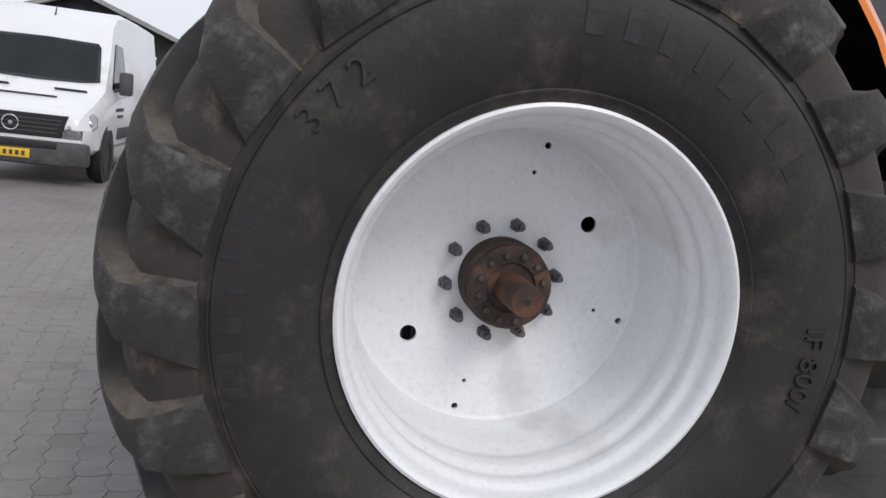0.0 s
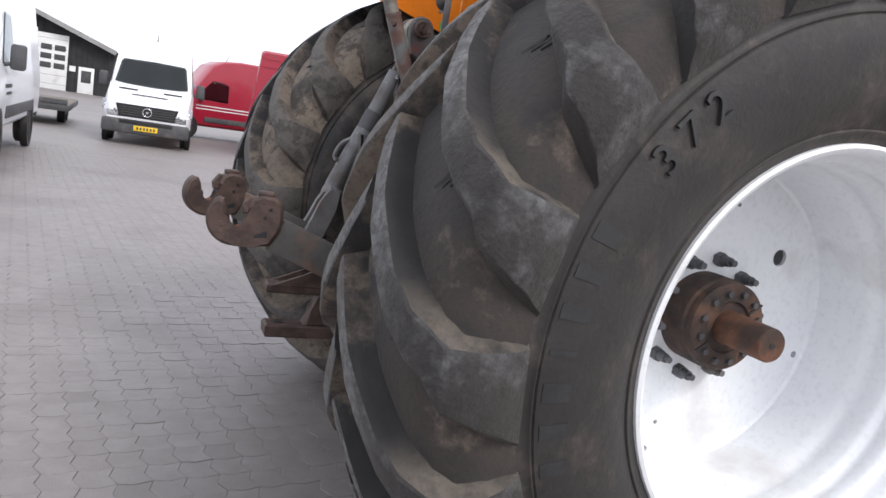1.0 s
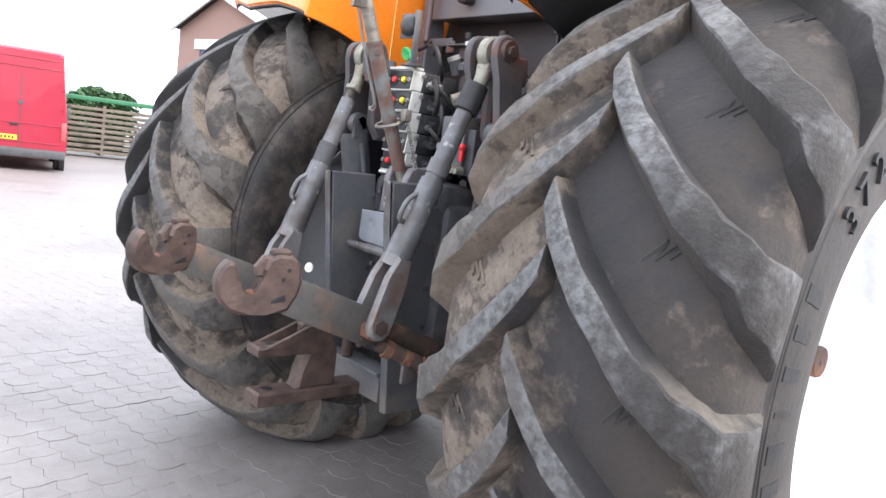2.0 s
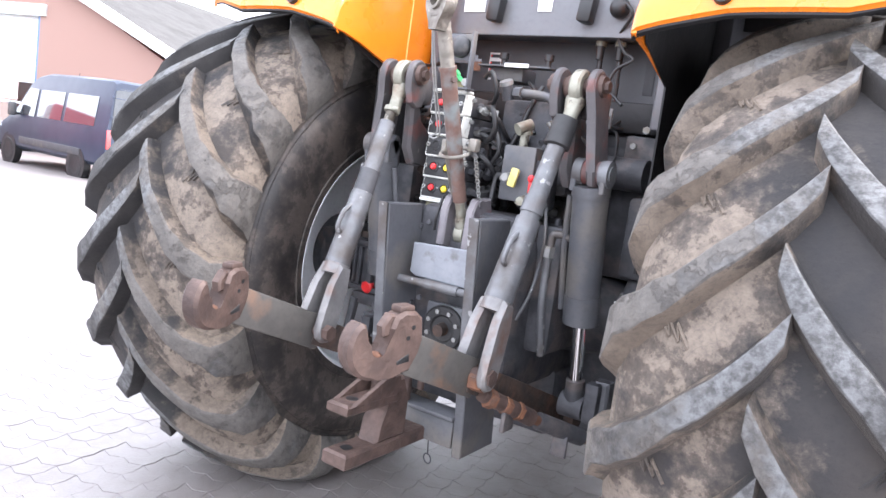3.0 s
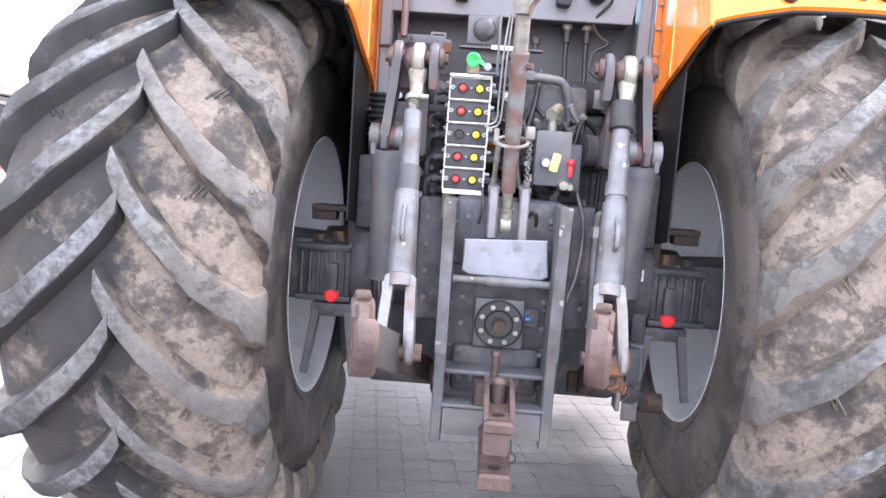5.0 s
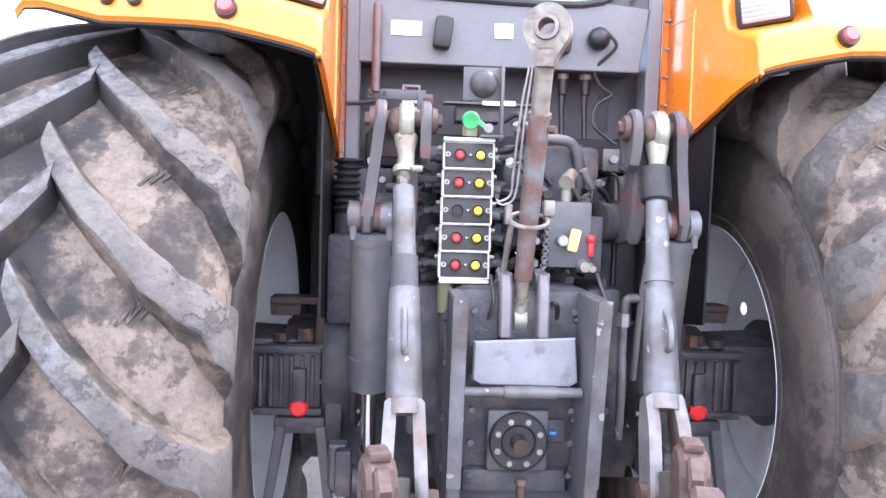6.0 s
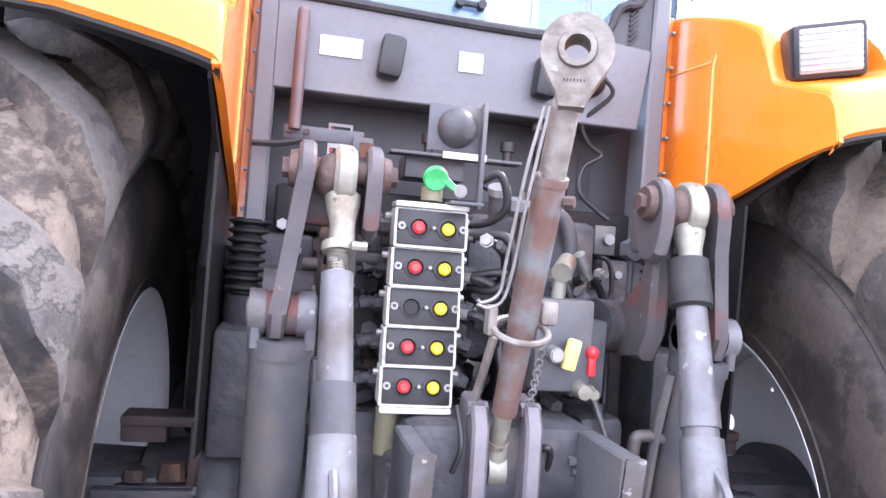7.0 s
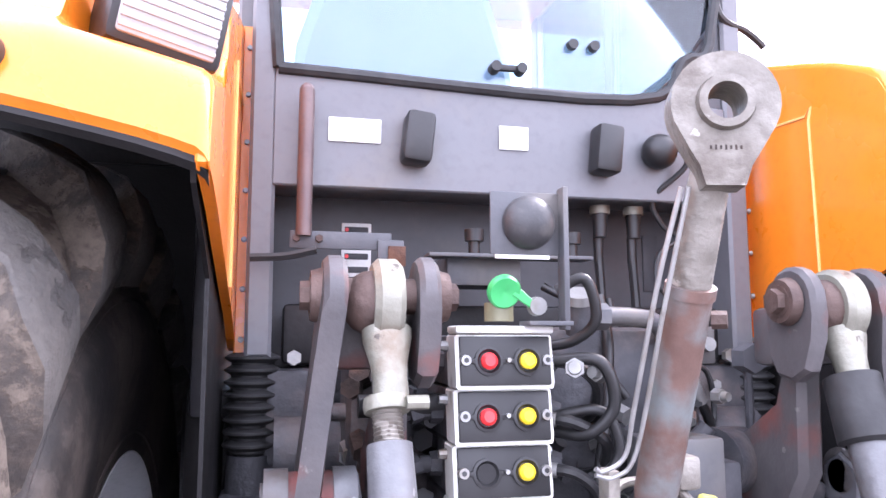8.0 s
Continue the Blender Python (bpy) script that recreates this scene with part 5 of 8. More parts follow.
# ---- tractor: remote valves ----
valves = new("remote_valve_stack")
valves.parent = tractor
tagged(valves, "stack of five black hydraulic couplers with red and yellow dust caps")
VX0, VX1, VZ0, VH = -0.2165, -0.0835, 1.2835, 0.0708
for k in range(5):
    z0 = VZ0 + VH * k
    yb, yt = -0.449 - 0.0030 * k, -0.439 - 0.0030 * k
    off = -0.0008 * (4 - k)
    m = Matrix.Translation(((VX0 + VX1) / 2 + off, 0, 0))
    w = VX1 - VX0
    # frame plate, sticking out at its lower edge
    bm = prism(bm_new(), [(-yb, z0 + 0.0005), (-yb - 0.002, z0 + 0.010), (-yt, z0 + VH - 0.0005), (-yt - 0.05, z0 + VH - 0.0005), (-yb - 0.05, z0 + 0.0005)], w, m @ side_on(0, 0, 0), 0.003)
    frame_ob = part("slice_frame", bm, WHITE, valves, "chipped white edge of a valve slice")
    tip = math.atan2(yt - yb, VH)
    face_m = Matrix.Translation(((VX0 + VX1) / 2 + off, (yb + yt) / 2, z0 + VH / 2)) @ Matrix.Rotation(-tip, 4, "X")
    bm = box(bm_new(), face_m @ Vector((0, -0.0015, 0.001)), (w - 0.010, 0.006, VH - 0.0075), 0.002, Matrix.Rotation(-tip, 4, "X"))
    part("slice_face", bm, BLACK, frame_ob)
    for dx, mat_cap in ((-0.024, REDCAP), (0.029, YELLOWCAP)):
        face_at = lambda u, y, v: face_m @ Vector((u, y, v))
        bm = lathe(bm_new(), [(0.0, 0.019), (0.004, 0.019), (0.005, 0.0155), (0.001, 0.0125)], 26, Matrix.Translation(face_at(dx, -0.004, 0.0)) @ Matrix.Rotation(-tip, 4, "X") @ Matrix.Rotation(radians(-90), 4, "Z"))
        for e in (-1, 1):
            box(bm, face_at(dx + e * 0.019, -0.006, 0.0), (0.008, 0.004, 0.007), 0.001)
        part("coupler_ring", bm, BLACK, frame_ob)
        if k == 2 and mat_cap is REDCAP:
            part("open_coupler", rod(bm_new(), face_at(dx, -0.003, 0), face_at(dx, -0.0055, 0), 0.0125, 0.0125, 18), LINER, frame_ob, "open coupler without a cap")
        else:
            bm = rod(bm_new(), face_at(dx, -0.002, 0), face_at(dx, -0.011, 0), 0.0108, 0.0108, 20)
            rod(bm, face_at(dx, -0.011, 0), face_at(dx, -0.0145, 0), 0.0108, 0.0072, 20)
            part("dust_cap", bm, mat_cap, frame_ob)
    for dx, r in ((-0.0545, 0.0080), (0.0555, 0.0080), (0.003, 0.0036)):
        bm = rod(bm_new(), face_m @ Vector((dx, -0.003, 0.001)), face_m @ Vector((dx, -0.010, 0.001)), r, r * 0.85, 12)
        sc = part("face_screw", bm, ZINC, valves)
        if r > 0.005:
            part("screw_socket", rod(bm_new(), face_m @ Vector((dx, -0.0095, 0.001)), face_m @ Vector((dx, -0.0104, 0.001)), r * 0.45, r * 0.45, 6), BLACK, sc)
    bm = box(bm_new(), ((VX0 + VX1) / 2 + off, -0.33, z0 + VH / 2), (w * 0.94, 0.16, VH * 0.96), 0.004)
    part("valve_body", bm, GREYDARK, valves)
    for sx in (-1, 1):
        bm = bm_new()
        p = Vector(((VX0 + VX1) / 2 + sx * w * 0.47, -0.36, z0 + VH * 0.5))
        hexa(bm, p, (sx, 0, 0), 0.017, 0.018)
        rod(bm, p + Vector((sx * 0.018, 0, 0)), p + Vector((sx * 0.032, 0, 0)), 0.012, 0.012, 12)
        hexa(bm, p + Vector((sx * 0.032, 0, 0)), (sx, -0.2, -0.3), 0.014, 0.016)
        if sx < 0:
            hose(bm, [p + Vector((-0.040, 0, 0)), p + Vector((-0.062, 0.004, -0.012)), p + Vector((-0.066, 0.020, -0.050)), p + Vector((-0.060, 0.060, -0.080))], 0.0095, 8, 4)
        part("side_fitting", bm, GREYDARK, valves)
        part("side_screw", rod(bm_new(), p + Vector((0, -0.05, 0.02)), p + Vector((sx * 0.016, -0.05, 0.02)), 0.008, 0.006, 8), ZINC, valves)
bm = box(bm_new(), (-0.150, -0.434, 1.6435), (0.134, 0.05, 0.010), 0.003)
part("top_strip", bm, WHITE, valves, "chipped white top strip")
part("foot_strip", box(bm_new(), (-0.153, -0.447, 1.2775), (0.130, 0.016, 0.010), 0.003), WHITE, valves)
part("filter_bowl", rod(bm_new(), (-0.196, -0.405, 1.275), (-0.196, -0.405, 1.19), 0.022, 0.021, 16), OLIVE, tractor, "small olive filter bowl")
part("filter_bowl", rod(bm_new(), (-0.142, -0.405, 1.272), (-0.142, -0.405, 1.235), 0.017, 0.015, 14), CREAM, tractor)

# green cap, horn plate and upright strip
bm = rod(bm_new(), (-0.147, -0.420, 1.655), (-0.147, -0.420, 1.680), 0.020, 0.020, 16)
cap_base = part("cap_base", bm, OLIVE, tractor)
bm = lathe(bm_new(), [(0.0, 0.0), (0.004, 0.020), (0.0, 0.023), (-0.007, 0.023), (-0.007, 0.0)], 24, Matrix.Translation((-0.147, -0.448, 1.693)) @ Matrix.Rotation(radians(-90), 4, "Z") @ Matrix.Rotation(radians(20), 4, "Y"))
prism(bm, [(0.010, 0.0), (0.040, -0.020), (0.046, -0.012), (0.018, 0.012)], 0.006, rear_on(-0.147, -0.448, 1.689), 0.001)
part("green_flap", bm, GREENCAP, cap_base, "bright green flap cap")
part("screw_head", rod(bm_new(), (-0.101, -0.440, 1.675), (-0.101, -0.452, 1.675), 0.013, 0.012, 16), ZINC, cap_base)
bm = box(bm_new(), (-0.122, -0.462, 1.784), (0.098, 0.004, 0.084), 0.001)
horn = part("horn_plate", bm, GREY, tractor, "grey plate with a round black horn")
part("horn_dome", ball(bm_new(), (-0.120, -0.470, 1.784), 0.036, 22, (1, 0.75, 1)), make("dusty_black_horn", (0.030, 0.030, 0.032), (0.05, 0.05, 0.053), 0.5, scale=18, bump=0.15, dirt=(0.09, 0.085, 0.08), amount=0.4, dirt_scale=20), horn, "round dusty black horn dome")
bm = box(bm_new(), (-0.072, -0.470, 1.738), (0.008, 0.024, 0.190), 0.002)
box(bm, (-0.095, -0.462, 1.6515), (0.06, 0.045, 0.006), 0.001)
part("upright_strip", bm, GREY, tractor)

part("side_cover", box(bm_new(), (0.205, -0.04, 1.30), (0.20, 0.16, 0.34), 0.02), GREYDARK, tractor, "dark oily side cover of the transmission")

# cross tube, cable and small bracket round the valves
part("cross_tube", rod(bm_new(), (-0.330, -0.36, 1.540), (-0.205, -0.36, 1.540), 0.016, 0.016, 14), BLACK, tractor, "black cross tube")
bm = box(bm_new(), (0.296, -0.20, 1.620), (0.050, 0.012, 0.066), 0.004)
bracket = part("cable_bracket", bm, GREY, tractor, "small grey cable bracket with a round bolt")
part("bracket_bolt", rod(bm_new(), (0.300, -0.206, 1.622), (0.300, -0.222, 1.622), 0.014, 0.012, 14), ZINC, bracket)
part("bracket_arm", box(bm_new(), (0.298, -0.09, 1.600), (0.030, 0.22, 0.008), 0.002), GREY, bracket)
bm = hose(bm_new(), [(0.386, 0.030, 1.702), (0.330, 0.00, 1.680), (0.300, -0.04, 1.640), (0.290, -0.13, 1.590), (0.330, -0.16, 1.572), (0.335, -0.17, 1.490), (0.290, -0.20, 1.470)], 0.0055, 8, 6)
part("thin_cable", bm, BLACK, tractor, "thin black cable")
for dx, z in ((0.0, 1.60), (0.012, 1.52), (-0.006, 1.45)):
    bm = hose(bm_new(), [(-0.070, -0.37, z), (-0.030, -0.395, z - 0.005), (0.010 + dx, -0.385, z - 0.035), (0.020 + dx, -0.33, z - 0.085), (0.00, -0.24, z - 0.10)], 0.0085, 8, 6)
    line = part("oil_hose", bm, BLACK, tractor, "black hydraulic hose")
    part("hose_end", rod(bm_new(), (-0.082, -0.365, z), (-0.052, -0.383, z - 0.002), 0.0115, 0.0105, 10), ZINC, line)

# lever box with yellow and red levers
lever_box = part("lever_box", box(bm_new(), (0.127, -0.389, 1.405), (0.115, 0.08, 0.175), 0.006), GREY, tractor, "grey valve box with yellow and red shut-off levers")
part("lever_shoulder", box(bm_new(), (0.185, -0.364, 1.380), (0.07, 0.10, 0.15), 0.006), GREYDARK, lever_box)
bm = rod(bm_new(), (0.103, -0.424, 1.390), (0.103, -0.459, 1.390), 0.017, 0.014, 12)
hexa(bm, (0.103, -0.449, 1.390), (0, -1, 0), 0.013, 0.014)
part("cock", bm, ZINC, lever_box)
part("yellow_lever", box(bm_new(), (0.132, -0.456, 1.392), (0.028, 0.016, 0.060), 0.006, Matrix.Rotation(radians(12), 4, "Y")), PALEYELLOW, lever_box, "faded yellow plastic lever")
bm = box(bm_new(), (0.184, -0.432, 1.373), (0.016, 0.012, 0.048), 0.005)
ball(bm, (0.184, -0.432, 1.395), 0.013, 12)
part("red_lever", bm, REDCAP, lever_box, "red plastic lever")
bm = rod(bm_new(), (0.165, -0.424, 1.325), (0.165, -0.456, 1.322), 0.018, 0.014, 12)
rod(bm, (0.185, -0.424, 1.320), (0.185, -0.454, 1.318), 0.014, 0.010, 10)
part("lower_cock", bm, CREAM, lever_box)
bm = rod(bm_new(), (0.120, -0.399, 1.490), (0.120, -0.399, 1.530), 0.014, 0.014, 12)
rod(bm, (0.120, -0.399, 1.530), (0.120, -0.399, 1.550), 0.024, 0.022, 18)
rod(bm, (0.110, -0.434, 1.542), (0.135, -0.394, 1.565), 0.020, 0.018, 16)
part("breather_cap", bm, CREAM, lever_box, "dull grey breather cap")

# ---- tractor: cab rear wall ----
cab = new("cab")
cab.parent = tractor
tagged(cab, "grey cab rear wall with pale rear window")
bm = prism(bm_new(), [(-0.455, 1.892), (0.395, 1.892), (0.420, 2.085), (0.25, 2.098), (-0.455, 2.104)], 0.03, rear_on(0, -0.105, 0), 0.003)
part("upper_panel", bm, PANEL, cab, "dark grey ribbed cab panel")
part("panel_shelf", box(bm_new(), (-0.03, -0.03, 1.909), (0.85, 0.16, 0.012), 0.003), PANEL, cab)
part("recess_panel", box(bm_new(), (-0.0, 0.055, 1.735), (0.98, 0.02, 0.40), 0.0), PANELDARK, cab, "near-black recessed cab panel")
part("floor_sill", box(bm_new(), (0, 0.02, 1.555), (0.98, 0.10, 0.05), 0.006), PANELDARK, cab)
for s, x in ((-1, -0.470), (1, 0.440)):
    top = x + s * 0.005
    bm = prism(bm_new(), [(x - 0.022, 1.60), (x + 0.022, 1.60), (top + 0.022, 2.98), (top - 0.022, 2.98)], 0.09, rear_on(0, -0.075, 0), 0.006)
    part("pillar", bm, PANEL, cab, "dark grey cab pillar")
    bm = prism(bm_new(), [(s * 0.490, 1.60), (s * 0.512, 1.60), (s * 0.512, 2.20), (s * 0.490, 2.20)], 0.012, rear_on(0, -0.040, 0), 0.002)
    strip = part("edge_strip", bm, ORANGE, cab, "orange edge strip with small rivets")
    for k in range(7):
        z = 1.63 + 0.088 * k
        part("rivet", rod(bm_new(), (s * 0.500, -0.045, z), (s * 0.500, -0.052, z), 0.0055, 0.004, 10), ZINC, strip)
        if s > 0:
            part("rivet", rod(bm_new(), (0.509, -0.055 - 0.002, z), (0.502, -0.057, z), 0.006, 0.004, 10), ZINC, strip)
# rear window with its rubber seal
win = [(-0.448, 2.098), (0.215, 2.088), (0.330, 2.175), (0.398, 2.262), (0.405, 2.86), (-0.445, 2.86)]
bm = hose(bm_new(), [Vector((u, -0.122, v)) for u, v in win] + [Vector((win[0][0], -0.122, win[0][1]))], 0.011, 8, 5)
window = part("window_seal", bm, SMALLRUBBER, cab, "black rubber window seal")
glass = part("window_pane", prism(bm_new(), win, 0.005, rear_on(0, -0.112, 0)), REARGLASS, window, "pale blue cab window glass", smooth=False)
glass.visible_shadow = False
bm = box(bm_new(), (-0.035, -0.130, 2.128), (0.055, 0.012, 0.012), 0.003)
for dx in (-0.025, 0.025):
    rod(bm, (-0.035 + dx, -0.118, 2.128), (-0.035 + dx, -0.142, 2.128), 0.011, 0.010, 14)
part("window_catch", bm, BLACK, window)
for dx in (0.098, 0.142):
    part("hinge_knob", rod(bm_new(), (dx, -0.116, 2.190), (dx, -0.128, 2.190), 0.011, 0.010, 14), BLACK, window)
part("corner_panel", prism(bm_new(), [(0.24, 2.075), (0.42, 2.062), (0.425, 2.27), (0.402, 2.255), (0.335, 2.165)], 0.02, rear_on(0, -0.100, 0), 0.002), PANELDARK, cab)
bm = bm_new()
for k in range(9):
    box(bm, (0.372, -0.113, 2.105 + 0.012 * k), (0.035, 0.006, 0.005), 0.001, Matrix.Rotation(radians(-50), 4, "Y"))
part("vent_slats", bm, BLACK, cab)
# cab shell: sides, roof, floor, seat, far windows
for s in (-1, 1):
    for y0, y1 in ((0.0, 0.08), (0.72, 0.79), (1.42, 1.50)):
        bm = prism(bm_new(), [(-y0, 2.10), (-y1, 2.10), (-y1 + 0.02, 2.98), (-y0 + 0.02, 2.98)], 0.05, side_on(s * 0.62 if y0 > 0.1 else s * 0.50, 0, 0), 0.006)
        part("side_pillar", bm, PANEL, cab)
    # added black box: keeps bright background from showing through below the cab
    part("underbody", box(bm_new(), (s * 0.5375, 0.85, 1.32), (0.135, 1.60, 0.46), 0.03), LINER, cab, "black filler box under the cab, closing bright gaps")
    part("arch_flap", box(bm_new(), (s * 0.72, 1.05, 1.62), (0.26, 0.02, 0.72), 0.004), LINER, cab, "black rubber flap ahead of the wheel")
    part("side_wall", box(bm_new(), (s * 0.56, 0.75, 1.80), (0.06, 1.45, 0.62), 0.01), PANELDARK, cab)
    g = part("side_window", box(bm_new(), (s * 0.60, 0.76, 2.54), (0.005, 1.30, 0.86)), CABGLASS, cab, smooth=False)
    g.visible_shadow = False
g = part("windscreen", box(bm_new(), (0, 1.46, 2.54), (1.10, 0.005, 0.86)), CABGLASS, cab, smooth=False)
g.visible_shadow = False
part("cab_floor", box(bm_new(), (0, 0.72, 1.52), (1.10, 1.50, 0.05), 0.005), PANELDARK, cab)
bm = box(bm_new(), (0, 0.70, 3.04), (1.32, 1.80, 0.14), 0.05)
part("cab_roof", bm, ORANGE, cab, "orange cab roof")
bm = box(bm_new(), (-0.02, 0.62, 1.90), (0.52, 0.48, 0.18), 0.06)
back = [(-0.27, 0.0), (-0.285, 0.20), (-0.27, 0.42), (-0.22, 0.58), (-0.16, 0.68), (-0.13, 0.88), (-0.08, 0.94), (0.08, 0.94), (0.13, 0.88), (0.16, 0.68), (0.22, 0.58), (0.27, 0.42), (0.285, 0.20), (0.27, 0.0)]
prism(bm, back, 0.12, rear_on(-0.14, 0.40, 1.92), 0.03)
part("driver_seat", bm, make("blue_grey_seat_cloth", (0.30, 0.35, 0.40), (0.34, 0.39, 0.44), 0.9, scale=4, bump=0.03), cab, "blue-grey driver seat seen through the glass")
part("steering_wheel", ring(bm_new(), (0, 1.12, 2.15), (0, -0.8, 0.6), 0.19, 0.014, 30, 8), BLACK, cab)

bm = hose(bm_new(), [(0.404, -0.118, 2.400), (0.408, -0.122, 2.318), (0.418, -0.122, 2.282), (0.440, -0.118, 2.268), (0.479, -0.112, 2.260), (0.508, -0.110, 2.243), (0.525, -0.110, 2.228)], 0.0075, 8)
part("grab_rail", bm, BLACK, cab, "dark curved grab rail")
# panel fittings
for x0, x1, z0, z1, y in ((-0.361, -0.269, 1.973, 2.016, -0.1225), (-0.051, 0.005, 1.976, 2.020, -0.1225)):
    part("label_plate", box(bm_new(), ((x0 + x1) / 2, y, (z0 + z1) / 2), (x1 - x0, 0.003, z1 - z0), 0.0008), STICKER, cab, "blank white label")
for xc in (-0.207, 0.150):
    bm = box(bm_new(), (xc, -0.145, 1.980), (0.052, 0.052, 0.092), 0.010, Matrix.Rotation(radians(6), 4, "Y"))
    part("rubber_buffer", bm, BLACK, cab, "black rubber door buffer")
bm = ball(bm_new(), (0.262, -0.140, 1.985), 0.034, 20)
sock = part("round_lamp_socket", bm, BLACK, cab, "round black trailer socket with curled cable")
bm = hose(bm_new(), [(0.285, -0.155, 2.00), (0.312, -0.15, 1.96), (0.262, -0.11, 1.90), (0.285, -0.10, 1.85), (0.318, -0.10, 1.825), (0.270, -0.11, 1.79), (0.258, -0.13, 1.73), (0.30, -0.14, 1.69), (0.325, -0.15, 1.67)], 0.0055, 8)
part("socket_cable", bm, BLACK, sock)
bm = box(bm_new(), (-0.292, 0.043, 1.803), (0.058, 0.003, 0.105), 0.002)
lab = part("instruction_label", bm, STICKER, cab, "white label with four dark printed bars")
for k in range(4):
    part("printed_bar", box(bm_new(), (-0.292, 0.0405, 1.842 - 0.026 * k), (0.046, 0.002, 0.012), 0.001), PRINT, lab)
    part("red_dot", rod(bm_new(), (-0.311, 0.0395, 1.842 - 0.026 * k), (-0.311, 0.0385, 1.842 - 0.026 * k), 0.004, 0.004, 10), REDCAP, lab)
part("dark_label", box(bm_new(), (0.335, 0.043, 1.79), (0.035, 0.003, 0.12), 0.001), PRINT, cab)
bm = rod(bm_new(), (-0.401, -0.160, 1.800), (-0.400, -0.160, 2.048), 0.013, 0.013, 14)
ball(bm, (-0.400, -0.160, 2.048), 0.013, 12)
lever = part("control_rod", bm, make("plum_brown_steel", (0.12, 0.085, 0.085), (0.15, 0.105, 0.10), 0.5, 0.3, scale=20, bump=0.1), cab, "plum-brown upright control rod")
bm = box(bm_new(), (-0.338, -0.150, 1.795), (0.170, 0.006, 0.030), 0.002)
box(bm, (-0.255, -0.155, 1.775), (0.045, 0.006, 0.045), 0.002)
part("rod_bracket", bm, GREY, lever)
for x in (-0.412, -0.375):
    part("bracket_bolt", hexa(bm_new(), (x, -0.153, 1.797), (0, -1, 0), 0.007, 0.008), OILRUST, lever)
part("rust_tab", box(bm_new(), (-0.245, -0.160, 1.770), (0.030, 0.004, 0.034), 0.001), RUST, lever)
part("flat_lever", hose(bm_new(), [(-0.485, -0.16, 1.762), (-0.43, -0.165, 1.765), (-0.38, -0.17, 1.776)], 0.007, 6), BLACK, lever)
bm = box(bm_new(), (-0.060, -0.20, 1.768), (0.285, 0.05, 0.006), 0.001)
box(bm, (-0.10, -0.14, 1.745), (0.13, 0.10, 0.05), 0.004)
brk = part("socket_bracket", bm, GREY, cab, "grey perforated bracket with two black knobs")
for x in (-0.118, 0.058):
    bm = rod(bm_new(), (x, -0.19, 1.77), (x, -0.19, 1.795), 0.010, 0.010, 10)
    rod(bm, (x, -0.19, 1.795), (x, -0.19, 1.815), 0.016, 0.017, 14)
    part("knob", bm, BLACK, brk)
part("white_tag", box(bm_new(), (-0.045, -0.2265, 1.770), (0.095, 0.003, 0.014), 0.0005), STICKER, brk)
for x in (-0.185, -0.155):
    part("bracket_hole", rod(bm_new(), (x, -0.20, 1.7712), (x, -0.20, 1.7716), 0.005, 0.005, 10), BLACK, brk)
for x in (0.190, 0.262):
    x -= 0.012
    bm = rod(bm_new(), (x, -0.05, 1.876), (x, -0.05, 1.892), 0.020, 0.020, 20)
    con = part("cable_connector", bm, CREAM, cab, "plug with pale collar and black cable")
    bm = rod(bm_new(), (x, -0.05, 1.878), (x, -0.05, 1.83), 0.016, 0.013, 14)
    rod(bm, (x, -0.04, 1.83), (x, -0.04, 1.78), 0.010, 0.009, 12)
    hose(bm, [(x, -0.04, 1.79), (x + 0.003, -0.045, 1.70), (x - 0.006, -0.07, 1.60), (x - 0.02, -0.14, 1.52)], 0.009, 8)
    part("cable", bm, BLACK, con)

# bellows beside the cab mounts
for s in (-1, 1):
    prof = [(0.0, 0.030)]
    for k in range(8):
        for q in range(6):
            prof.append((0.003 + 0.0205 * (k + q / 6), 0.0405 + 0.0065 * math.cos(2 * math.pi * (q / 6 - 0.25))))
    prof.append((0.172, 0.022))
    bel = part("cab_mount_bellows", lathe(bm_new(), prof, 26, Matrix.Translation((s * 0.478, -0.075, 1.608)) @ Matrix.Rotation(radians(90), 4, "Y")), SMALLRUBBER, tractor, "black rubber bellows on a cab mount")
    part("mount_post", rod(bm_new(), (s * 0.478, -0.075, 1.44), (s * 0.478, -0.075, 1.12), 0.038, 0.045, 20), GREYDARK, bel)
    part("side_block", box(bm_new(), (s * 0.478, -0.12, 1.25), (0.10, 0.20, 0.26), 0.015), GREYDARK, tractor)
    part("frame_gusset", box(bm_new(), (s * 0.40, -0.05, 1.50), (0.12, 0.10, 0.16), 0.01), GREYDARK, tractor)
    part("mount_bolt", rod(bm_new(), (s * 0.41, -0.105, 1.60), (s * 0.41, -0.118, 1.60), 0.013, 0.013, 6), ZINC, tractor)
    part("mount_bolt", hexa(bm_new(), (s * 0.375, -0.11, 1.545), (0, -1, 0), 0.011, 0.012), ZINC, tractor)

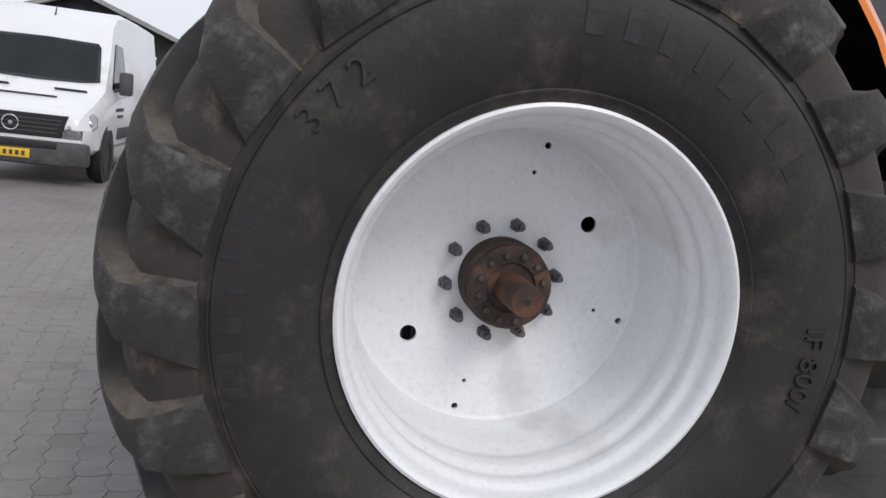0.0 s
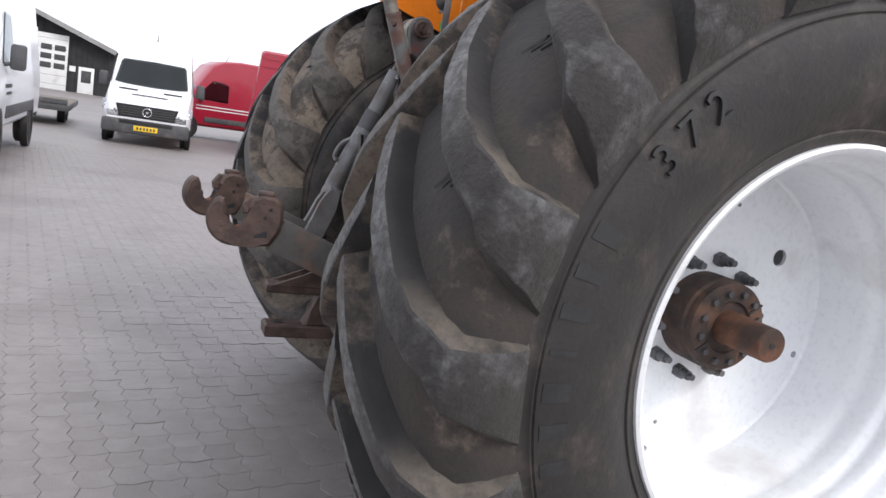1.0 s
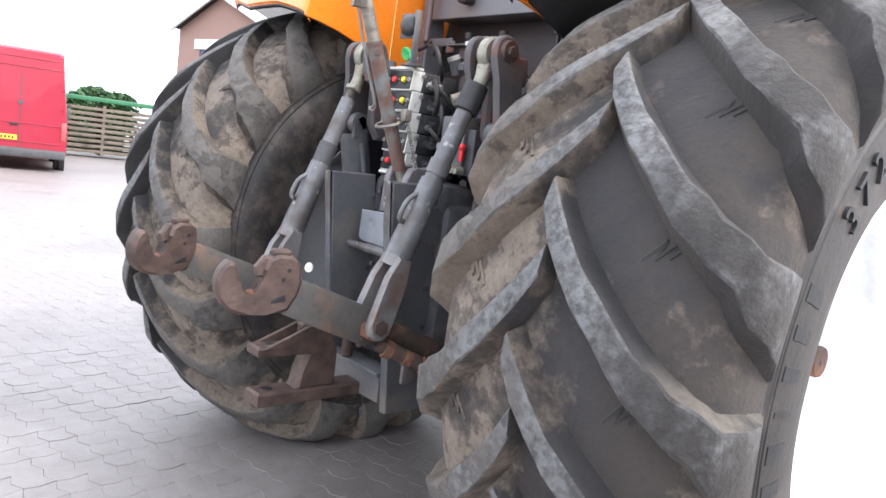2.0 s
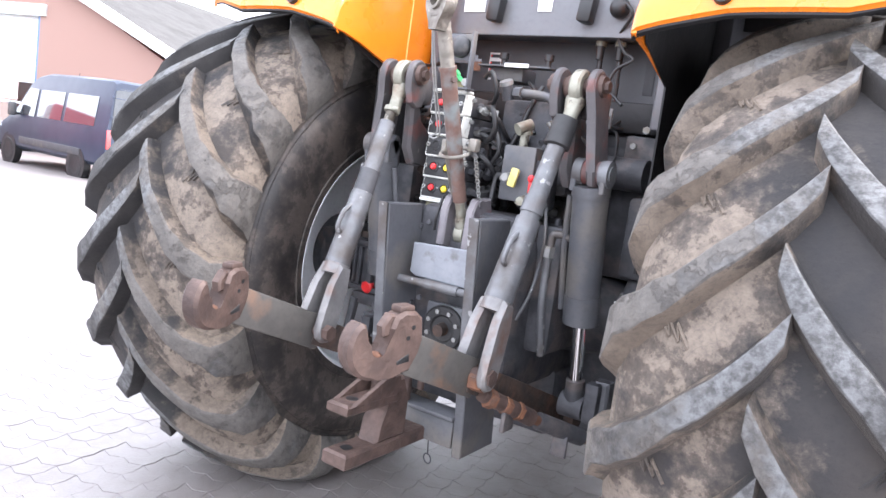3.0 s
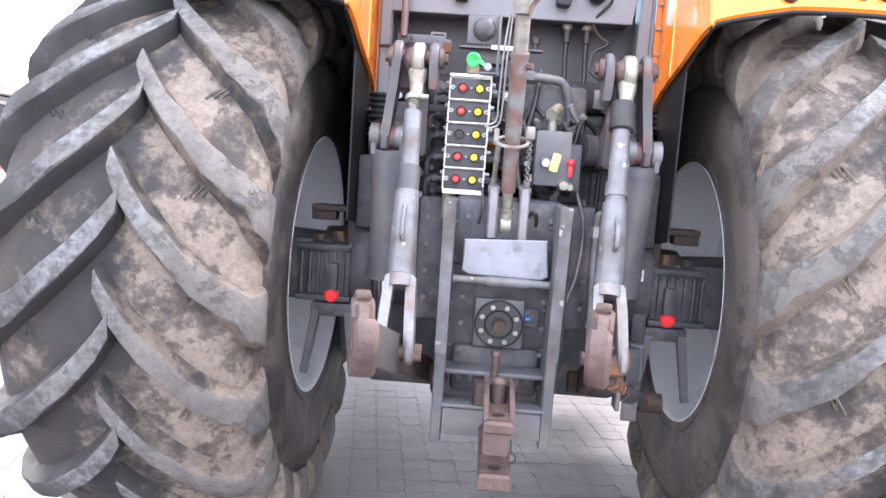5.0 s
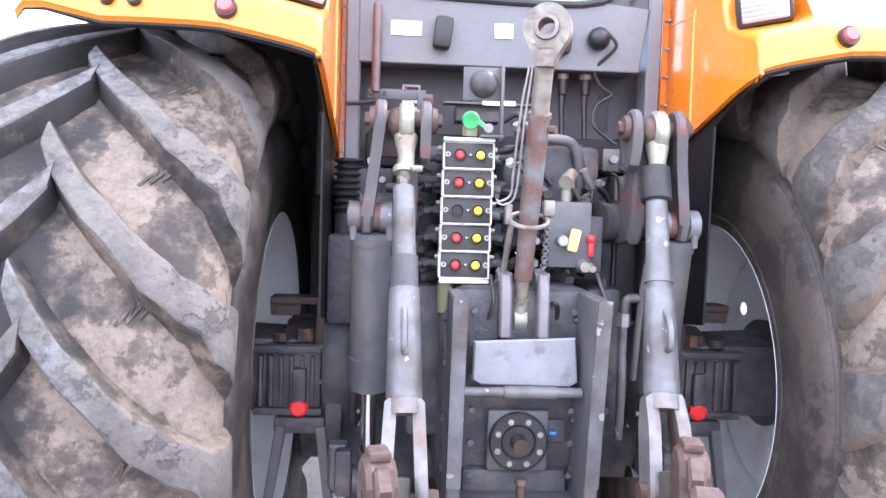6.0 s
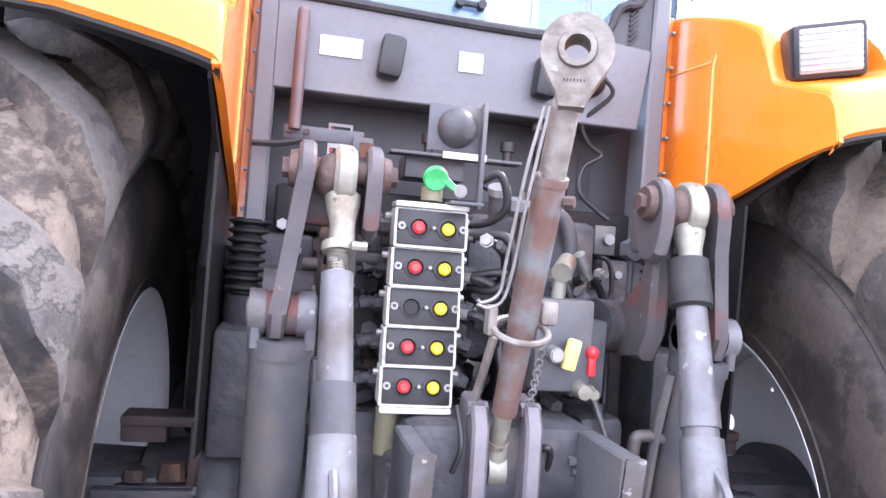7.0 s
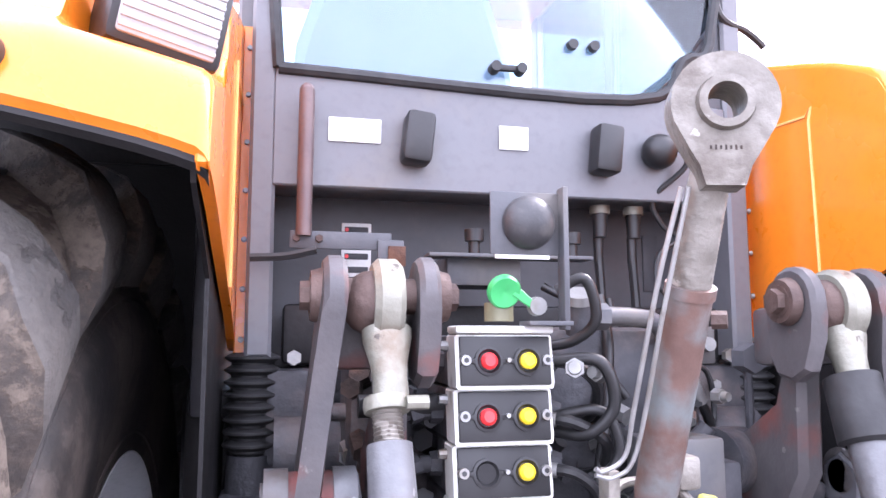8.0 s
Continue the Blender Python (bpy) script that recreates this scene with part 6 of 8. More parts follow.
# ---- tractor: pipes, hoses and small hydraulics ----
HOSES = [
    ([(-0.055, -0.40, 1.70), (-0.02, -0.42, 1.715), (0.0, -0.41, 1.66), (-0.02, -0.38, 1.63), (-0.055, -0.35, 1.62)], 0.008, BLACK),
    ([(-0.06, -0.38, 1.60), (0.0, -0.42, 1.60), (0.02, -0.42, 1.54), (-0.01, -0.40, 1.50), (-0.05, -0.36, 1.50)], 0.009, BLACK),
    ([(-0.06, -0.37, 1.52), (0.01, -0.40, 1.53), (0.035, -0.40, 1.47), (0.0, -0.38, 1.42)], 0.008, BLACK),
    ([(0.02, -0.33, 1.665), (0.10, -0.32, 1.665), (0.155, -0.31, 1.65), (0.18, -0.30, 1.58), (0.19, -0.29, 1.46)], 0.015, GREY),
    ([(0.03, -0.28, 1.60), (0.12, -0.27, 1.62), (0.20, -0.26, 1.56), (0.24, -0.24, 1.40)], 0.012, BLACK),
    ([(0.08, -0.25, 1.70), (0.07, -0.30, 1.62), (0.05, -0.33, 1.52), (0.02, -0.36, 1.40), (0.03, -0.40, 1.30)], 0.009, BLACK),
    ([(0.20, -0.20, 1.66), (0.235, -0.24, 1.58), (0.215, -0.30, 1.50), (0.20, -0.34, 1.45)], 0.008, BLACK),
    ([(0.235, -0.24, 1.55), (0.29, -0.22, 1.50), (0.31, -0.22, 1.38), (0.30, -0.25, 1.22), (0.27, -0.30, 1.10)], 0.009, BLACK),
    ([(-0.30, -0.20, 1.57), (-0.24, -0.24, 1.55), (-0.23, -0.28, 1.50)], 0.010, GREYDARK),
    ([(-0.36, -0.22, 1.52), (-0.28, -0.25, 1.52), (-0.22, -0.28, 1.52)], 0.014, GREYDARK),
    ([(0.055, -0.50, 1.22), (0.075, -0.52, 1.235), (0.085, -0.50, 1.20), (0.07, -0.47, 1.14)], 0.006, BLACK),
    ([(-0.09, -0.50, 1.30), (-0.085, -0.53, 1.24), (-0.095, -0.52, 1.19)], 0.005, BLACK),
    ([(0.21, -0.36, 1.33), (0.245, -0.40, 1.20), (0.235, -0.42, 1.05), (0.205, -0.44, 0.95)], 0.006, GREYLIGHT),
    ([(0.25, -0.33, 1.28), (0.252, -0.34, 1.20), (0.255, -0.34, 1.05), (0.25, -0.33, 0.88)], 0.013, GREYDARK),
    ([(0.0, -0.20, 1.72), (0.05, -0.24, 1.68), (0.06, -0.28, 1.60), (0.10, -0.30, 1.54)], 0.007, BLACK),
    ([(0.14, -0.16, 1.70), (0.13, -0.22, 1.62), (0.16, -0.28, 1.55)], 0.007, BLACK),
]
for pts, r, mat_h in HOSES:
    part("hose", hose(bm_new(), pts, r, 10), mat_h, tractor)
rng = random.Random(5)
for k in range(80):
    x, z = rng.uniform(-0.06, 0.21), rng.uniform(1.28, 1.54)
    y = rng.uniform(-0.36, -0.20)
    if rng.random() < 0.5:
        bm = hexa(bm_new(), (x, y, z), (rng.uniform(-1, 1), -1, rng.uniform(-0.5, 0.5)), rng.uniform(0.010, 0.018), rng.uniform(0.02, 0.05))
    else:
        bm = rod(bm_new(), (x, y, z), (x + rng.uniform(-0.04, 0.04), y - 0.02, z + rng.uniform(-0.05, 0.05)), rng.uniform(0.008, 0.016), None, 12)
    part("pipe_fitting", bm, rng.choice((GREYDARK, BLACK, BLACK, BLACK, ZINC)), tractor)
for k in range(44):
    x, z, y = rng.uniform(-0.33, -0.22), rng.uniform(1.22, 1.66), rng.uniform(-0.34, -0.22)
    bm = hexa(bm_new(), (x, y, z), (rng.uniform(-1, 0.3), -1, rng.uniform(-0.5, 0.5)), rng.uniform(0.010, 0.018), rng.uniform(0.02, 0.06))
    part("pipe_fitting", bm, rng.choice((GREYDARK, BLACK, BLACK, ZINC, HUBMETAL)), tractor)
# black bar put in for the band of shade below the cab shelf
part("cab_mount_strip", box(bm_new(), (0.0, -0.03, 1.640), (0.86, 0.07, 0.105), 0.01), LINER, tractor, "black strip standing for the shade under the cab shelf")
bm = hexa(bm_new(), (0.052, -0.335, 1.665), (-1, 0, 0), 0.021, 0.026)
part("pipe_union", bm, GREY, tractor)
bm = rod(bm_new(), (0.006, -0.335, 1.640), (0.000, -0.350, 1.688), 0.020, 0.020, 16)
tee = part("pipe_tee", bm, GREYDARK, tractor, "dark pipe tee with a silver plug")
part("silver_plug", rod(bm_new(), (0.000, -0.350, 1.688), (-0.002, -0.356, 1.700), 0.024, 0.022, 18), ZINC, tee)
for at, way, r in (((-0.030, -0.400, 1.590), (-0.4, -1, 0.1), 0.015), ((0.012, -0.400, 1.583), (-1, -0.6, 0.1), 0.014), ((0.215, -0.36, 1.545), (0.3, -1, 0), 0.012)):
    bm = hexa(bm_new(), at, way, r, 0.016)
    rod(bm, Vector(at) + Vector(way).normalized() * 0.015, Vector(at) + Vector(way).normalized() * 0.026, r * 0.7, r * 0.6, 10)
    part("silver_fitting", bm, ZINC, tractor)
bm = box(bm_new(), (0.10, -0.22, 1.50), (0.28, 0.14, 0.30), 0.02)
box(bm, (-0.27, -0.20, 1.44), (0.13, 0.14, 0.40), 0.02)
part("valve_manifold", bm, GREYDARK, tractor, "dark greasy hydraulic manifold")
part("accumulator", rod(bm_new(), (0.225, -0.33, 1.44), (0.30, -0.30, 1.44), 0.055, 0.05, 24), GREYDARK, tractor)
part("pressure_switch", rod(bm_new(), (0.31, -0.30, 1.60), (0.31, -0.33, 1.60), 0.026, 0.024, 6), GREY, tractor)
part("switch_stem", rod(bm_new(), (0.31, -0.31, 1.58), (0.31, -0.31, 1.44), 0.007, 0.007, 8), GREYDARK, tractor)
part("axle_label", box(bm_new(), (0.470, -0.262, 1.030), (0.038, 0.003, 0.040), 0.0005, Matrix.Rotation(radians(14), 4, "Z")), STICKER, tractor, "small white label with a dark mark")
part("label_mark", box(bm_new(), (0.471, -0.2645, 1.032), (0.018, 0.002, 0.016), 0.0005, Matrix.Rotation(radians(40), 4, "Y")), PRINT, tractor)
part("blue_plug", box(bm_new(), (0.082, -0.515, 0.90), (0.016, 0.012, 0.010), 0.002), make("blue_plastic", (0.02, 0.16, 0.55), (0.03, 0.2, 0.6), 0.4, bump=0.0), tractor)
part("small_cover", box(bm_new(), (0.085, -0.492, 0.90), (0.065, 0.012, 0.06), 0.004), GREYDARK, tractor)

# ---- tractor: fenders ----
def arc_pt(r, deg):
    """Round the rear axle; 0 degrees is straight back, 90 straight up."""
    return (-r * math.cos(radians(deg)), AXLE + r * math.sin(radians(deg)))


def fender(s):
    base = new("fender")
    base.parent = tractor
    tagged(base, "glossy orange rear fender with black lining")
    # (y, z) at the inner wall, with a notch for the lamp, and further out
    near = [(-0.640, 1.805), (-0.652, 1.812), (-0.646, 1.85), (-0.635, 1.88), (-0.624, 1.900), (-0.612, 1.907), (-0.534, 1.928), (-0.464, 1.949), (-0.452, 1.962), (-0.438, 2.005), (-0.427, 2.04), (-0.41, 2.070),
            (-0.384, 2.085), (-0.354, 2.100), (-0.304, 2.124), (-0.24, 2.147), (-0.18, 2.166), (-0.125, 2.183), (-0.07, 2.197), (-0.019, 2.206)]
    far = [(-0.632, 1.862), (-0.641, 1.868), (-0.639, 1.89), (-0.633, 1.915), (-0.623, 1.936), (-0.612, 1.946), (-0.594, 1.956), (-0.577, 1.966), (-0.569, 1.975), (-0.545, 2.010), (-0.507, 2.047), (-0.45, 2.083),
           (-0.415, 2.100), (-0.38, 2.115), (-0.31, 2.138), (-0.24, 2.158), (-0.18, 2.177), (-0.125, 2.193), (-0.07, 2.207), (-0.019, 2.216)]
    for d, r in ((94, 1.262), (100, 1.262), (108, 1.255), (118, 1.240), (128, 1.222), (138, 1.207), (149, 1.197), (160, 1.190)):
        near.append(arc_pt(r, d))
        far.append(arc_pt(r + 0.008, d))
    xs = [0.512, 0.516, 0.524, 0.545, 0.580, 0.620, 0.660, 0.672, 0.70, 0.74, 0.80, 0.9, 1.0, 1.13, 1.180, 1.205]
    lift = [-0.010, -0.004, 0.0, 0.001, 0.002, 0.002, 0.002, 0.002, 0.002, 0.002, 0.003, 0.004, 0.003, -0.004, -0.020, -0.050]
    bm = bm_new()

    def spot(i, x, h):
        (ya, za), (yb, zb) = near[i], far[i]
        out = min(1.0, (x - 0.512) / 0.155)
        if i < 5:
            w = min(1.0, (x - 0.512) / 0.24) ** 0.8 if i < 3 else out
        elif i < 12:
            w = 0.0 if x < 0.665 else 1.0
            if w == 0.0 and i < 9:
                za += 0.036 * out
        else:
            w = out
        y, z = ya + (yb - ya) * w, za + (zb - za) * w
        if i < 5 and x > 1.0:
            c = (x - 1.0) / 0.205 * 0.75
            y, z = y + (far[5][0] - y) * c, z + (far[5][1] - z) * c
        r = math.hypot(y, z - AXLE)
        return (s * x, y * (r + h) / r, AXLE + (z - AXLE) * (r + h) / r)

    def sheet(extra):
        return [[bm.verts.new(spot(i, x, h + extra)) for x, h in zip(xs, lift)] for i in range(len(near))]
    outer, inner = sheet(0.0), sheet(-0.018)
    for g in (outer, inner):
        for a, b in zip(g, g[1:]):
            for k in range(len(xs) - 1):
                f = bm.faces.new((a[k], a[k + 1], b[k + 1], b[k]))
                f.material_index = 0 if g is outer else 1
    for i in range(len(near) - 1):
        for k in (0, len(xs) - 1):
            bm.faces.new((outer[i][k], outer[i + 1][k], inner[i + 1][k], inner[i][k]))
    for i in (0, len(near) - 1):
        for k in range(len(xs) - 1):
            bm.faces.new((outer[i][k], outer[i][k + 1], inner[i][k + 1], inner[i][k]))
    part("fender_shell", bm, [ORANGE, LINER], base)
    # inner wall between shell and cab
    low = [(0.0, 1.610), (-0.142, 1.675), (-0.27, 1.706), (-0.40, 1.744), (-0.508, 1.777), (-0.589, 1.797)]
    high = [(y * 0.99, AXLE + (z - AXLE) * 0.99) for y, z in near[:21]]
    line = [(-y, z) for y, z in low] + [(-y, z) for y, z in high]
    wall = part("fender_side", prism(bm_new(), line, 0.014, side_on(s * 0.518, 0, 0), 0.003), ORANGE, base)
    bm = hose(bm_new(), [(s * 0.510, -0.248, 1.708), (s * 0.510, -0.242, 2.030), (s * 0.510, -0.234, 2.042), (s * 0.510, -0.04, 2.052)], 0.0028, 6, 2)
    part("panel_seam", bm, make("pale_seam", (0.85, 0.42, 0.12), (0.88, 0.46, 0.16), 0.4, bump=0.0), wall)
    # black lining, on the wheel's side
    liner = [arc_pt(1.090, 56)] + [arc_pt(1.085, d) for d in range(62, 161, 8)]
    line = [(-y, z) for y, z in liner] + [(-0.9, 1.20), (-0.05, 1.10), (0.36, 1.16), (0.37, 1.71), (0.58, 1.795)]
    part("arch_lining", prism(bm_new(), line, 0.006, side_on(s * 0.532, 0, 0)), LINER, base, "black wheel arch lining")
    # added plate that blocks the sky between tyre and fender
    bm = box(bm_new(), (s * 0.81, 0.16, 2.085), (0.54, 0.012, 0.215), 0.003)
    part("arch_bulkhead", bm, LINER, base, "added black plate closing the wheel arch against the sky")
    return base


for s in (-1, 1):
    f = fender(s)
    turn = Matrix.Rotation(radians(-25 * s), 4, "Z") @ Matrix.Rotation(radians(-7 * s), 4, "Y") @ Matrix.Rotation(radians(10), 4, "X")
    t = Matrix.Translation((s * 0.574, -0.524, 2.001)) @ turn
    bm = box(bm_new(), t @ Vector((0, 0.03, 0)), (0.132, 0.11, 0.106), 0.012, turn)
    lamp = part("work_lamp", bm, BLACK, f, "rectangular work lamp with ribbed clear lens")
    part("lamp_lens", box(bm_new(), t @ Vector((0, -0.026, 0)), (0.110, 0.008, 0.084), 0.004, turn), LAMPLENS, lamp, "ribbed clear lens")
    for k in range(7):
        part("lens_rib", box(bm_new(), t @ Vector((0, -0.0305, -0.034 + 0.0112 * k)), (0.108, 0.005, 0.005), 0.001, turn), LAMPLENS, lamp)
    y1, z1 = -0.640, 1.901
    bm = rod(bm_new(), (s * 0.725, y1 + 0.012, z1 - 0.004), (s * 0.725, y1 - 0.012, z1 + 0.002), 0.026, 0.024, 22)
    rf = part("reflector", bm, BLACK, f, "round red reflector in a black ring")
    part("reflector_glass", rod(bm_new(), (s * 0.725, y1 - 0.008, z1 + 0.001), (s * 0.725, y1 - 0.020, z1 + 0.005), 0.019, 0.016, 20), REDLENS, rf)
    for bx, cap in ((0.925, GREENCAP if s < 0 else REDCAP), (0.985, BLACK)):
        bm = rod(bm_new(), (s * bx, y1 + 0.012, z1 + 0.006), (s * bx, y1 - 0.012, z1 + 0.012), 0.017, 0.015, 18)
        bt = part("push_button", bm, BLACK, f, "outside push button")
        part("button_cap", rod(bm_new(), (s * bx, y1 - 0.01, z1 + 0.011), (s * bx, y1 - 0.020, z1 + 0.014), 0.011, 0.010, 14), cap, bt)

# ---- tractor: front end, mostly hidden ----
bm = prism(bm_new(), [(-1.50, 1.35), (-1.50, 2.02), (-2.2, 1.98), (-3.10, 1.82), (-3.28, 1.60), (-3.30, 1.20), (-2.6, 1.15)], 0.80, side_on(0, 0, 0), 0.05)
hood = part("hood", bm, ORANGE, tractor, "orange engine hood")
part("grille", box(bm_new(), (0, 3.30, 1.42), (0.60, 0.02, 0.40), 0.01), BLACK, hood)
part("engine_block", box(bm_new(), (0, 2.1, 0.98), (0.46, 2.3, 0.62), 0.04), GREYDARK, tractor, "dark grey engine and frame")
part("front_axle", rod(bm_new(), (-0.80, 2.75, 0.72), (0.80, 2.75, 0.72), 0.09, 0.09, 18), GREYDARK, tractor, "dark grey front axle")
for s in (-1, 1):
    w = new("front_wheel")
    w.parent = tractor
    w.location = (s * 0.93, 2.75, 0.72)
    tagged(w, "smaller front wheel with black tyre")
    part("tyre", lathe(bm_new(), [(-0.16, 0.38), (-0.24, 0.44), (-0.27, 0.55), (-0.25, 0.66), (-0.20, 0.695), (0, 0.70), (0.20, 0.695), (0.25, 0.66), (0.27, 0.55), (0.24, 0.44), (0.16, 0.38)], 64), RUBBER, w)
    bm = lathe(bm_new(), [(-0.16, 0.39), (-0.10, 0.36), (0.10, 0.36), (0.16, 0.39)], 48)
    lathe(bm, [(s * 0.03, 0.36), (s * 0.03, 0.12), (s * 0.16, 0.11), (s * 0.16, 0.0)], 48)
    part("rim", bm, RIMPAINT, w)
    first = None
    for half in (-1, 1):
        bm = bm_new()
        box(bm, (half * 0.12, 0, 0.715), (0.25, 0.075, 0.055), 0.010, Matrix.Rotation(radians(half * 38), 4, "Z"))
        first = None
        for k in range(18):
            if first is None:
                first = part("tread_bar", bm, [LUG[1], LUGTOP[1]], w)
                ob = first
            else:
                ob = new("tread_bar", first.data)
                ob.parent = w
            ob.rotation_euler = (radians(20 * k + (10 if half > 0 else 0)), 0, 0)
    bm = box(bm_new(), (s * 0.70, 1.25, 0.95), (0.40, 0.75, 0.62), 0.05)
    tank = part("fuel_tank", bm, BLACK, tractor, "black side fuel tank with steps")
    for k in range(3):
        part("step", box(bm_new(), (s * 0.98, 1.25, 0.55 + 0.30 * k), (0.24, 0.50, 0.03), 0.006), GREY, tank)

# ---- vehicles in the yard ----
def loft(bm, stations):
    """Rings of (y, z) half-outlines along x, mirrored, joined to one skin with closed ends."""
    rings = []
    for x, half in stations:
        full = [(y, z) for y, z in half] + [(-y, z) for y, z in reversed(half)]
        rings.append([bm.verts.new((x, y, z)) for y, z in full])
    k = len(rings[0])
    for a, b in zip(rings, rings[1:]):
        for i in range(k):
            bm.faces.new((a[i], a[(i + 1) % k], b[(i + 1) % k], b[i]))
    bm.faces.new(rings[0])
    bm.faces.new(rings[-1][::-1])
    return bm


def road_wheel(name, parent, x, y, r, w, side):
    hub = new(name)
    hub.parent = parent
    hub.location = (x, y, r)
    turn = Matrix.Rotation(radians(90 * side), 4, "Z")
    part("tyre", lathe(bm_new(), [(-w / 2, r * 0.62), (-w / 2, r * 0.90), (-w * 0.38, r), (w * 0.38, r), (w / 2, r * 0.90), (w / 2, r * 0.62)], 32, turn), SMALLRUBBER, hub)
    part("wheel_trim", lathe(bm_new(), [(w * 0.42, r * 0.63), (w * 0.36, r * 0.55), (w * 0.40, r * 0.30), (w * 0.46, r * 0.2), (w * 0.46, 0.0)], 28, turn), ALLOY, hub)
    return hub


def number_plate(parent, x, y, z, facing):
    pl = part("number_plate", box(bm_new(), (x, y, z), (0.012, 0.52, 0.115), 0.003), PLATE, parent, "yellow number plate")
    for k in range(6):
        part("plate_bar", box(bm_new(), (x + facing * 0.0075, y - 0.175 + 0.072 * k, z), (0.003, 0.040, 0.060), 0.0), PRINT, pl)
    return pl


def van(at, paint, label, height=2.45, glazed=False, stripe=False, star=True, dome=False, group=""):
    v = thing("van", label, "van", at, group)
    L, H = 5.9, height
    def half(top, top_w, belt=1.15, low=0.42, w=0.985):
        pts = [(w * 0.90, low), (w * 0.985, low + 0.08), (w, min(top - 0.05, 0.75)), (w * 0.995, min(top - 0.03, belt)), ((w * 0.95 + top_w) / 2 + 0.02, (min(top, belt + 0.4) + top) / 2), (top_w + 0.05, top - 0.05), (top_w - 0.03, top)]
        return pts
    st = [(-0.02, half(0.85, 0.74, 0.62, 0.42, 0.86)), (-0.12, half(0.98, 0.80, 0.74, 0.40, 0.93)), (-0.40, half(1.08, 0.84, 0.90, 0.40, 0.97)), (-0.95, half(1.27, 0.88, 1.08, 0.40)),
          (-1.10, half(1.40, 0.86, 1.15))] + ([(-1.55, half(1.98, 0.82)), (-1.66, half(2.10, 0.80)), (-1.86, half(H - 0.20, 0.78)), (-2.20, half(H - 0.06, 0.77))] if dome else [(-1.80, half(H - 0.26, 0.79)), (-2.15, half(H - 0.08, 0.77))]) + [ (-2.7, half(H, 0.77)), (-4.2, half(H + 0.01, 0.77)), (-L + 0.10, half(H - 0.01, 0.77)), (-L, half(H - 0.07, 0.74, w=0.96))]
    body = part("body", loft(bm_new(), st), paint, v)
    # windscreen and cab side windows
    wt = 0.78 if dome else 1.02
    part("windscreen", prism(bm_new(), [(-0.83, 0.05), (-0.60, 0.01), (0.0, -0.02), (0.60, 0.01), (0.83, 0.05), (0.75, wt - 0.10), (0.70, wt - 0.02), (0.0, wt), (-0.70, wt - 0.02), (-0.75, wt - 0.10)], 0.02,
              Matrix.Translation((-1.045, 0, 1.365)) @ Matrix(((0, -0.62, 0.78, 0), (1, 0, 0, 0), (0, 0.78, 0.62, 0), (0, 0, 0, 1))), 0.004), CARGLASS, v, smooth=False)
    # no cabin is modelled: a dark sheet stands for its shade behind the glass
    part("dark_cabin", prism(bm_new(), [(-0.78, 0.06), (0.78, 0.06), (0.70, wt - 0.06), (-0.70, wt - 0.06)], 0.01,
         Matrix.Translation((-1.052, 0, 1.362)) @ Matrix(((0, -0.62, 0.78, 0), (1, 0, 0, 0), (0, 0.78, 0.62, 0), (0, 0, 0, 1)))), CABSHADE, v)
    for s in (-1, 1):
        spots = [[(-1.25, 1.32), (-2.35, 1.28), (-2.35, 1.98), (-1.85, 2.0)]]
        if glazed:
            spots += [[(-2.50, 1.30), (-3.75, 1.30), (-3.75, 1.98), (-2.50, 1.98)], [(-3.90, 1.30), (-5.35, 1.30), (-5.35, 1.98), (-3.90, 1.98)]]
        for sp in spots:
            bm = prism(bm_new(), [(x, z) for x, z in sp], 0.012, Matrix.Translation((0, s * 0.945, 0)) @ Matrix(((1, 0, 0, 0), (0, 0, -s, 0), (0, 1, 0, 0), (0, 0, 0, 1))) , 0.002)
            for q in bm.verts:
                q.co.y += s * (0.045 - 0.135 * max(0, q.co.z - 1.15)) * 1.0
            part("side_window", bm, CARGLASS if not glazed else make("tinted_glass", (0.03, 0.035, 0.042), (0.05, 0.055, 0.06), 0.06, 0.0, bump=0.0, coat=1.0), v, smooth=False)
        bm = box(bm_new(), (-1.42, s * 1.12, 1.42), (0.13, 0.19, 0.34), 0.04)
        rod(bm, (-1.40, s * 0.95, 1.30), (-1.42, s * 1.08, 1.34), 0.025, 0.025, 8)
        part("mirror", bm, TRIM, v, "dark grey door mirror")
        lamp_m = Matrix.Translation((-0.150, s * 0.79, 0.83)) @ Matrix.Rotation(radians(s * 36), 4, "Z") @ Matrix.Rotation(radians(-12), 4, "Y")
        bm = prism(bm_new(), [(-0.21, -0.10), (0.12, -0.12), (0.22, -0.04), (0.24, 0.10), (0.18, 0.15), (-0.12, 0.03)], 0.10, lamp_m @ Matrix(((0, 0, 1, 0), (s, 0, 0, 0), (0, 1, 0, 0), (0, 0, 0, 1))), 0.02)
        hl = part("headlight", bm, HEADLIGHT, v, "clear headlight")
        for u in (-0.06, 0.10):
            part("headlight_bowl", ball(bm_new(), lamp_m @ Vector((0.045, s * u, 0.0)), 0.048, 14, (0.5, 1, 1)), CHROME, hl)
        part("side_moulding", box(bm_new(), (-3.2, s * 0.985, 0.66), (3.2, 0.03, 0.17), 0.01), TRIM, v)
        for wx in (-0.98, -4.62):
            part("wheel_arch", lathe(bm_new(), [(-0.10, 0.0), (-0.10, 0.435), (0.012, 0.435), (0.012, 0.0)], 32, Matrix.Translation((wx, s * 0.972, 0.37)) @ Matrix.Rotation(radians(90 * s), 4, "Z")), BLACK, v)
            road_wheel("wheel", v, wx, s * 0.875, 0.345, 0.235, s)
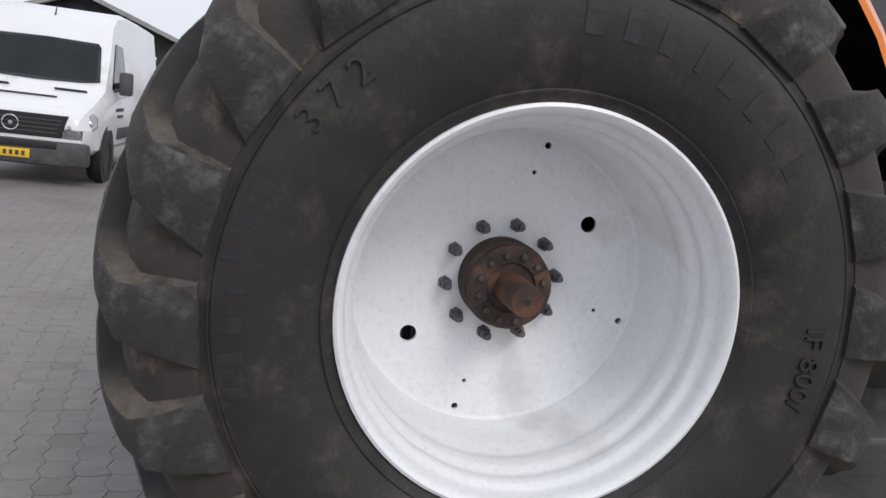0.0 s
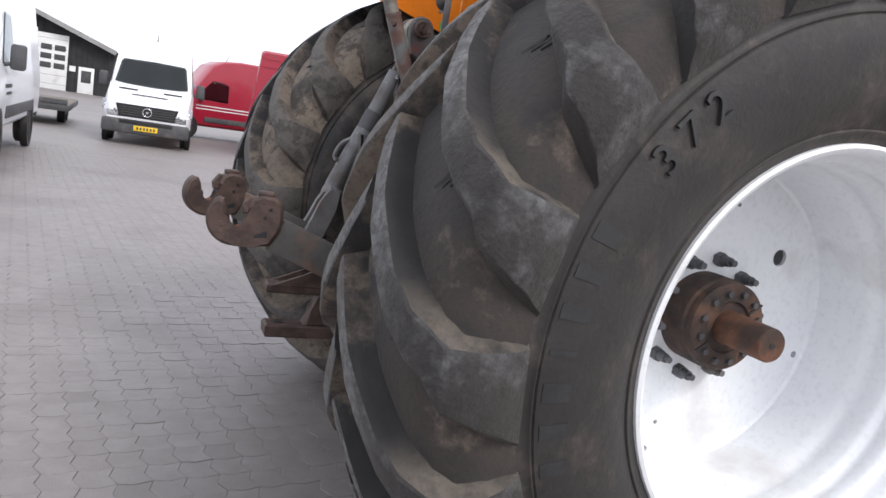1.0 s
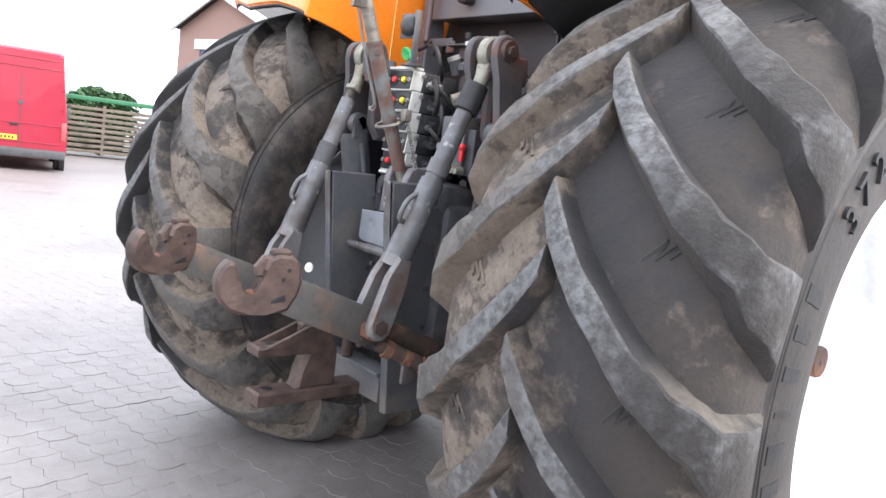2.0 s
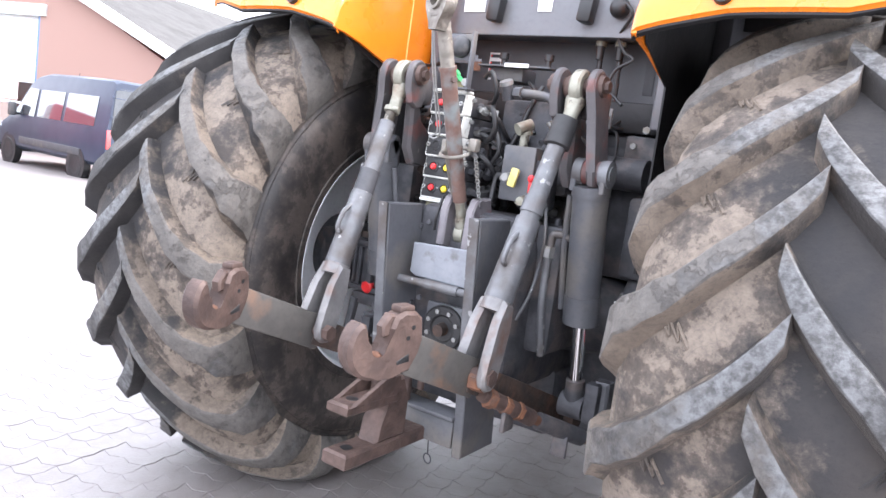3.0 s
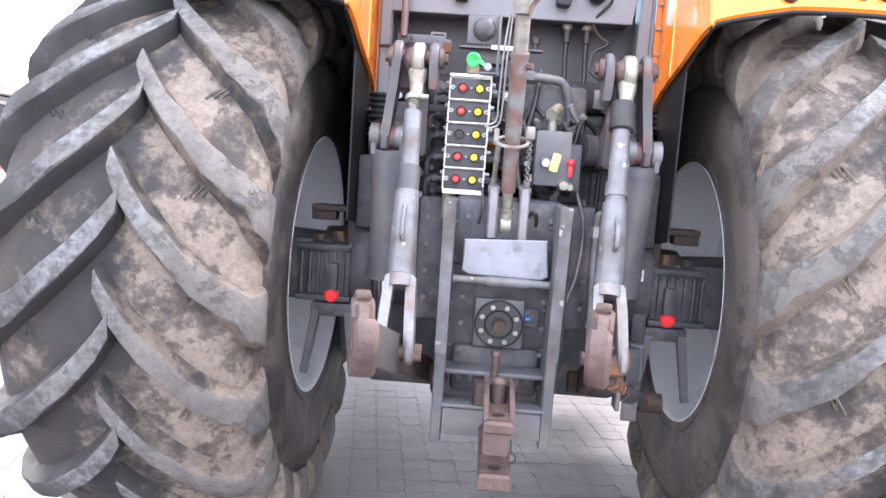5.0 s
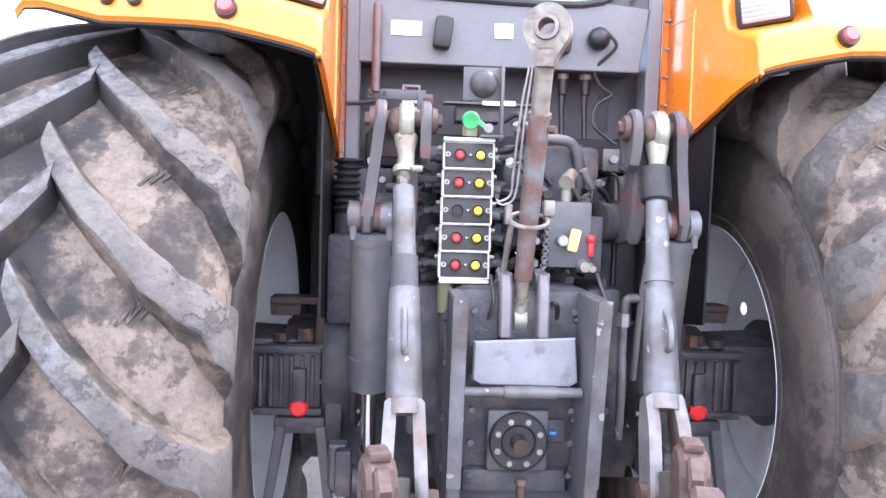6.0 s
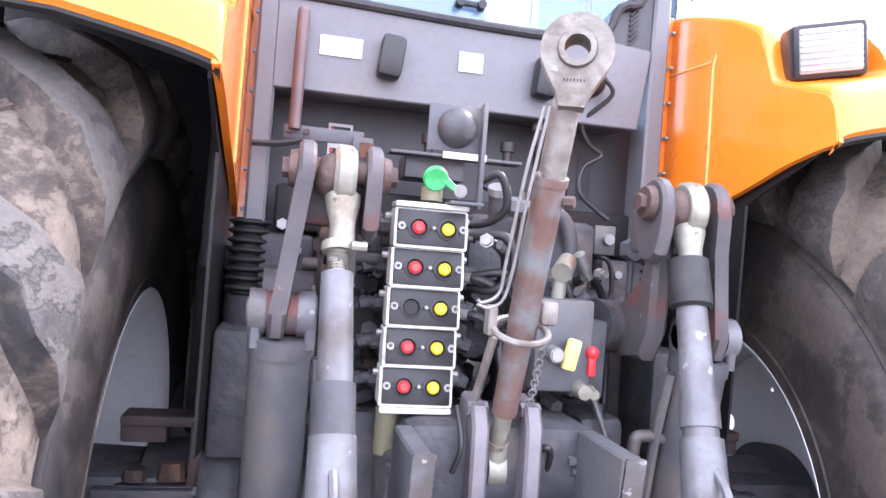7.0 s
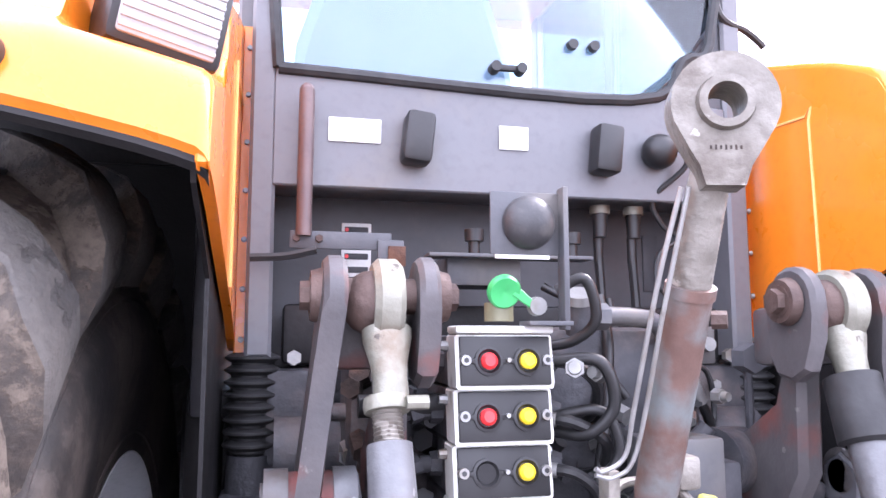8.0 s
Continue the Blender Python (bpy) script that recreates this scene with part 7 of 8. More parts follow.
        part("tail_light", box(bm_new(), (-L - 0.005, s * 0.90, 1.05), (0.04, 0.10, 0.42), 0.01), REDLENS, v, "red tail light")
        part("bonnet_vent", box(bm_new(), (-0.86, s * 0.50, 1.250), (0.10, 0.42, 0.012), 0.003, Matrix.Rotation(radians(-17), 4, "Y")), BLACK, v)
    bm = box(bm_new(), (-0.02, 0, 0.42), (0.22, 1.90, 0.32), 0.06)
    bump_ob = part("front_bumper", bm, TRIM, v, "dark grey bumper")
    part("air_intake", box(bm_new(), (0.088, 0, 0.525), (0.012, 1.15, 0.09), 0.005), BLACK, bump_ob)
    number_plate(bump_ob, 0.098, 0.0, 0.40, 1)
    bm = prism(bm_new(), [(-0.68, 0.92), (0.68, 0.92), (0.60, 0.63), (-0.60, 0.63)], 0.05, Matrix.Translation((-0.03, 0, 0)) @ Matrix(((0, 0, 1, 0), (1, 0, 0, 0), (0, 1, 0, 0), (0, 0, 0, 1))), 0.008)
    gr = part("grille", bm, BLACK, v, "black slatted grille")
    for k in range(4):
        part("grille_slat", box(bm_new(), (0.0, 0, 0.685 + 0.055 * k), (0.016, 1.10 + 0.03 * k, 0.014), 0.003), TRIM, gr)
    if star:
        bm = ring(bm_new(), (0.012, 0, 0.775), (1, 0, 0), 0.095, 0.011, 28, 8)
        part("round_badge", bm, STAR, gr, "plain round chrome badge")
        part("badge_disc", rod(bm_new(), (0.004, 0, 0.775), (0.012, 0, 0.775), 0.030, 0.024, 18), STAR, gr)
    part("rear_bumper", box(bm_new(), (-L - 0.05, 0, 0.50), (0.16, 1.90, 0.20), 0.04), TRIM, v, "dark grey rear bumper with step")
    part("door_seam", box(bm_new(), (-L - 0.004, 0, 1.35), (0.012, 0.014, 1.75), 0.0), TRIM, v)
    for z, wd in ((0.74, 1.66), (1.16, 1.70), (H - 0.42, 1.58), (H - 0.22, 1.44)):
        part("door_crease", box(bm_new(), (-L - 0.004, 0, z), (0.026, wd, 0.022), 0.004), paint, v)
    for s in (-1, 1):
        for z in (0.95, 1.55, 2.0):
            part("door_hinge", box(bm_new(), (-L - 0.008, s * 0.855, z), (0.022, 0.05, 0.07), 0.004), paint, v)
    number_plate(v, -L - 0.014, 0.30 if not glazed else 0.25, 0.82, -1)
    part("door_handle", box(bm_new(), (-L - 0.02, 0.12, 1.12), (0.03, 0.16, 0.05), 0.008), BLACK, v)
    if star:
        part("rear_badge", rod(bm_new(), (-L - 0.002, 0.0, 1.62), (-L - 0.016, 0.0, 1.62), 0.055, 0.05, 20), TRIM, v)
    if glazed:
        bm = prism(bm_new(), [(-0.86, 1.24), (-0.70, 1.20), (0.70, 1.20), (0.86, 1.24), (0.80, 2.14), (0.66, 2.20), (-0.66, 2.20), (-0.80, 2.14)], 0.02, Matrix.Translation((-L - 0.005, 0, 0)) @ Matrix(((0, 0, 1, 0), (1, 0, 0, 0), (0, 1, 0, 0), (0, 0, 0, 1))), 0.004)
        rw = part("rear_window", bm, make("dark_rear_glass", (0.03, 0.035, 0.04), (0.05, 0.055, 0.06), 0.06, bump=0.0, coat=1.0), v, smooth=False)
        part("window_writing", box(bm_new(), (-L - 0.018, 0.10, 1.98), (0.004, 0.62, 0.06), 0.0), STICKER, rw)
    if stripe:
        for s in (-1, 1):
            for z in (1.00, 1.10):
                part("white_stripe", box(bm_new(), (-3.4, s * 0.990, z), (4.2, 0.012, 0.035), 0.0), STICKER, v)
    else:
        if paint is VANWHITE:
            for s in (-1, 1):
                part("side_writing", box(bm_new(), (-1.75, s * 0.988, 1.02), (0.55, 0.012, 0.05), 0.0), TRIM, v)
                part("side_writing", box(bm_new(), (-1.80, s * 0.988, 0.92), (0.40, 0.012, 0.04), 0.0), TRIM, v)
            part("bonnet_writing", box(bm_new(), (-0.55, 0, 1.148), (0.05, 0.80, 0.010), 0.0, Matrix.Rotation(radians(-17), 4, "Y")), TRIM, v)
    ax, az = (-1.90, H - 0.19) if dome else (-2.45, H - 0.02)
    part("aerial", rod(bm_new(), (ax, 0, az), (ax - 0.08, 0, az + 0.16), 0.014, 0.006, 8), BLACK, v)
    return v


def on_yard(x, y, turn):
    return pose(x, y, ground_height(x, y), 0, 0, turn)


van(on_yard(-7.64, -4.15, 1.5), VANWHITE, "white panel van with grey bumper, parked facing the yard", 2.50, dome=True, group="parked vans")
van(on_yard(-16.15, -1.42, -3), VANWHITE, "white high-roof van with black grille, parked facing the yard", 2.68, dome=True, group="parked vans")
van(on_yard(-22.92, 3.16, 168), VANRED, "red panel van, parked with its back doors to the yard", 2.85, dome=True, group="parked vans")
van(on_yard(-24.07, -1.45, 283), VANRED, "dark red van with white stripes along its side", 2.70, stripe=True, star=False, group="parked vans")
van(on_yard(-20.04, 8.37, 176), VANBLUE, "dark blue glazed van, parked beside the brick workshop", 2.40, glazed=True, group="parked vans")


def hatchback(at):
    c = thing("hatchback", "small white hatchback car parked by the showroom", "car", at)
    def half(top, tw, w=0.83, low=0.30):
        return [(w * 0.92, low), (w, low + 0.12), (w, min(top - 0.05, 0.66)), (w * 0.96, min(top - 0.03, 0.86)), ((w + tw) / 2, (min(top, 0.9) + top) / 2), (tw + 0.03, top - 0.04), (tw - 0.04, top)]
    st = [(0, half(0.66, 0.60, 0.70, 0.34)), (-0.25, half(0.78, 0.70, 0.78)), (-0.85, half(0.92, 0.72)), (-1.10, half(0.98, 0.70)), (-1.70, half(1.40, 0.58)), (-2.2, half(1.47, 0.57)), (-2.9, half(1.44, 0.56)), (-3.4, half(1.15, 0.62)), (-3.55, half(0.95, 0.66, 0.78))]
    part("body", loft(bm_new(), st), VANWHITE, c)
    for s in (-1, 1):
        for wx in (-0.62, -3.0):
            road_wheel("wheel", c, wx, s * 0.74, 0.29, 0.18, s)
            part("wheel_arch", lathe(bm_new(), [(-0.1, 0.0), (-0.1, 0.345), (0.010, 0.345), (0.010, 0.0)], 26, Matrix.Translation((wx, s * 0.826, 0.30)) @ Matrix.Rotation(radians(90 * s), 4, "Z")), BLACK, c)
        bm = prism(bm_new(), [(-1.30, 0.95), (-2.95, 0.95), (-2.80, 1.34), (-1.78, 1.36)], 0.02, Matrix.Translation((0, s * 0.745, 0)) @ Matrix(((1, 0, 0, 0), (0, 0, -s, 0), (0, 1, 0, 0), (0, 0, 0, 1))))
        for q in bm.verts:
            q.co.y += s * 0.10 * (1.36 - q.co.z) / 0.41
        part("side_window", bm, CARGLASS, c, smooth=False)
        part("headlight", box(bm_new(), (-0.12, s * 0.60, 0.66), (0.20, 0.24, 0.12), 0.03), LENS, c)
        part("tail_light", box(bm_new(), (-3.52, s * 0.64, 0.85), (0.08, 0.14, 0.26), 0.02), REDLENS, c)
    part("bumper_grille", box(bm_new(), (0.005, 0, 0.47), (0.03, 0.9, 0.14), 0.01), BLACK, c)
    part("windscreen", prism(bm_new(), [(-0.66, 0), (0.66, 0), (0.55, 0.70), (-0.55, 0.70)], 0.012, Matrix.Translation((-1.085, 0, 0.995)) @ Matrix(((0, -0.82, 0.57, 0), (1, 0, 0, 0), (0, 0.57, 0.82, 0), (0, 0, 0, 1)))), CARGLASS, c, smooth=False)
    return c


hatchback(on_yard(-14.64, 10.82, -28))


def covered_trailer(at):
    c = thing("covered_trailer", "small galvanised trailer under a blue tarpaulin", "trailer", at)
    part("trailer_box", box(bm_new(), (0, 0, 0.62), (2.0, 1.15, 0.34), 0.015), GALV, c)
    bm = box(bm_new(), (0, 0, 0.84), (2.08, 1.22, 0.12), 0.05)
    part("tarpaulin", bm, TARP, c, "blue tarpaulin")
    for s in (-1, 1):
        road_wheel("wheel", c, 0, s * 0.66, 0.27, 0.15, s)
        part("mudguard", box(bm_new(), (0, s * 0.66, 0.58), (0.62, 0.18, 0.03), 0.01), BLACK, c)
    part("drawbar", rod(bm_new(), (0.95, 0, 0.46), (1.55, 0, 0.42), 0.04, 0.03, 10), GALV, c)
    part("jockey_wheel", rod(bm_new(), (1.25, -0.03, 0.12), (1.25, 0.03, 0.12), 0.12, 0.12, 18), SMALLRUBBER, c)
    part("jockey_post", rod(bm_new(), (1.25, 0, 0.14), (1.25, 0, 0.60), 0.025, 0.025, 10), GALV, c)
    return c


covered_trailer(on_yard(-16.72, 13.9, 48))


def flat_trailer(at):
    c = thing("flatbed_trailer", "low flatbed trailer with a worn timber deck", "trailer", at)
    for k in range(8):
        part("deck_board", box(bm_new(), (0, -0.98 + 0.28 * k, 0.58), (5.0, 0.265, 0.06), 0.006), TIMBER, c)
    bm = bm_new()
    for y in (-1.1, 1.1):
        box(bm, (0, y, 0.52), (5.1, 0.08, 0.16), 0.01)
    for x in (-2.5, 2.5):
        box(bm, (x, 0, 0.52), (0.08, 2.2, 0.16), 0.01)
    part("deck_frame", bm, TRIM, c)
    for s in (-1, 1):
        for wx in (-0.5, 0.45):
            road_wheel("wheel", c, wx, s * 0.86, 0.27, 0.22, s)
    part("drawbar", rod(bm_new(), (2.5, 0, 0.48), (4.0, 0, 0.44), 0.06, 0.05, 10), TRIM, c)
    part("headboard", box(bm_new(), (2.5, 0, 0.68), (0.06, 2.2, 0.14), 0.01), TRIM, c)
    return c


flat_trailer(on_yard(-22.5, -4.6, 2))

# loose implement wheel against the brick wall
lw = thing("implement_wheel", "big ribbed implement wheel standing by the brick wall", "wheel", pose(-24.6, 8.6, ground_height(-24.6, 8.6) + 0.62, 0, 0, 120))
part("tyre", lathe(bm_new(), [(-0.14, 0.30), (-0.20, 0.36), (-0.22, 0.46), (-0.19, 0.57), (-0.12, 0.615), (0.12, 0.615), (0.19, 0.57), (0.22, 0.46), (0.20, 0.36), (0.14, 0.30)], 48), RUBBER, lw)
part("rim", lathe(bm_new(), [(-0.14, 0.31), (-0.05, 0.28), (0.03, 0.26), (0.03, 0.10), (0.10, 0.09), (0.10, 0.0), (-0.10, 0.0), (-0.10, 0.26), (-0.14, 0.31)], 40), RIMPAINT, lw)
for k in range(16):
    part("tread_bar", box(bm_new(), (0, 0.60 * math.cos(k * math.pi / 8), 0.60 * math.sin(k * math.pi / 8)), (0.36, 0.05, 0.05), 0.008, Matrix.Rotation(k * math.pi / 8 + math.pi / 2, 4, "X")), LUG[1], lw)


# ---- buildings ----
def barn():
    z0 = ground_height(-65, -10) - 0.02
    b = thing("barn", "black timber-clad barn with grey roof and white sectional gate", "barn")
    X = -65.0
    y_ap, y_r, y_l, eave, apex = -18.0, -4.6, -31.4, 3.15, 8.1
    bm = prism(bm_new(), [(y_l, z0), (y_r, z0), (y_r, eave), (y_ap, apex - 0.3), (y_l, eave)], 18.0, Matrix.Translation((X - 9.0, 0, 0)) @ Matrix(((0, 0, 1, 0), (1, 0, 0, 0), (0, 1, 0, 0), (0, 0, 0, 1))))
    part("wall", bm, BARNCLAD, b, smooth=False)
    for k in range(70):
        y = y_l + 0.2 + 0.40 * k
        top = eave + (apex - 0.35 - eave) * (1 - abs(y - y_ap) / (y_ap - y_l))
        part("cladding_board", box(bm_new(), (X + 0.02, y, (z0 + top) / 2), (0.05, 0.34, top - z0), 0.0), BARNCLAD, b, smooth=False)
    for s in (-1, 1):
        yo = y_ap + s * (y_r - y_ap + 0.5)
        d = Vector((0, yo - y_ap, eave - 0.25 - apex))
        mid = Vector((X - 8.7, (yo + y_ap) / 2, (eave - 0.25 + apex) / 2))
        part("roof", box(bm_new(), mid, (19.0, d.length, 0.22), 0.0, Matrix.Rotation(math.atan2(d.z, d.y) if s > 0 else math.atan2(-d.z, -d.y), 4, "X")), BARNROOF, b, smooth=False)
        part("barge_board", box(bm_new(), mid + Vector((9.55, 0, 0.0)), (0.08, d.length, 0.36), 0.0, Matrix.Rotation(math.atan2(d.z, d.y) if s > 0 else math.atan2(-d.z, -d.y), 4, "X")), BARNROOF, b, smooth=False)
    gate = part("sectional_gate", box(bm_new(), (X + 0.08, -9.15, z0 + 2.15), (0.08, 3.1, 4.3), 0.02), DOORWHITE, b, "white sectional gate with three rows of panes")
    for r in range(3):
        for c in range(3):
            part("gate_pane", box(bm_new(), (X + 0.125, -10.13 + 0.98 * c, z0 + 1.85 + 0.70 * r), (0.02, 0.78, 0.44), 0.01), PANELDARK, gate)
    for r in range(6):
        part("gate_joint", box(bm_new(), (X + 0.122, -9.15, z0 + 0.70 * (r + 0.6)), (0.01, 3.1, 0.02), 0.0), TRIM, gate)
    door = part("side_door", box(bm_new(), (X + 0.08, -6.20, z0 + 1.05), (0.08, 1.15, 2.1), 0.02), DOORWHITE, b, "small white side door with dark pane")
    part("door_pane", box(bm_new(), (X + 0.13, -6.20, z0 + 1.35), (0.02, 0.72, 0.95), 0.01), PANELDARK, door)
    part("wall_sign", box(bm_new(), (X + 0.09, -7.22, z0 + 1.85), (0.03, 0.45, 0.42), 0.0), STICKER, b)


barn()


def workshop():
    """Brick gable with an overhead gate, and the glazed showroom front round its corner. Local x: out of the gable; y: along it to the corner at 0."""
    b = thing("brick_workshop", "red brick workshop with blue-framed overhead gate and glazed showroom front", "building", pose(-18.99, 12.57, -0.334, 0, 0, -78.6))
    eave, pitch, ya, end = 3.05, 0.458, -8.2, -11.1
    apex = eave - pitch * ya
    gy0, gy1, gh = -9.59, -6.73, 4.65
    rot = Matrix(((0, 0, 1, 0), (1, 0, 0, 0), (0, 1, 0, 0), (0, 0, 0, 1)))
    slope = lambda y: eave - pitch * y if y > ya else apex + pitch * (y - ya)
    W = Matrix.Translation((-0.175, 0, 0)) @ rot
    part("wall", prism(bm_new(), [(end, -0.3), (gy0, -0.3), (gy0, slope(gy0)), (end, apex + pitch * (end - ya))], 0.35, W), BRICK, b, smooth=False)
    part("wall", prism(bm_new(), [(gy1, -0.3), (0, -0.3), (0, eave), (gy1, slope(gy1))], 0.35, W), BRICK, b, smooth=False)
    part("wall", prism(bm_new(), [(gy0, gh + 0.40), (gy1, gh + 0.40), (gy1, slope(gy1)), (ya, apex), (gy0, slope(gy0))], 0.35, W), BRICK, b, smooth=False)
    part("lintel", box(bm_new(), (-0.14, (gy0 + gy1) / 2, gh + 0.20), (0.42, gy1 - gy0 + 0.6, 0.398), 0.0), DOORWHITE, b, "white lintel band", smooth=False)
    bm = bm_new()
    for y in (gy0 + 0.08, gy1 - 0.08):
        box(bm, (-0.15, y, gh / 2), (0.2, 0.16, gh), 0.0)
    gate = part("overhead_gate_frame", bm, BLUEFRAME, b, "blue gate frame", smooth=False)
    for k in range(6):
        z = gh / 6 * (k + 0.5)
        if k in (1, 2):
            part("gate_rail", box(bm_new(), (-0.23, (gy0 + gy1) / 2, z - gh / 12 + 0.04), (0.06, gy1 - gy0 - 0.32, 0.08), 0.0), DOORWHITE, gate, smooth=False)
            part("gate_pane", box(bm_new(), (-0.24, (gy0 + gy1) / 2, z + 0.04), (0.02, gy1 - gy0 - 0.32, gh / 6 - 0.08), 0.0), SHOPGLASS, gate, smooth=False)
        else:
            part("gate_panel", box(bm_new(), (-0.23, (gy0 + gy1) / 2, z), (0.05, gy1 - gy0 - 0.32, gh / 6 - 0.012), 0.004), DOORWHITE if k > 2 else BLUEFRAME, gate)
    part("dark_bay", box(bm_new(), (-2.0, (gy0 + gy1) / 2, 1.9), (0.1, 4.0, 4.0), 0.0), INSIDE, b, smooth=False)
    part("small_window", box(bm_new(), (0.01, -10.5, 1.95), (0.05, 0.55, 1.15), 0.01), PANELDARK, b)
    part("wall_lamp", box(bm_new(), (0.06, -0.95, 2.55), (0.12, 0.20, 0.40), 0.02), STICKER, b)
    part("corner_post", box(bm_new(), (-0.10, 0.03, 1.55), (0.16, 0.16, 3.3), 0.0), DOORWHITE, b, "white corner post", smooth=False)
    for y0, z0, y1, z1 in ((ya, apex, 0.80, eave - pitch * 0.80 + 0.42), (ya, apex, end - 0.2, apex + pitch * (end - 0.2 - ya))):
        d = Vector((0, y1 - y0, z1 - z0))
        ang = math.atan2(d.z, d.y) if d.y > 0 else math.atan2(-d.z, -d.y)
        mid = Vector((-12.0, (y0 + y1) / 2, (z0 + z1) / 2 + 0.15))
        part("roof", box(bm_new(), mid, (24.6, d.length, 0.16), 0.0, Matrix.Rotation(ang, 4, "X")), TILEROOF, b, smooth=False)
        part("barge_board", box(bm_new(), mid + Vector((12.36, 0, -0.06)), (0.09, d.length, 0.34), 0.0, Matrix.Rotation(ang, 4, "X")), DOORWHITE, b, "white barge board", smooth=False)
    # showroom front, facing local +y, running back along -x
    x0, x1, sill, head = -0.45, -25.5, 0.46, 3.10
    L, mid = x0 - x1, (x0 + x1) / 2
    part("plinth", box(bm_new(), (mid, -0.15, sill / 2 - 0.2), (L, 0.30, sill + 0.4), 0.0), make("red_plinth", (0.25, 0.060, 0.036), (0.21, 0.048, 0.028), 0.85, scale=9, bump=0.3), b, smooth=False)
    part("sill", box(bm_new(), (mid, -0.08, sill + 0.035), (L, 0.30, 0.07), 0.0), MULLION, b, smooth=False)
    n_bay = 11
    for k in range(n_bay + 1):
        x = x0 - L * k / n_bay
        part("mullion", box(bm_new(), (x, -0.10, (sill + head) / 2 + 0.03), (0.17 if k % 3 == 0 else 0.09, 0.12, head - sill - 0.06), 0.0), MULLION, b, smooth=False)
        if k < n_bay:
            w = L / n_bay
            part("pane", box(bm_new(), (x - w / 2, -0.10, (sill + head) / 2 + 0.03), (w - 0.1, 0.02, head - sill - 0.07), 0.0), SHOPGLASS, b, smooth=False)
    part("fascia", box(bm_new(), (mid, 0.0, head + 0.17), (L + 0.6, 0.20, 0.335), 0.0), DOORWHITE, b, "white fascia board", smooth=False)
    part("gutter", rod(bm_new(), (x0 + 0.4, 0.80, head + 0.42), (x1, 0.80, head + 0.42), 0.095, 0.095, 10), TIMBER, b, "brown-grey gutter")
    part("soffit", box(bm_new(), (mid, 0.42, head + 0.36), (L + 0.8, 0.62, 0.03), 0.0), DOORWHITE, b, smooth=False)
    part("room_back", box(bm_new(), (mid, -6.0, 1.8), (L, 0.1, 3.2), 0.0), INSIDE, b, smooth=False)
    part("room_floor", box(bm_new(), (mid, -3.1, 0.30), (L, 5.6, 0.06), 0.0), INSIDE, b, smooth=False)
    part("room_ceiling", box(bm_new(), (mid, -3.1, head + 0.22), (L, 5.6, 0.06), 0.0), DOORWHITE, b, smooth=False)
    goods = random.Random(4)
    for k in range(9):
        x = x0 - 1.6 - 2.6 * k
        for z in (0.62, 1.02, 1.42, 1.82):
            shelf = part("shelf_board", box(bm_new(), (x, -2.2, z), (1.9, 0.5, 0.03), 0.0), GALV if k % 2 else TIMBER, b, smooth=False)
            for q in range(4):
                h = goods.uniform(0.10, 0.30)
                part("packed_box", box(bm_new(), (x - 0.70 + 0.45 * q, -2.15, z + 0.016 + h / 2), (goods.uniform(0.2, 0.4), 0.3, h), 0.01), goods.choice((GALV, DOORWHITE, TIMBER, TARP, INSIDE)), shelf)
        part("shelf_upright", box(bm_new(), (x - 0.97, -2.2, 1.15), (0.04, 0.5, 1.64), 0.0), GALV, b, smooth=False)
    lamp_m = bpy.data.materials.new("lit_tube")
    lamp_m.use_nodes = True
    lamp_m.node_tree.nodes["Principled BSDF"].inputs["Emission Color"].default_value = (1, 0.97, 0.9, 1)
    lamp_m.node_tree.nodes["Principled BSDF"].inputs["Emission Strength"].default_value = 9.0
    for k in range(5):
        part("ceiling_tube", box(bm_new(), (x0 - 2.0 - 4.4 * k, -1.8, head + 0.12), (1.3, 0.16, 0.06), 0.01), lamp_m, b, "lit ceiling tube")


workshop()

# ---- green hedge and stacked timber behind the red van ----
def hedge():
    bm = bm_new()
    r = random.Random(11)
    for k in range(3200):
        y = r.uniform(5.2, 9.8)
        x = -33.0 + r.uniform(-0.9, 0.9)
        top = 2.05 + 0.20 * math.sin(y * 1.7) + 0.12 * math.sin(y * 4.1 + 1)
        z = 0.1 + (top - 0.1) * r.random() ** 0.6
        c, a = Vector((x, y, z)), Vector((r.uniform(-1, 1), r.uniform(-1, 1), r.uniform(-1, 1))).normalized()
        u = a.orthogonal().normalized() * r.uniform(0.05, 0.11)
        w = a.cross(u).normalized() * r.uniform(0.10, 0.20)
        bm.faces.new([bm.verts.new(c + q) for q in (-w, u * 0.8, w, -u * 0.8)])
    core = [bm.verts.new(Vector(p)) for p in ((-33.4, 5.4, -0.5), (-33.4, 9.6, -0.5), (-33.4, 9.6, 1.6), (-33.4, 5.4, 1.6))]
    bm.faces.new(core)
    h = part("hedge", bm, HEDGE, None, smooth=False)
    tagged(h, "dense green leafy hedge behind the yard", "hedge", kind="stuff")


hedge()


def timber_stack(at):
    c = thing("timber_stack", "stack of weathered boards on bearers with a green rail on top", "stack", at)
    for k in range(9):
        for j in range(3):
            part("board", box(bm_new(), (0, -0.42 + 0.42 * j, 0.22 + 0.19 * k), (5.0, 0.38, 0.11), 0.008), TIMBER, c)
    for k in range(10):
        for x in (-2, 0, 2):
            part("bearer", box(bm_new(), (x, 0, 0.125 + 0.19 * k), (0.10, 1.25, 0.075), 0.005), TIMBER, c)
    part("green_rail", box(bm_new(), (0, 0, 2.08), (5.2, 1.2, 0.16), 0.02), STEELGREEN, c)


timber_stack(on_yard(-27.0, 6.6, 84))

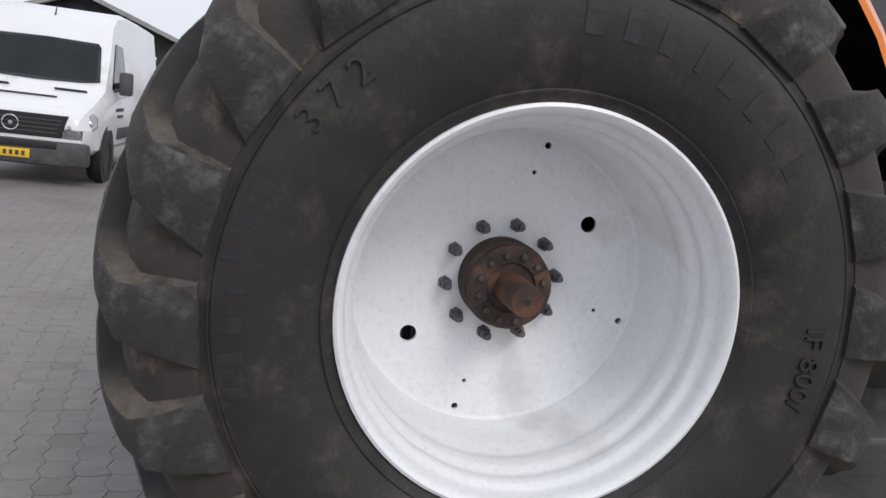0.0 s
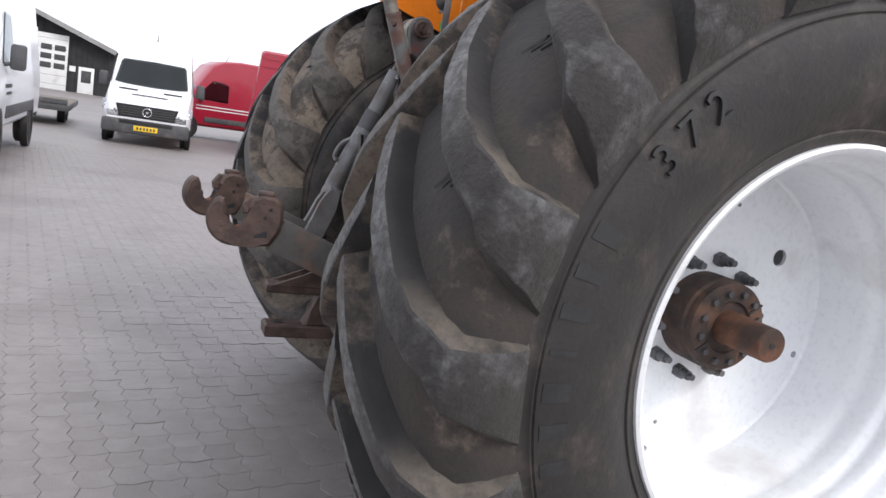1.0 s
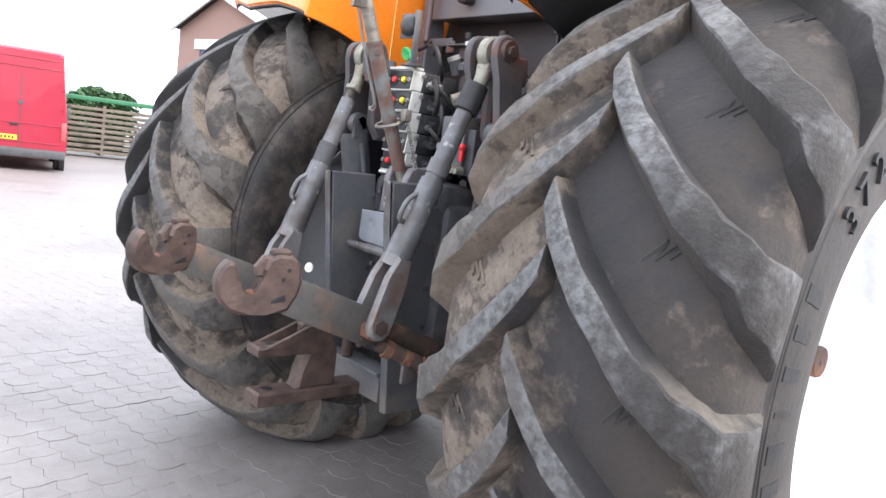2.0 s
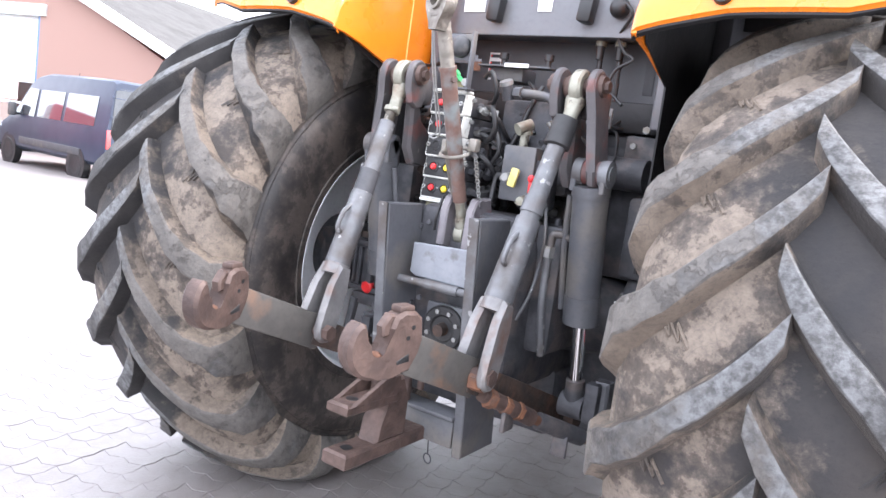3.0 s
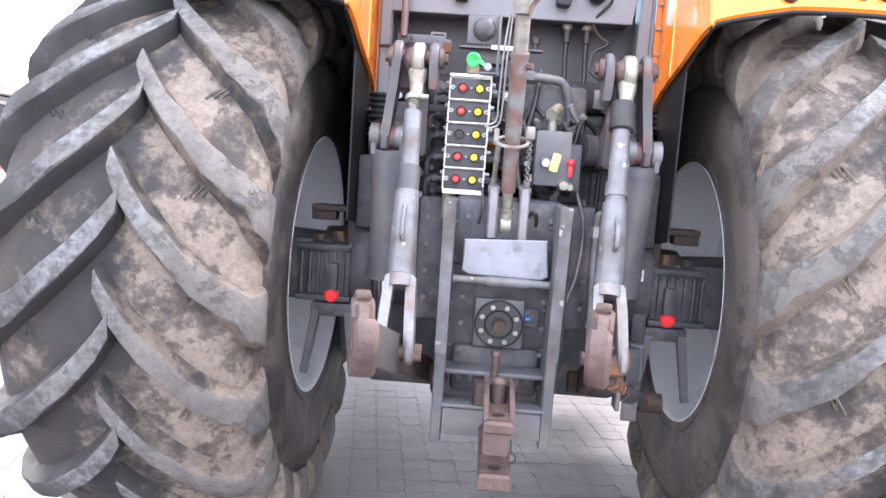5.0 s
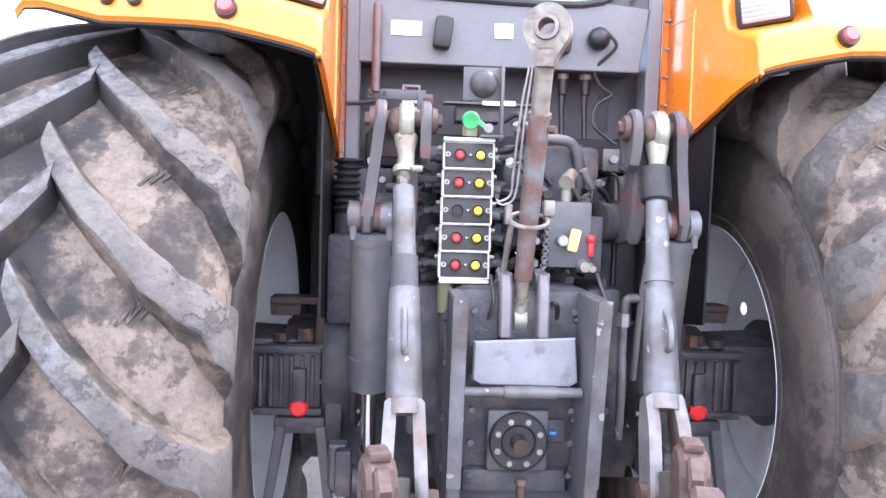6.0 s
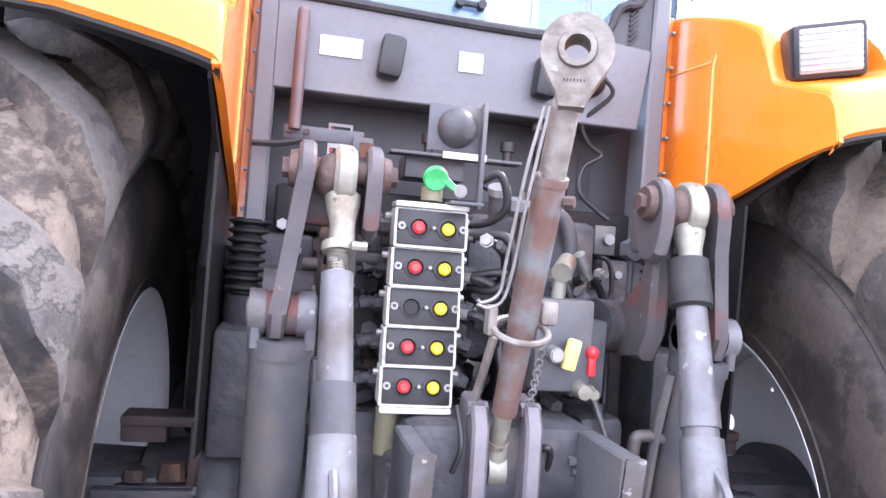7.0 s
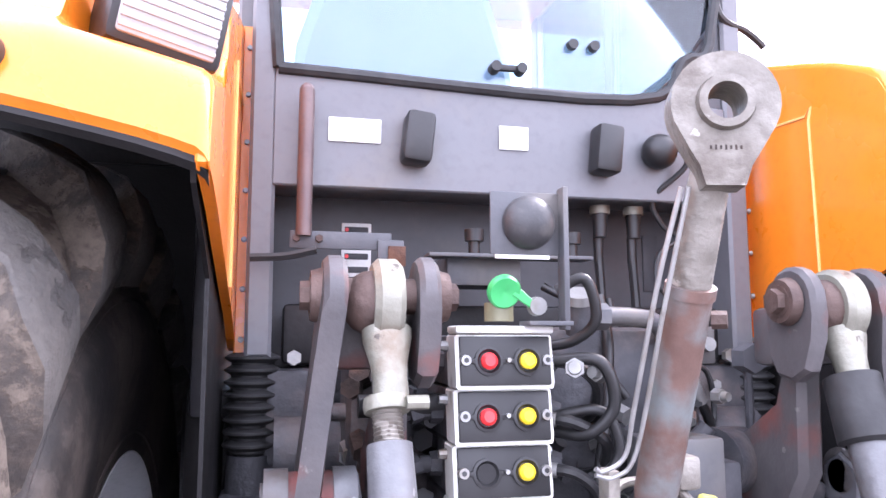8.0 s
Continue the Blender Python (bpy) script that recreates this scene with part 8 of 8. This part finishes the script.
# ---- paving stones, the nearest each by itself ----
PL, PW = 0.1175, 0.1125


def zig(t):
    f = (t / PL) % 1.0
    return 0.022 * (1 - abs(2 * f - 1)) - 0.011


def stone_outline(gap):
    """A stone with zigzag edges along its rows and a jog in each short side."""
    us = [-PL / 2 + PL * k / 4 for k in range(5)]
    mid = 0.011 / 2
    line = [(u, -PW / 2 + zig(u)) for u in us] + [(PL / 2 + 0.012, mid)] + [(u, PW / 2 + zig(u)) for u in reversed(us)] + [(-PL / 2 + 0.012, mid)]
    return [(u * (1 - 2 * gap / PL), v - (gap if v > mid else 0 if v == mid else -gap)) for u, v in line]


def stone_verts():
    a, b = stone_outline(0.0006), stone_outline(0.0016)
    return [(u, v, -0.030) for u, v in a] + [(u, v, -0.0018) for u, v in a] + [(u, v, 0.0) for u, v in b]


def stone_faces(n, o=0):
    f = []
    for lo in (0, n):
        f += [(o + lo + k, o + lo + (k + 1) % n, o + lo + n + (k + 1) % n, o + lo + n + k) for k in range(n)]
    return f + [tuple(o + 2 * n + k for k in range(n))]


def paving():
    base = thing("pavement", "grey zigzag concrete paving stones with sandy joints", "pavement", kind="structure")
    verts = stone_verts()
    n = len(verts) // 3
    faces = stone_faces(n)
    me = bpy.data.meshes.new("paving_stone")
    me.from_pydata(verts, [], faces)
    me.materials.append(PAVER)
    r = random.Random(3)
    turn = radians(8)
    ct, st_ = math.cos(turn), math.sin(turn)
    all_v, all_f, count = [], [], 0
    for i in range(-150, 75):
        for j in range(-110, 95):
            u, v = i * PL, j * PW
            x, y = u * ct - v * st_, u * st_ + v * ct
            if not (-13.5 < x < 3.2 and -7.5 < y < 3.6) or (x > 1.6 and y > -0.3) or (x < -3.0 and y > 1.5):
                continue
            dz, tx, ty = r.uniform(-0.0015, 0.0015), r.uniform(-0.008, 0.008), r.uniform(-0.008, 0.008)
            near = -0.75 < x < 0.85 and -1.75 < y < -0.75 or 0.3 < x < 1.05 and -0.75 <= y < -0.2
            if near and count < 300:
                ob = new("paving_stone", me)
                ob.parent = base
                ob.location, ob.rotation_euler = (x, y, dz + ground_height(x, y)), (tx, ty, turn)
                count += 1
            else:
                o = len(all_v)
                for a, b, c in verts:
                    all_v.append((x + a * ct - b * st_, y + a * st_ + b * ct, c + dz + ground_height(x, y) + ty * -a + tx * b))
                all_f.extend(stone_faces(n, o))
    rest = bpy.data.meshes.new("paving_stones")
    rest.from_pydata(all_v, [], all_f)
    rest.materials.append(PAVER)
    ob = new("paving_stones", rest)
    ob.parent = base
    tagged(ob, kind="stuff")


paving()
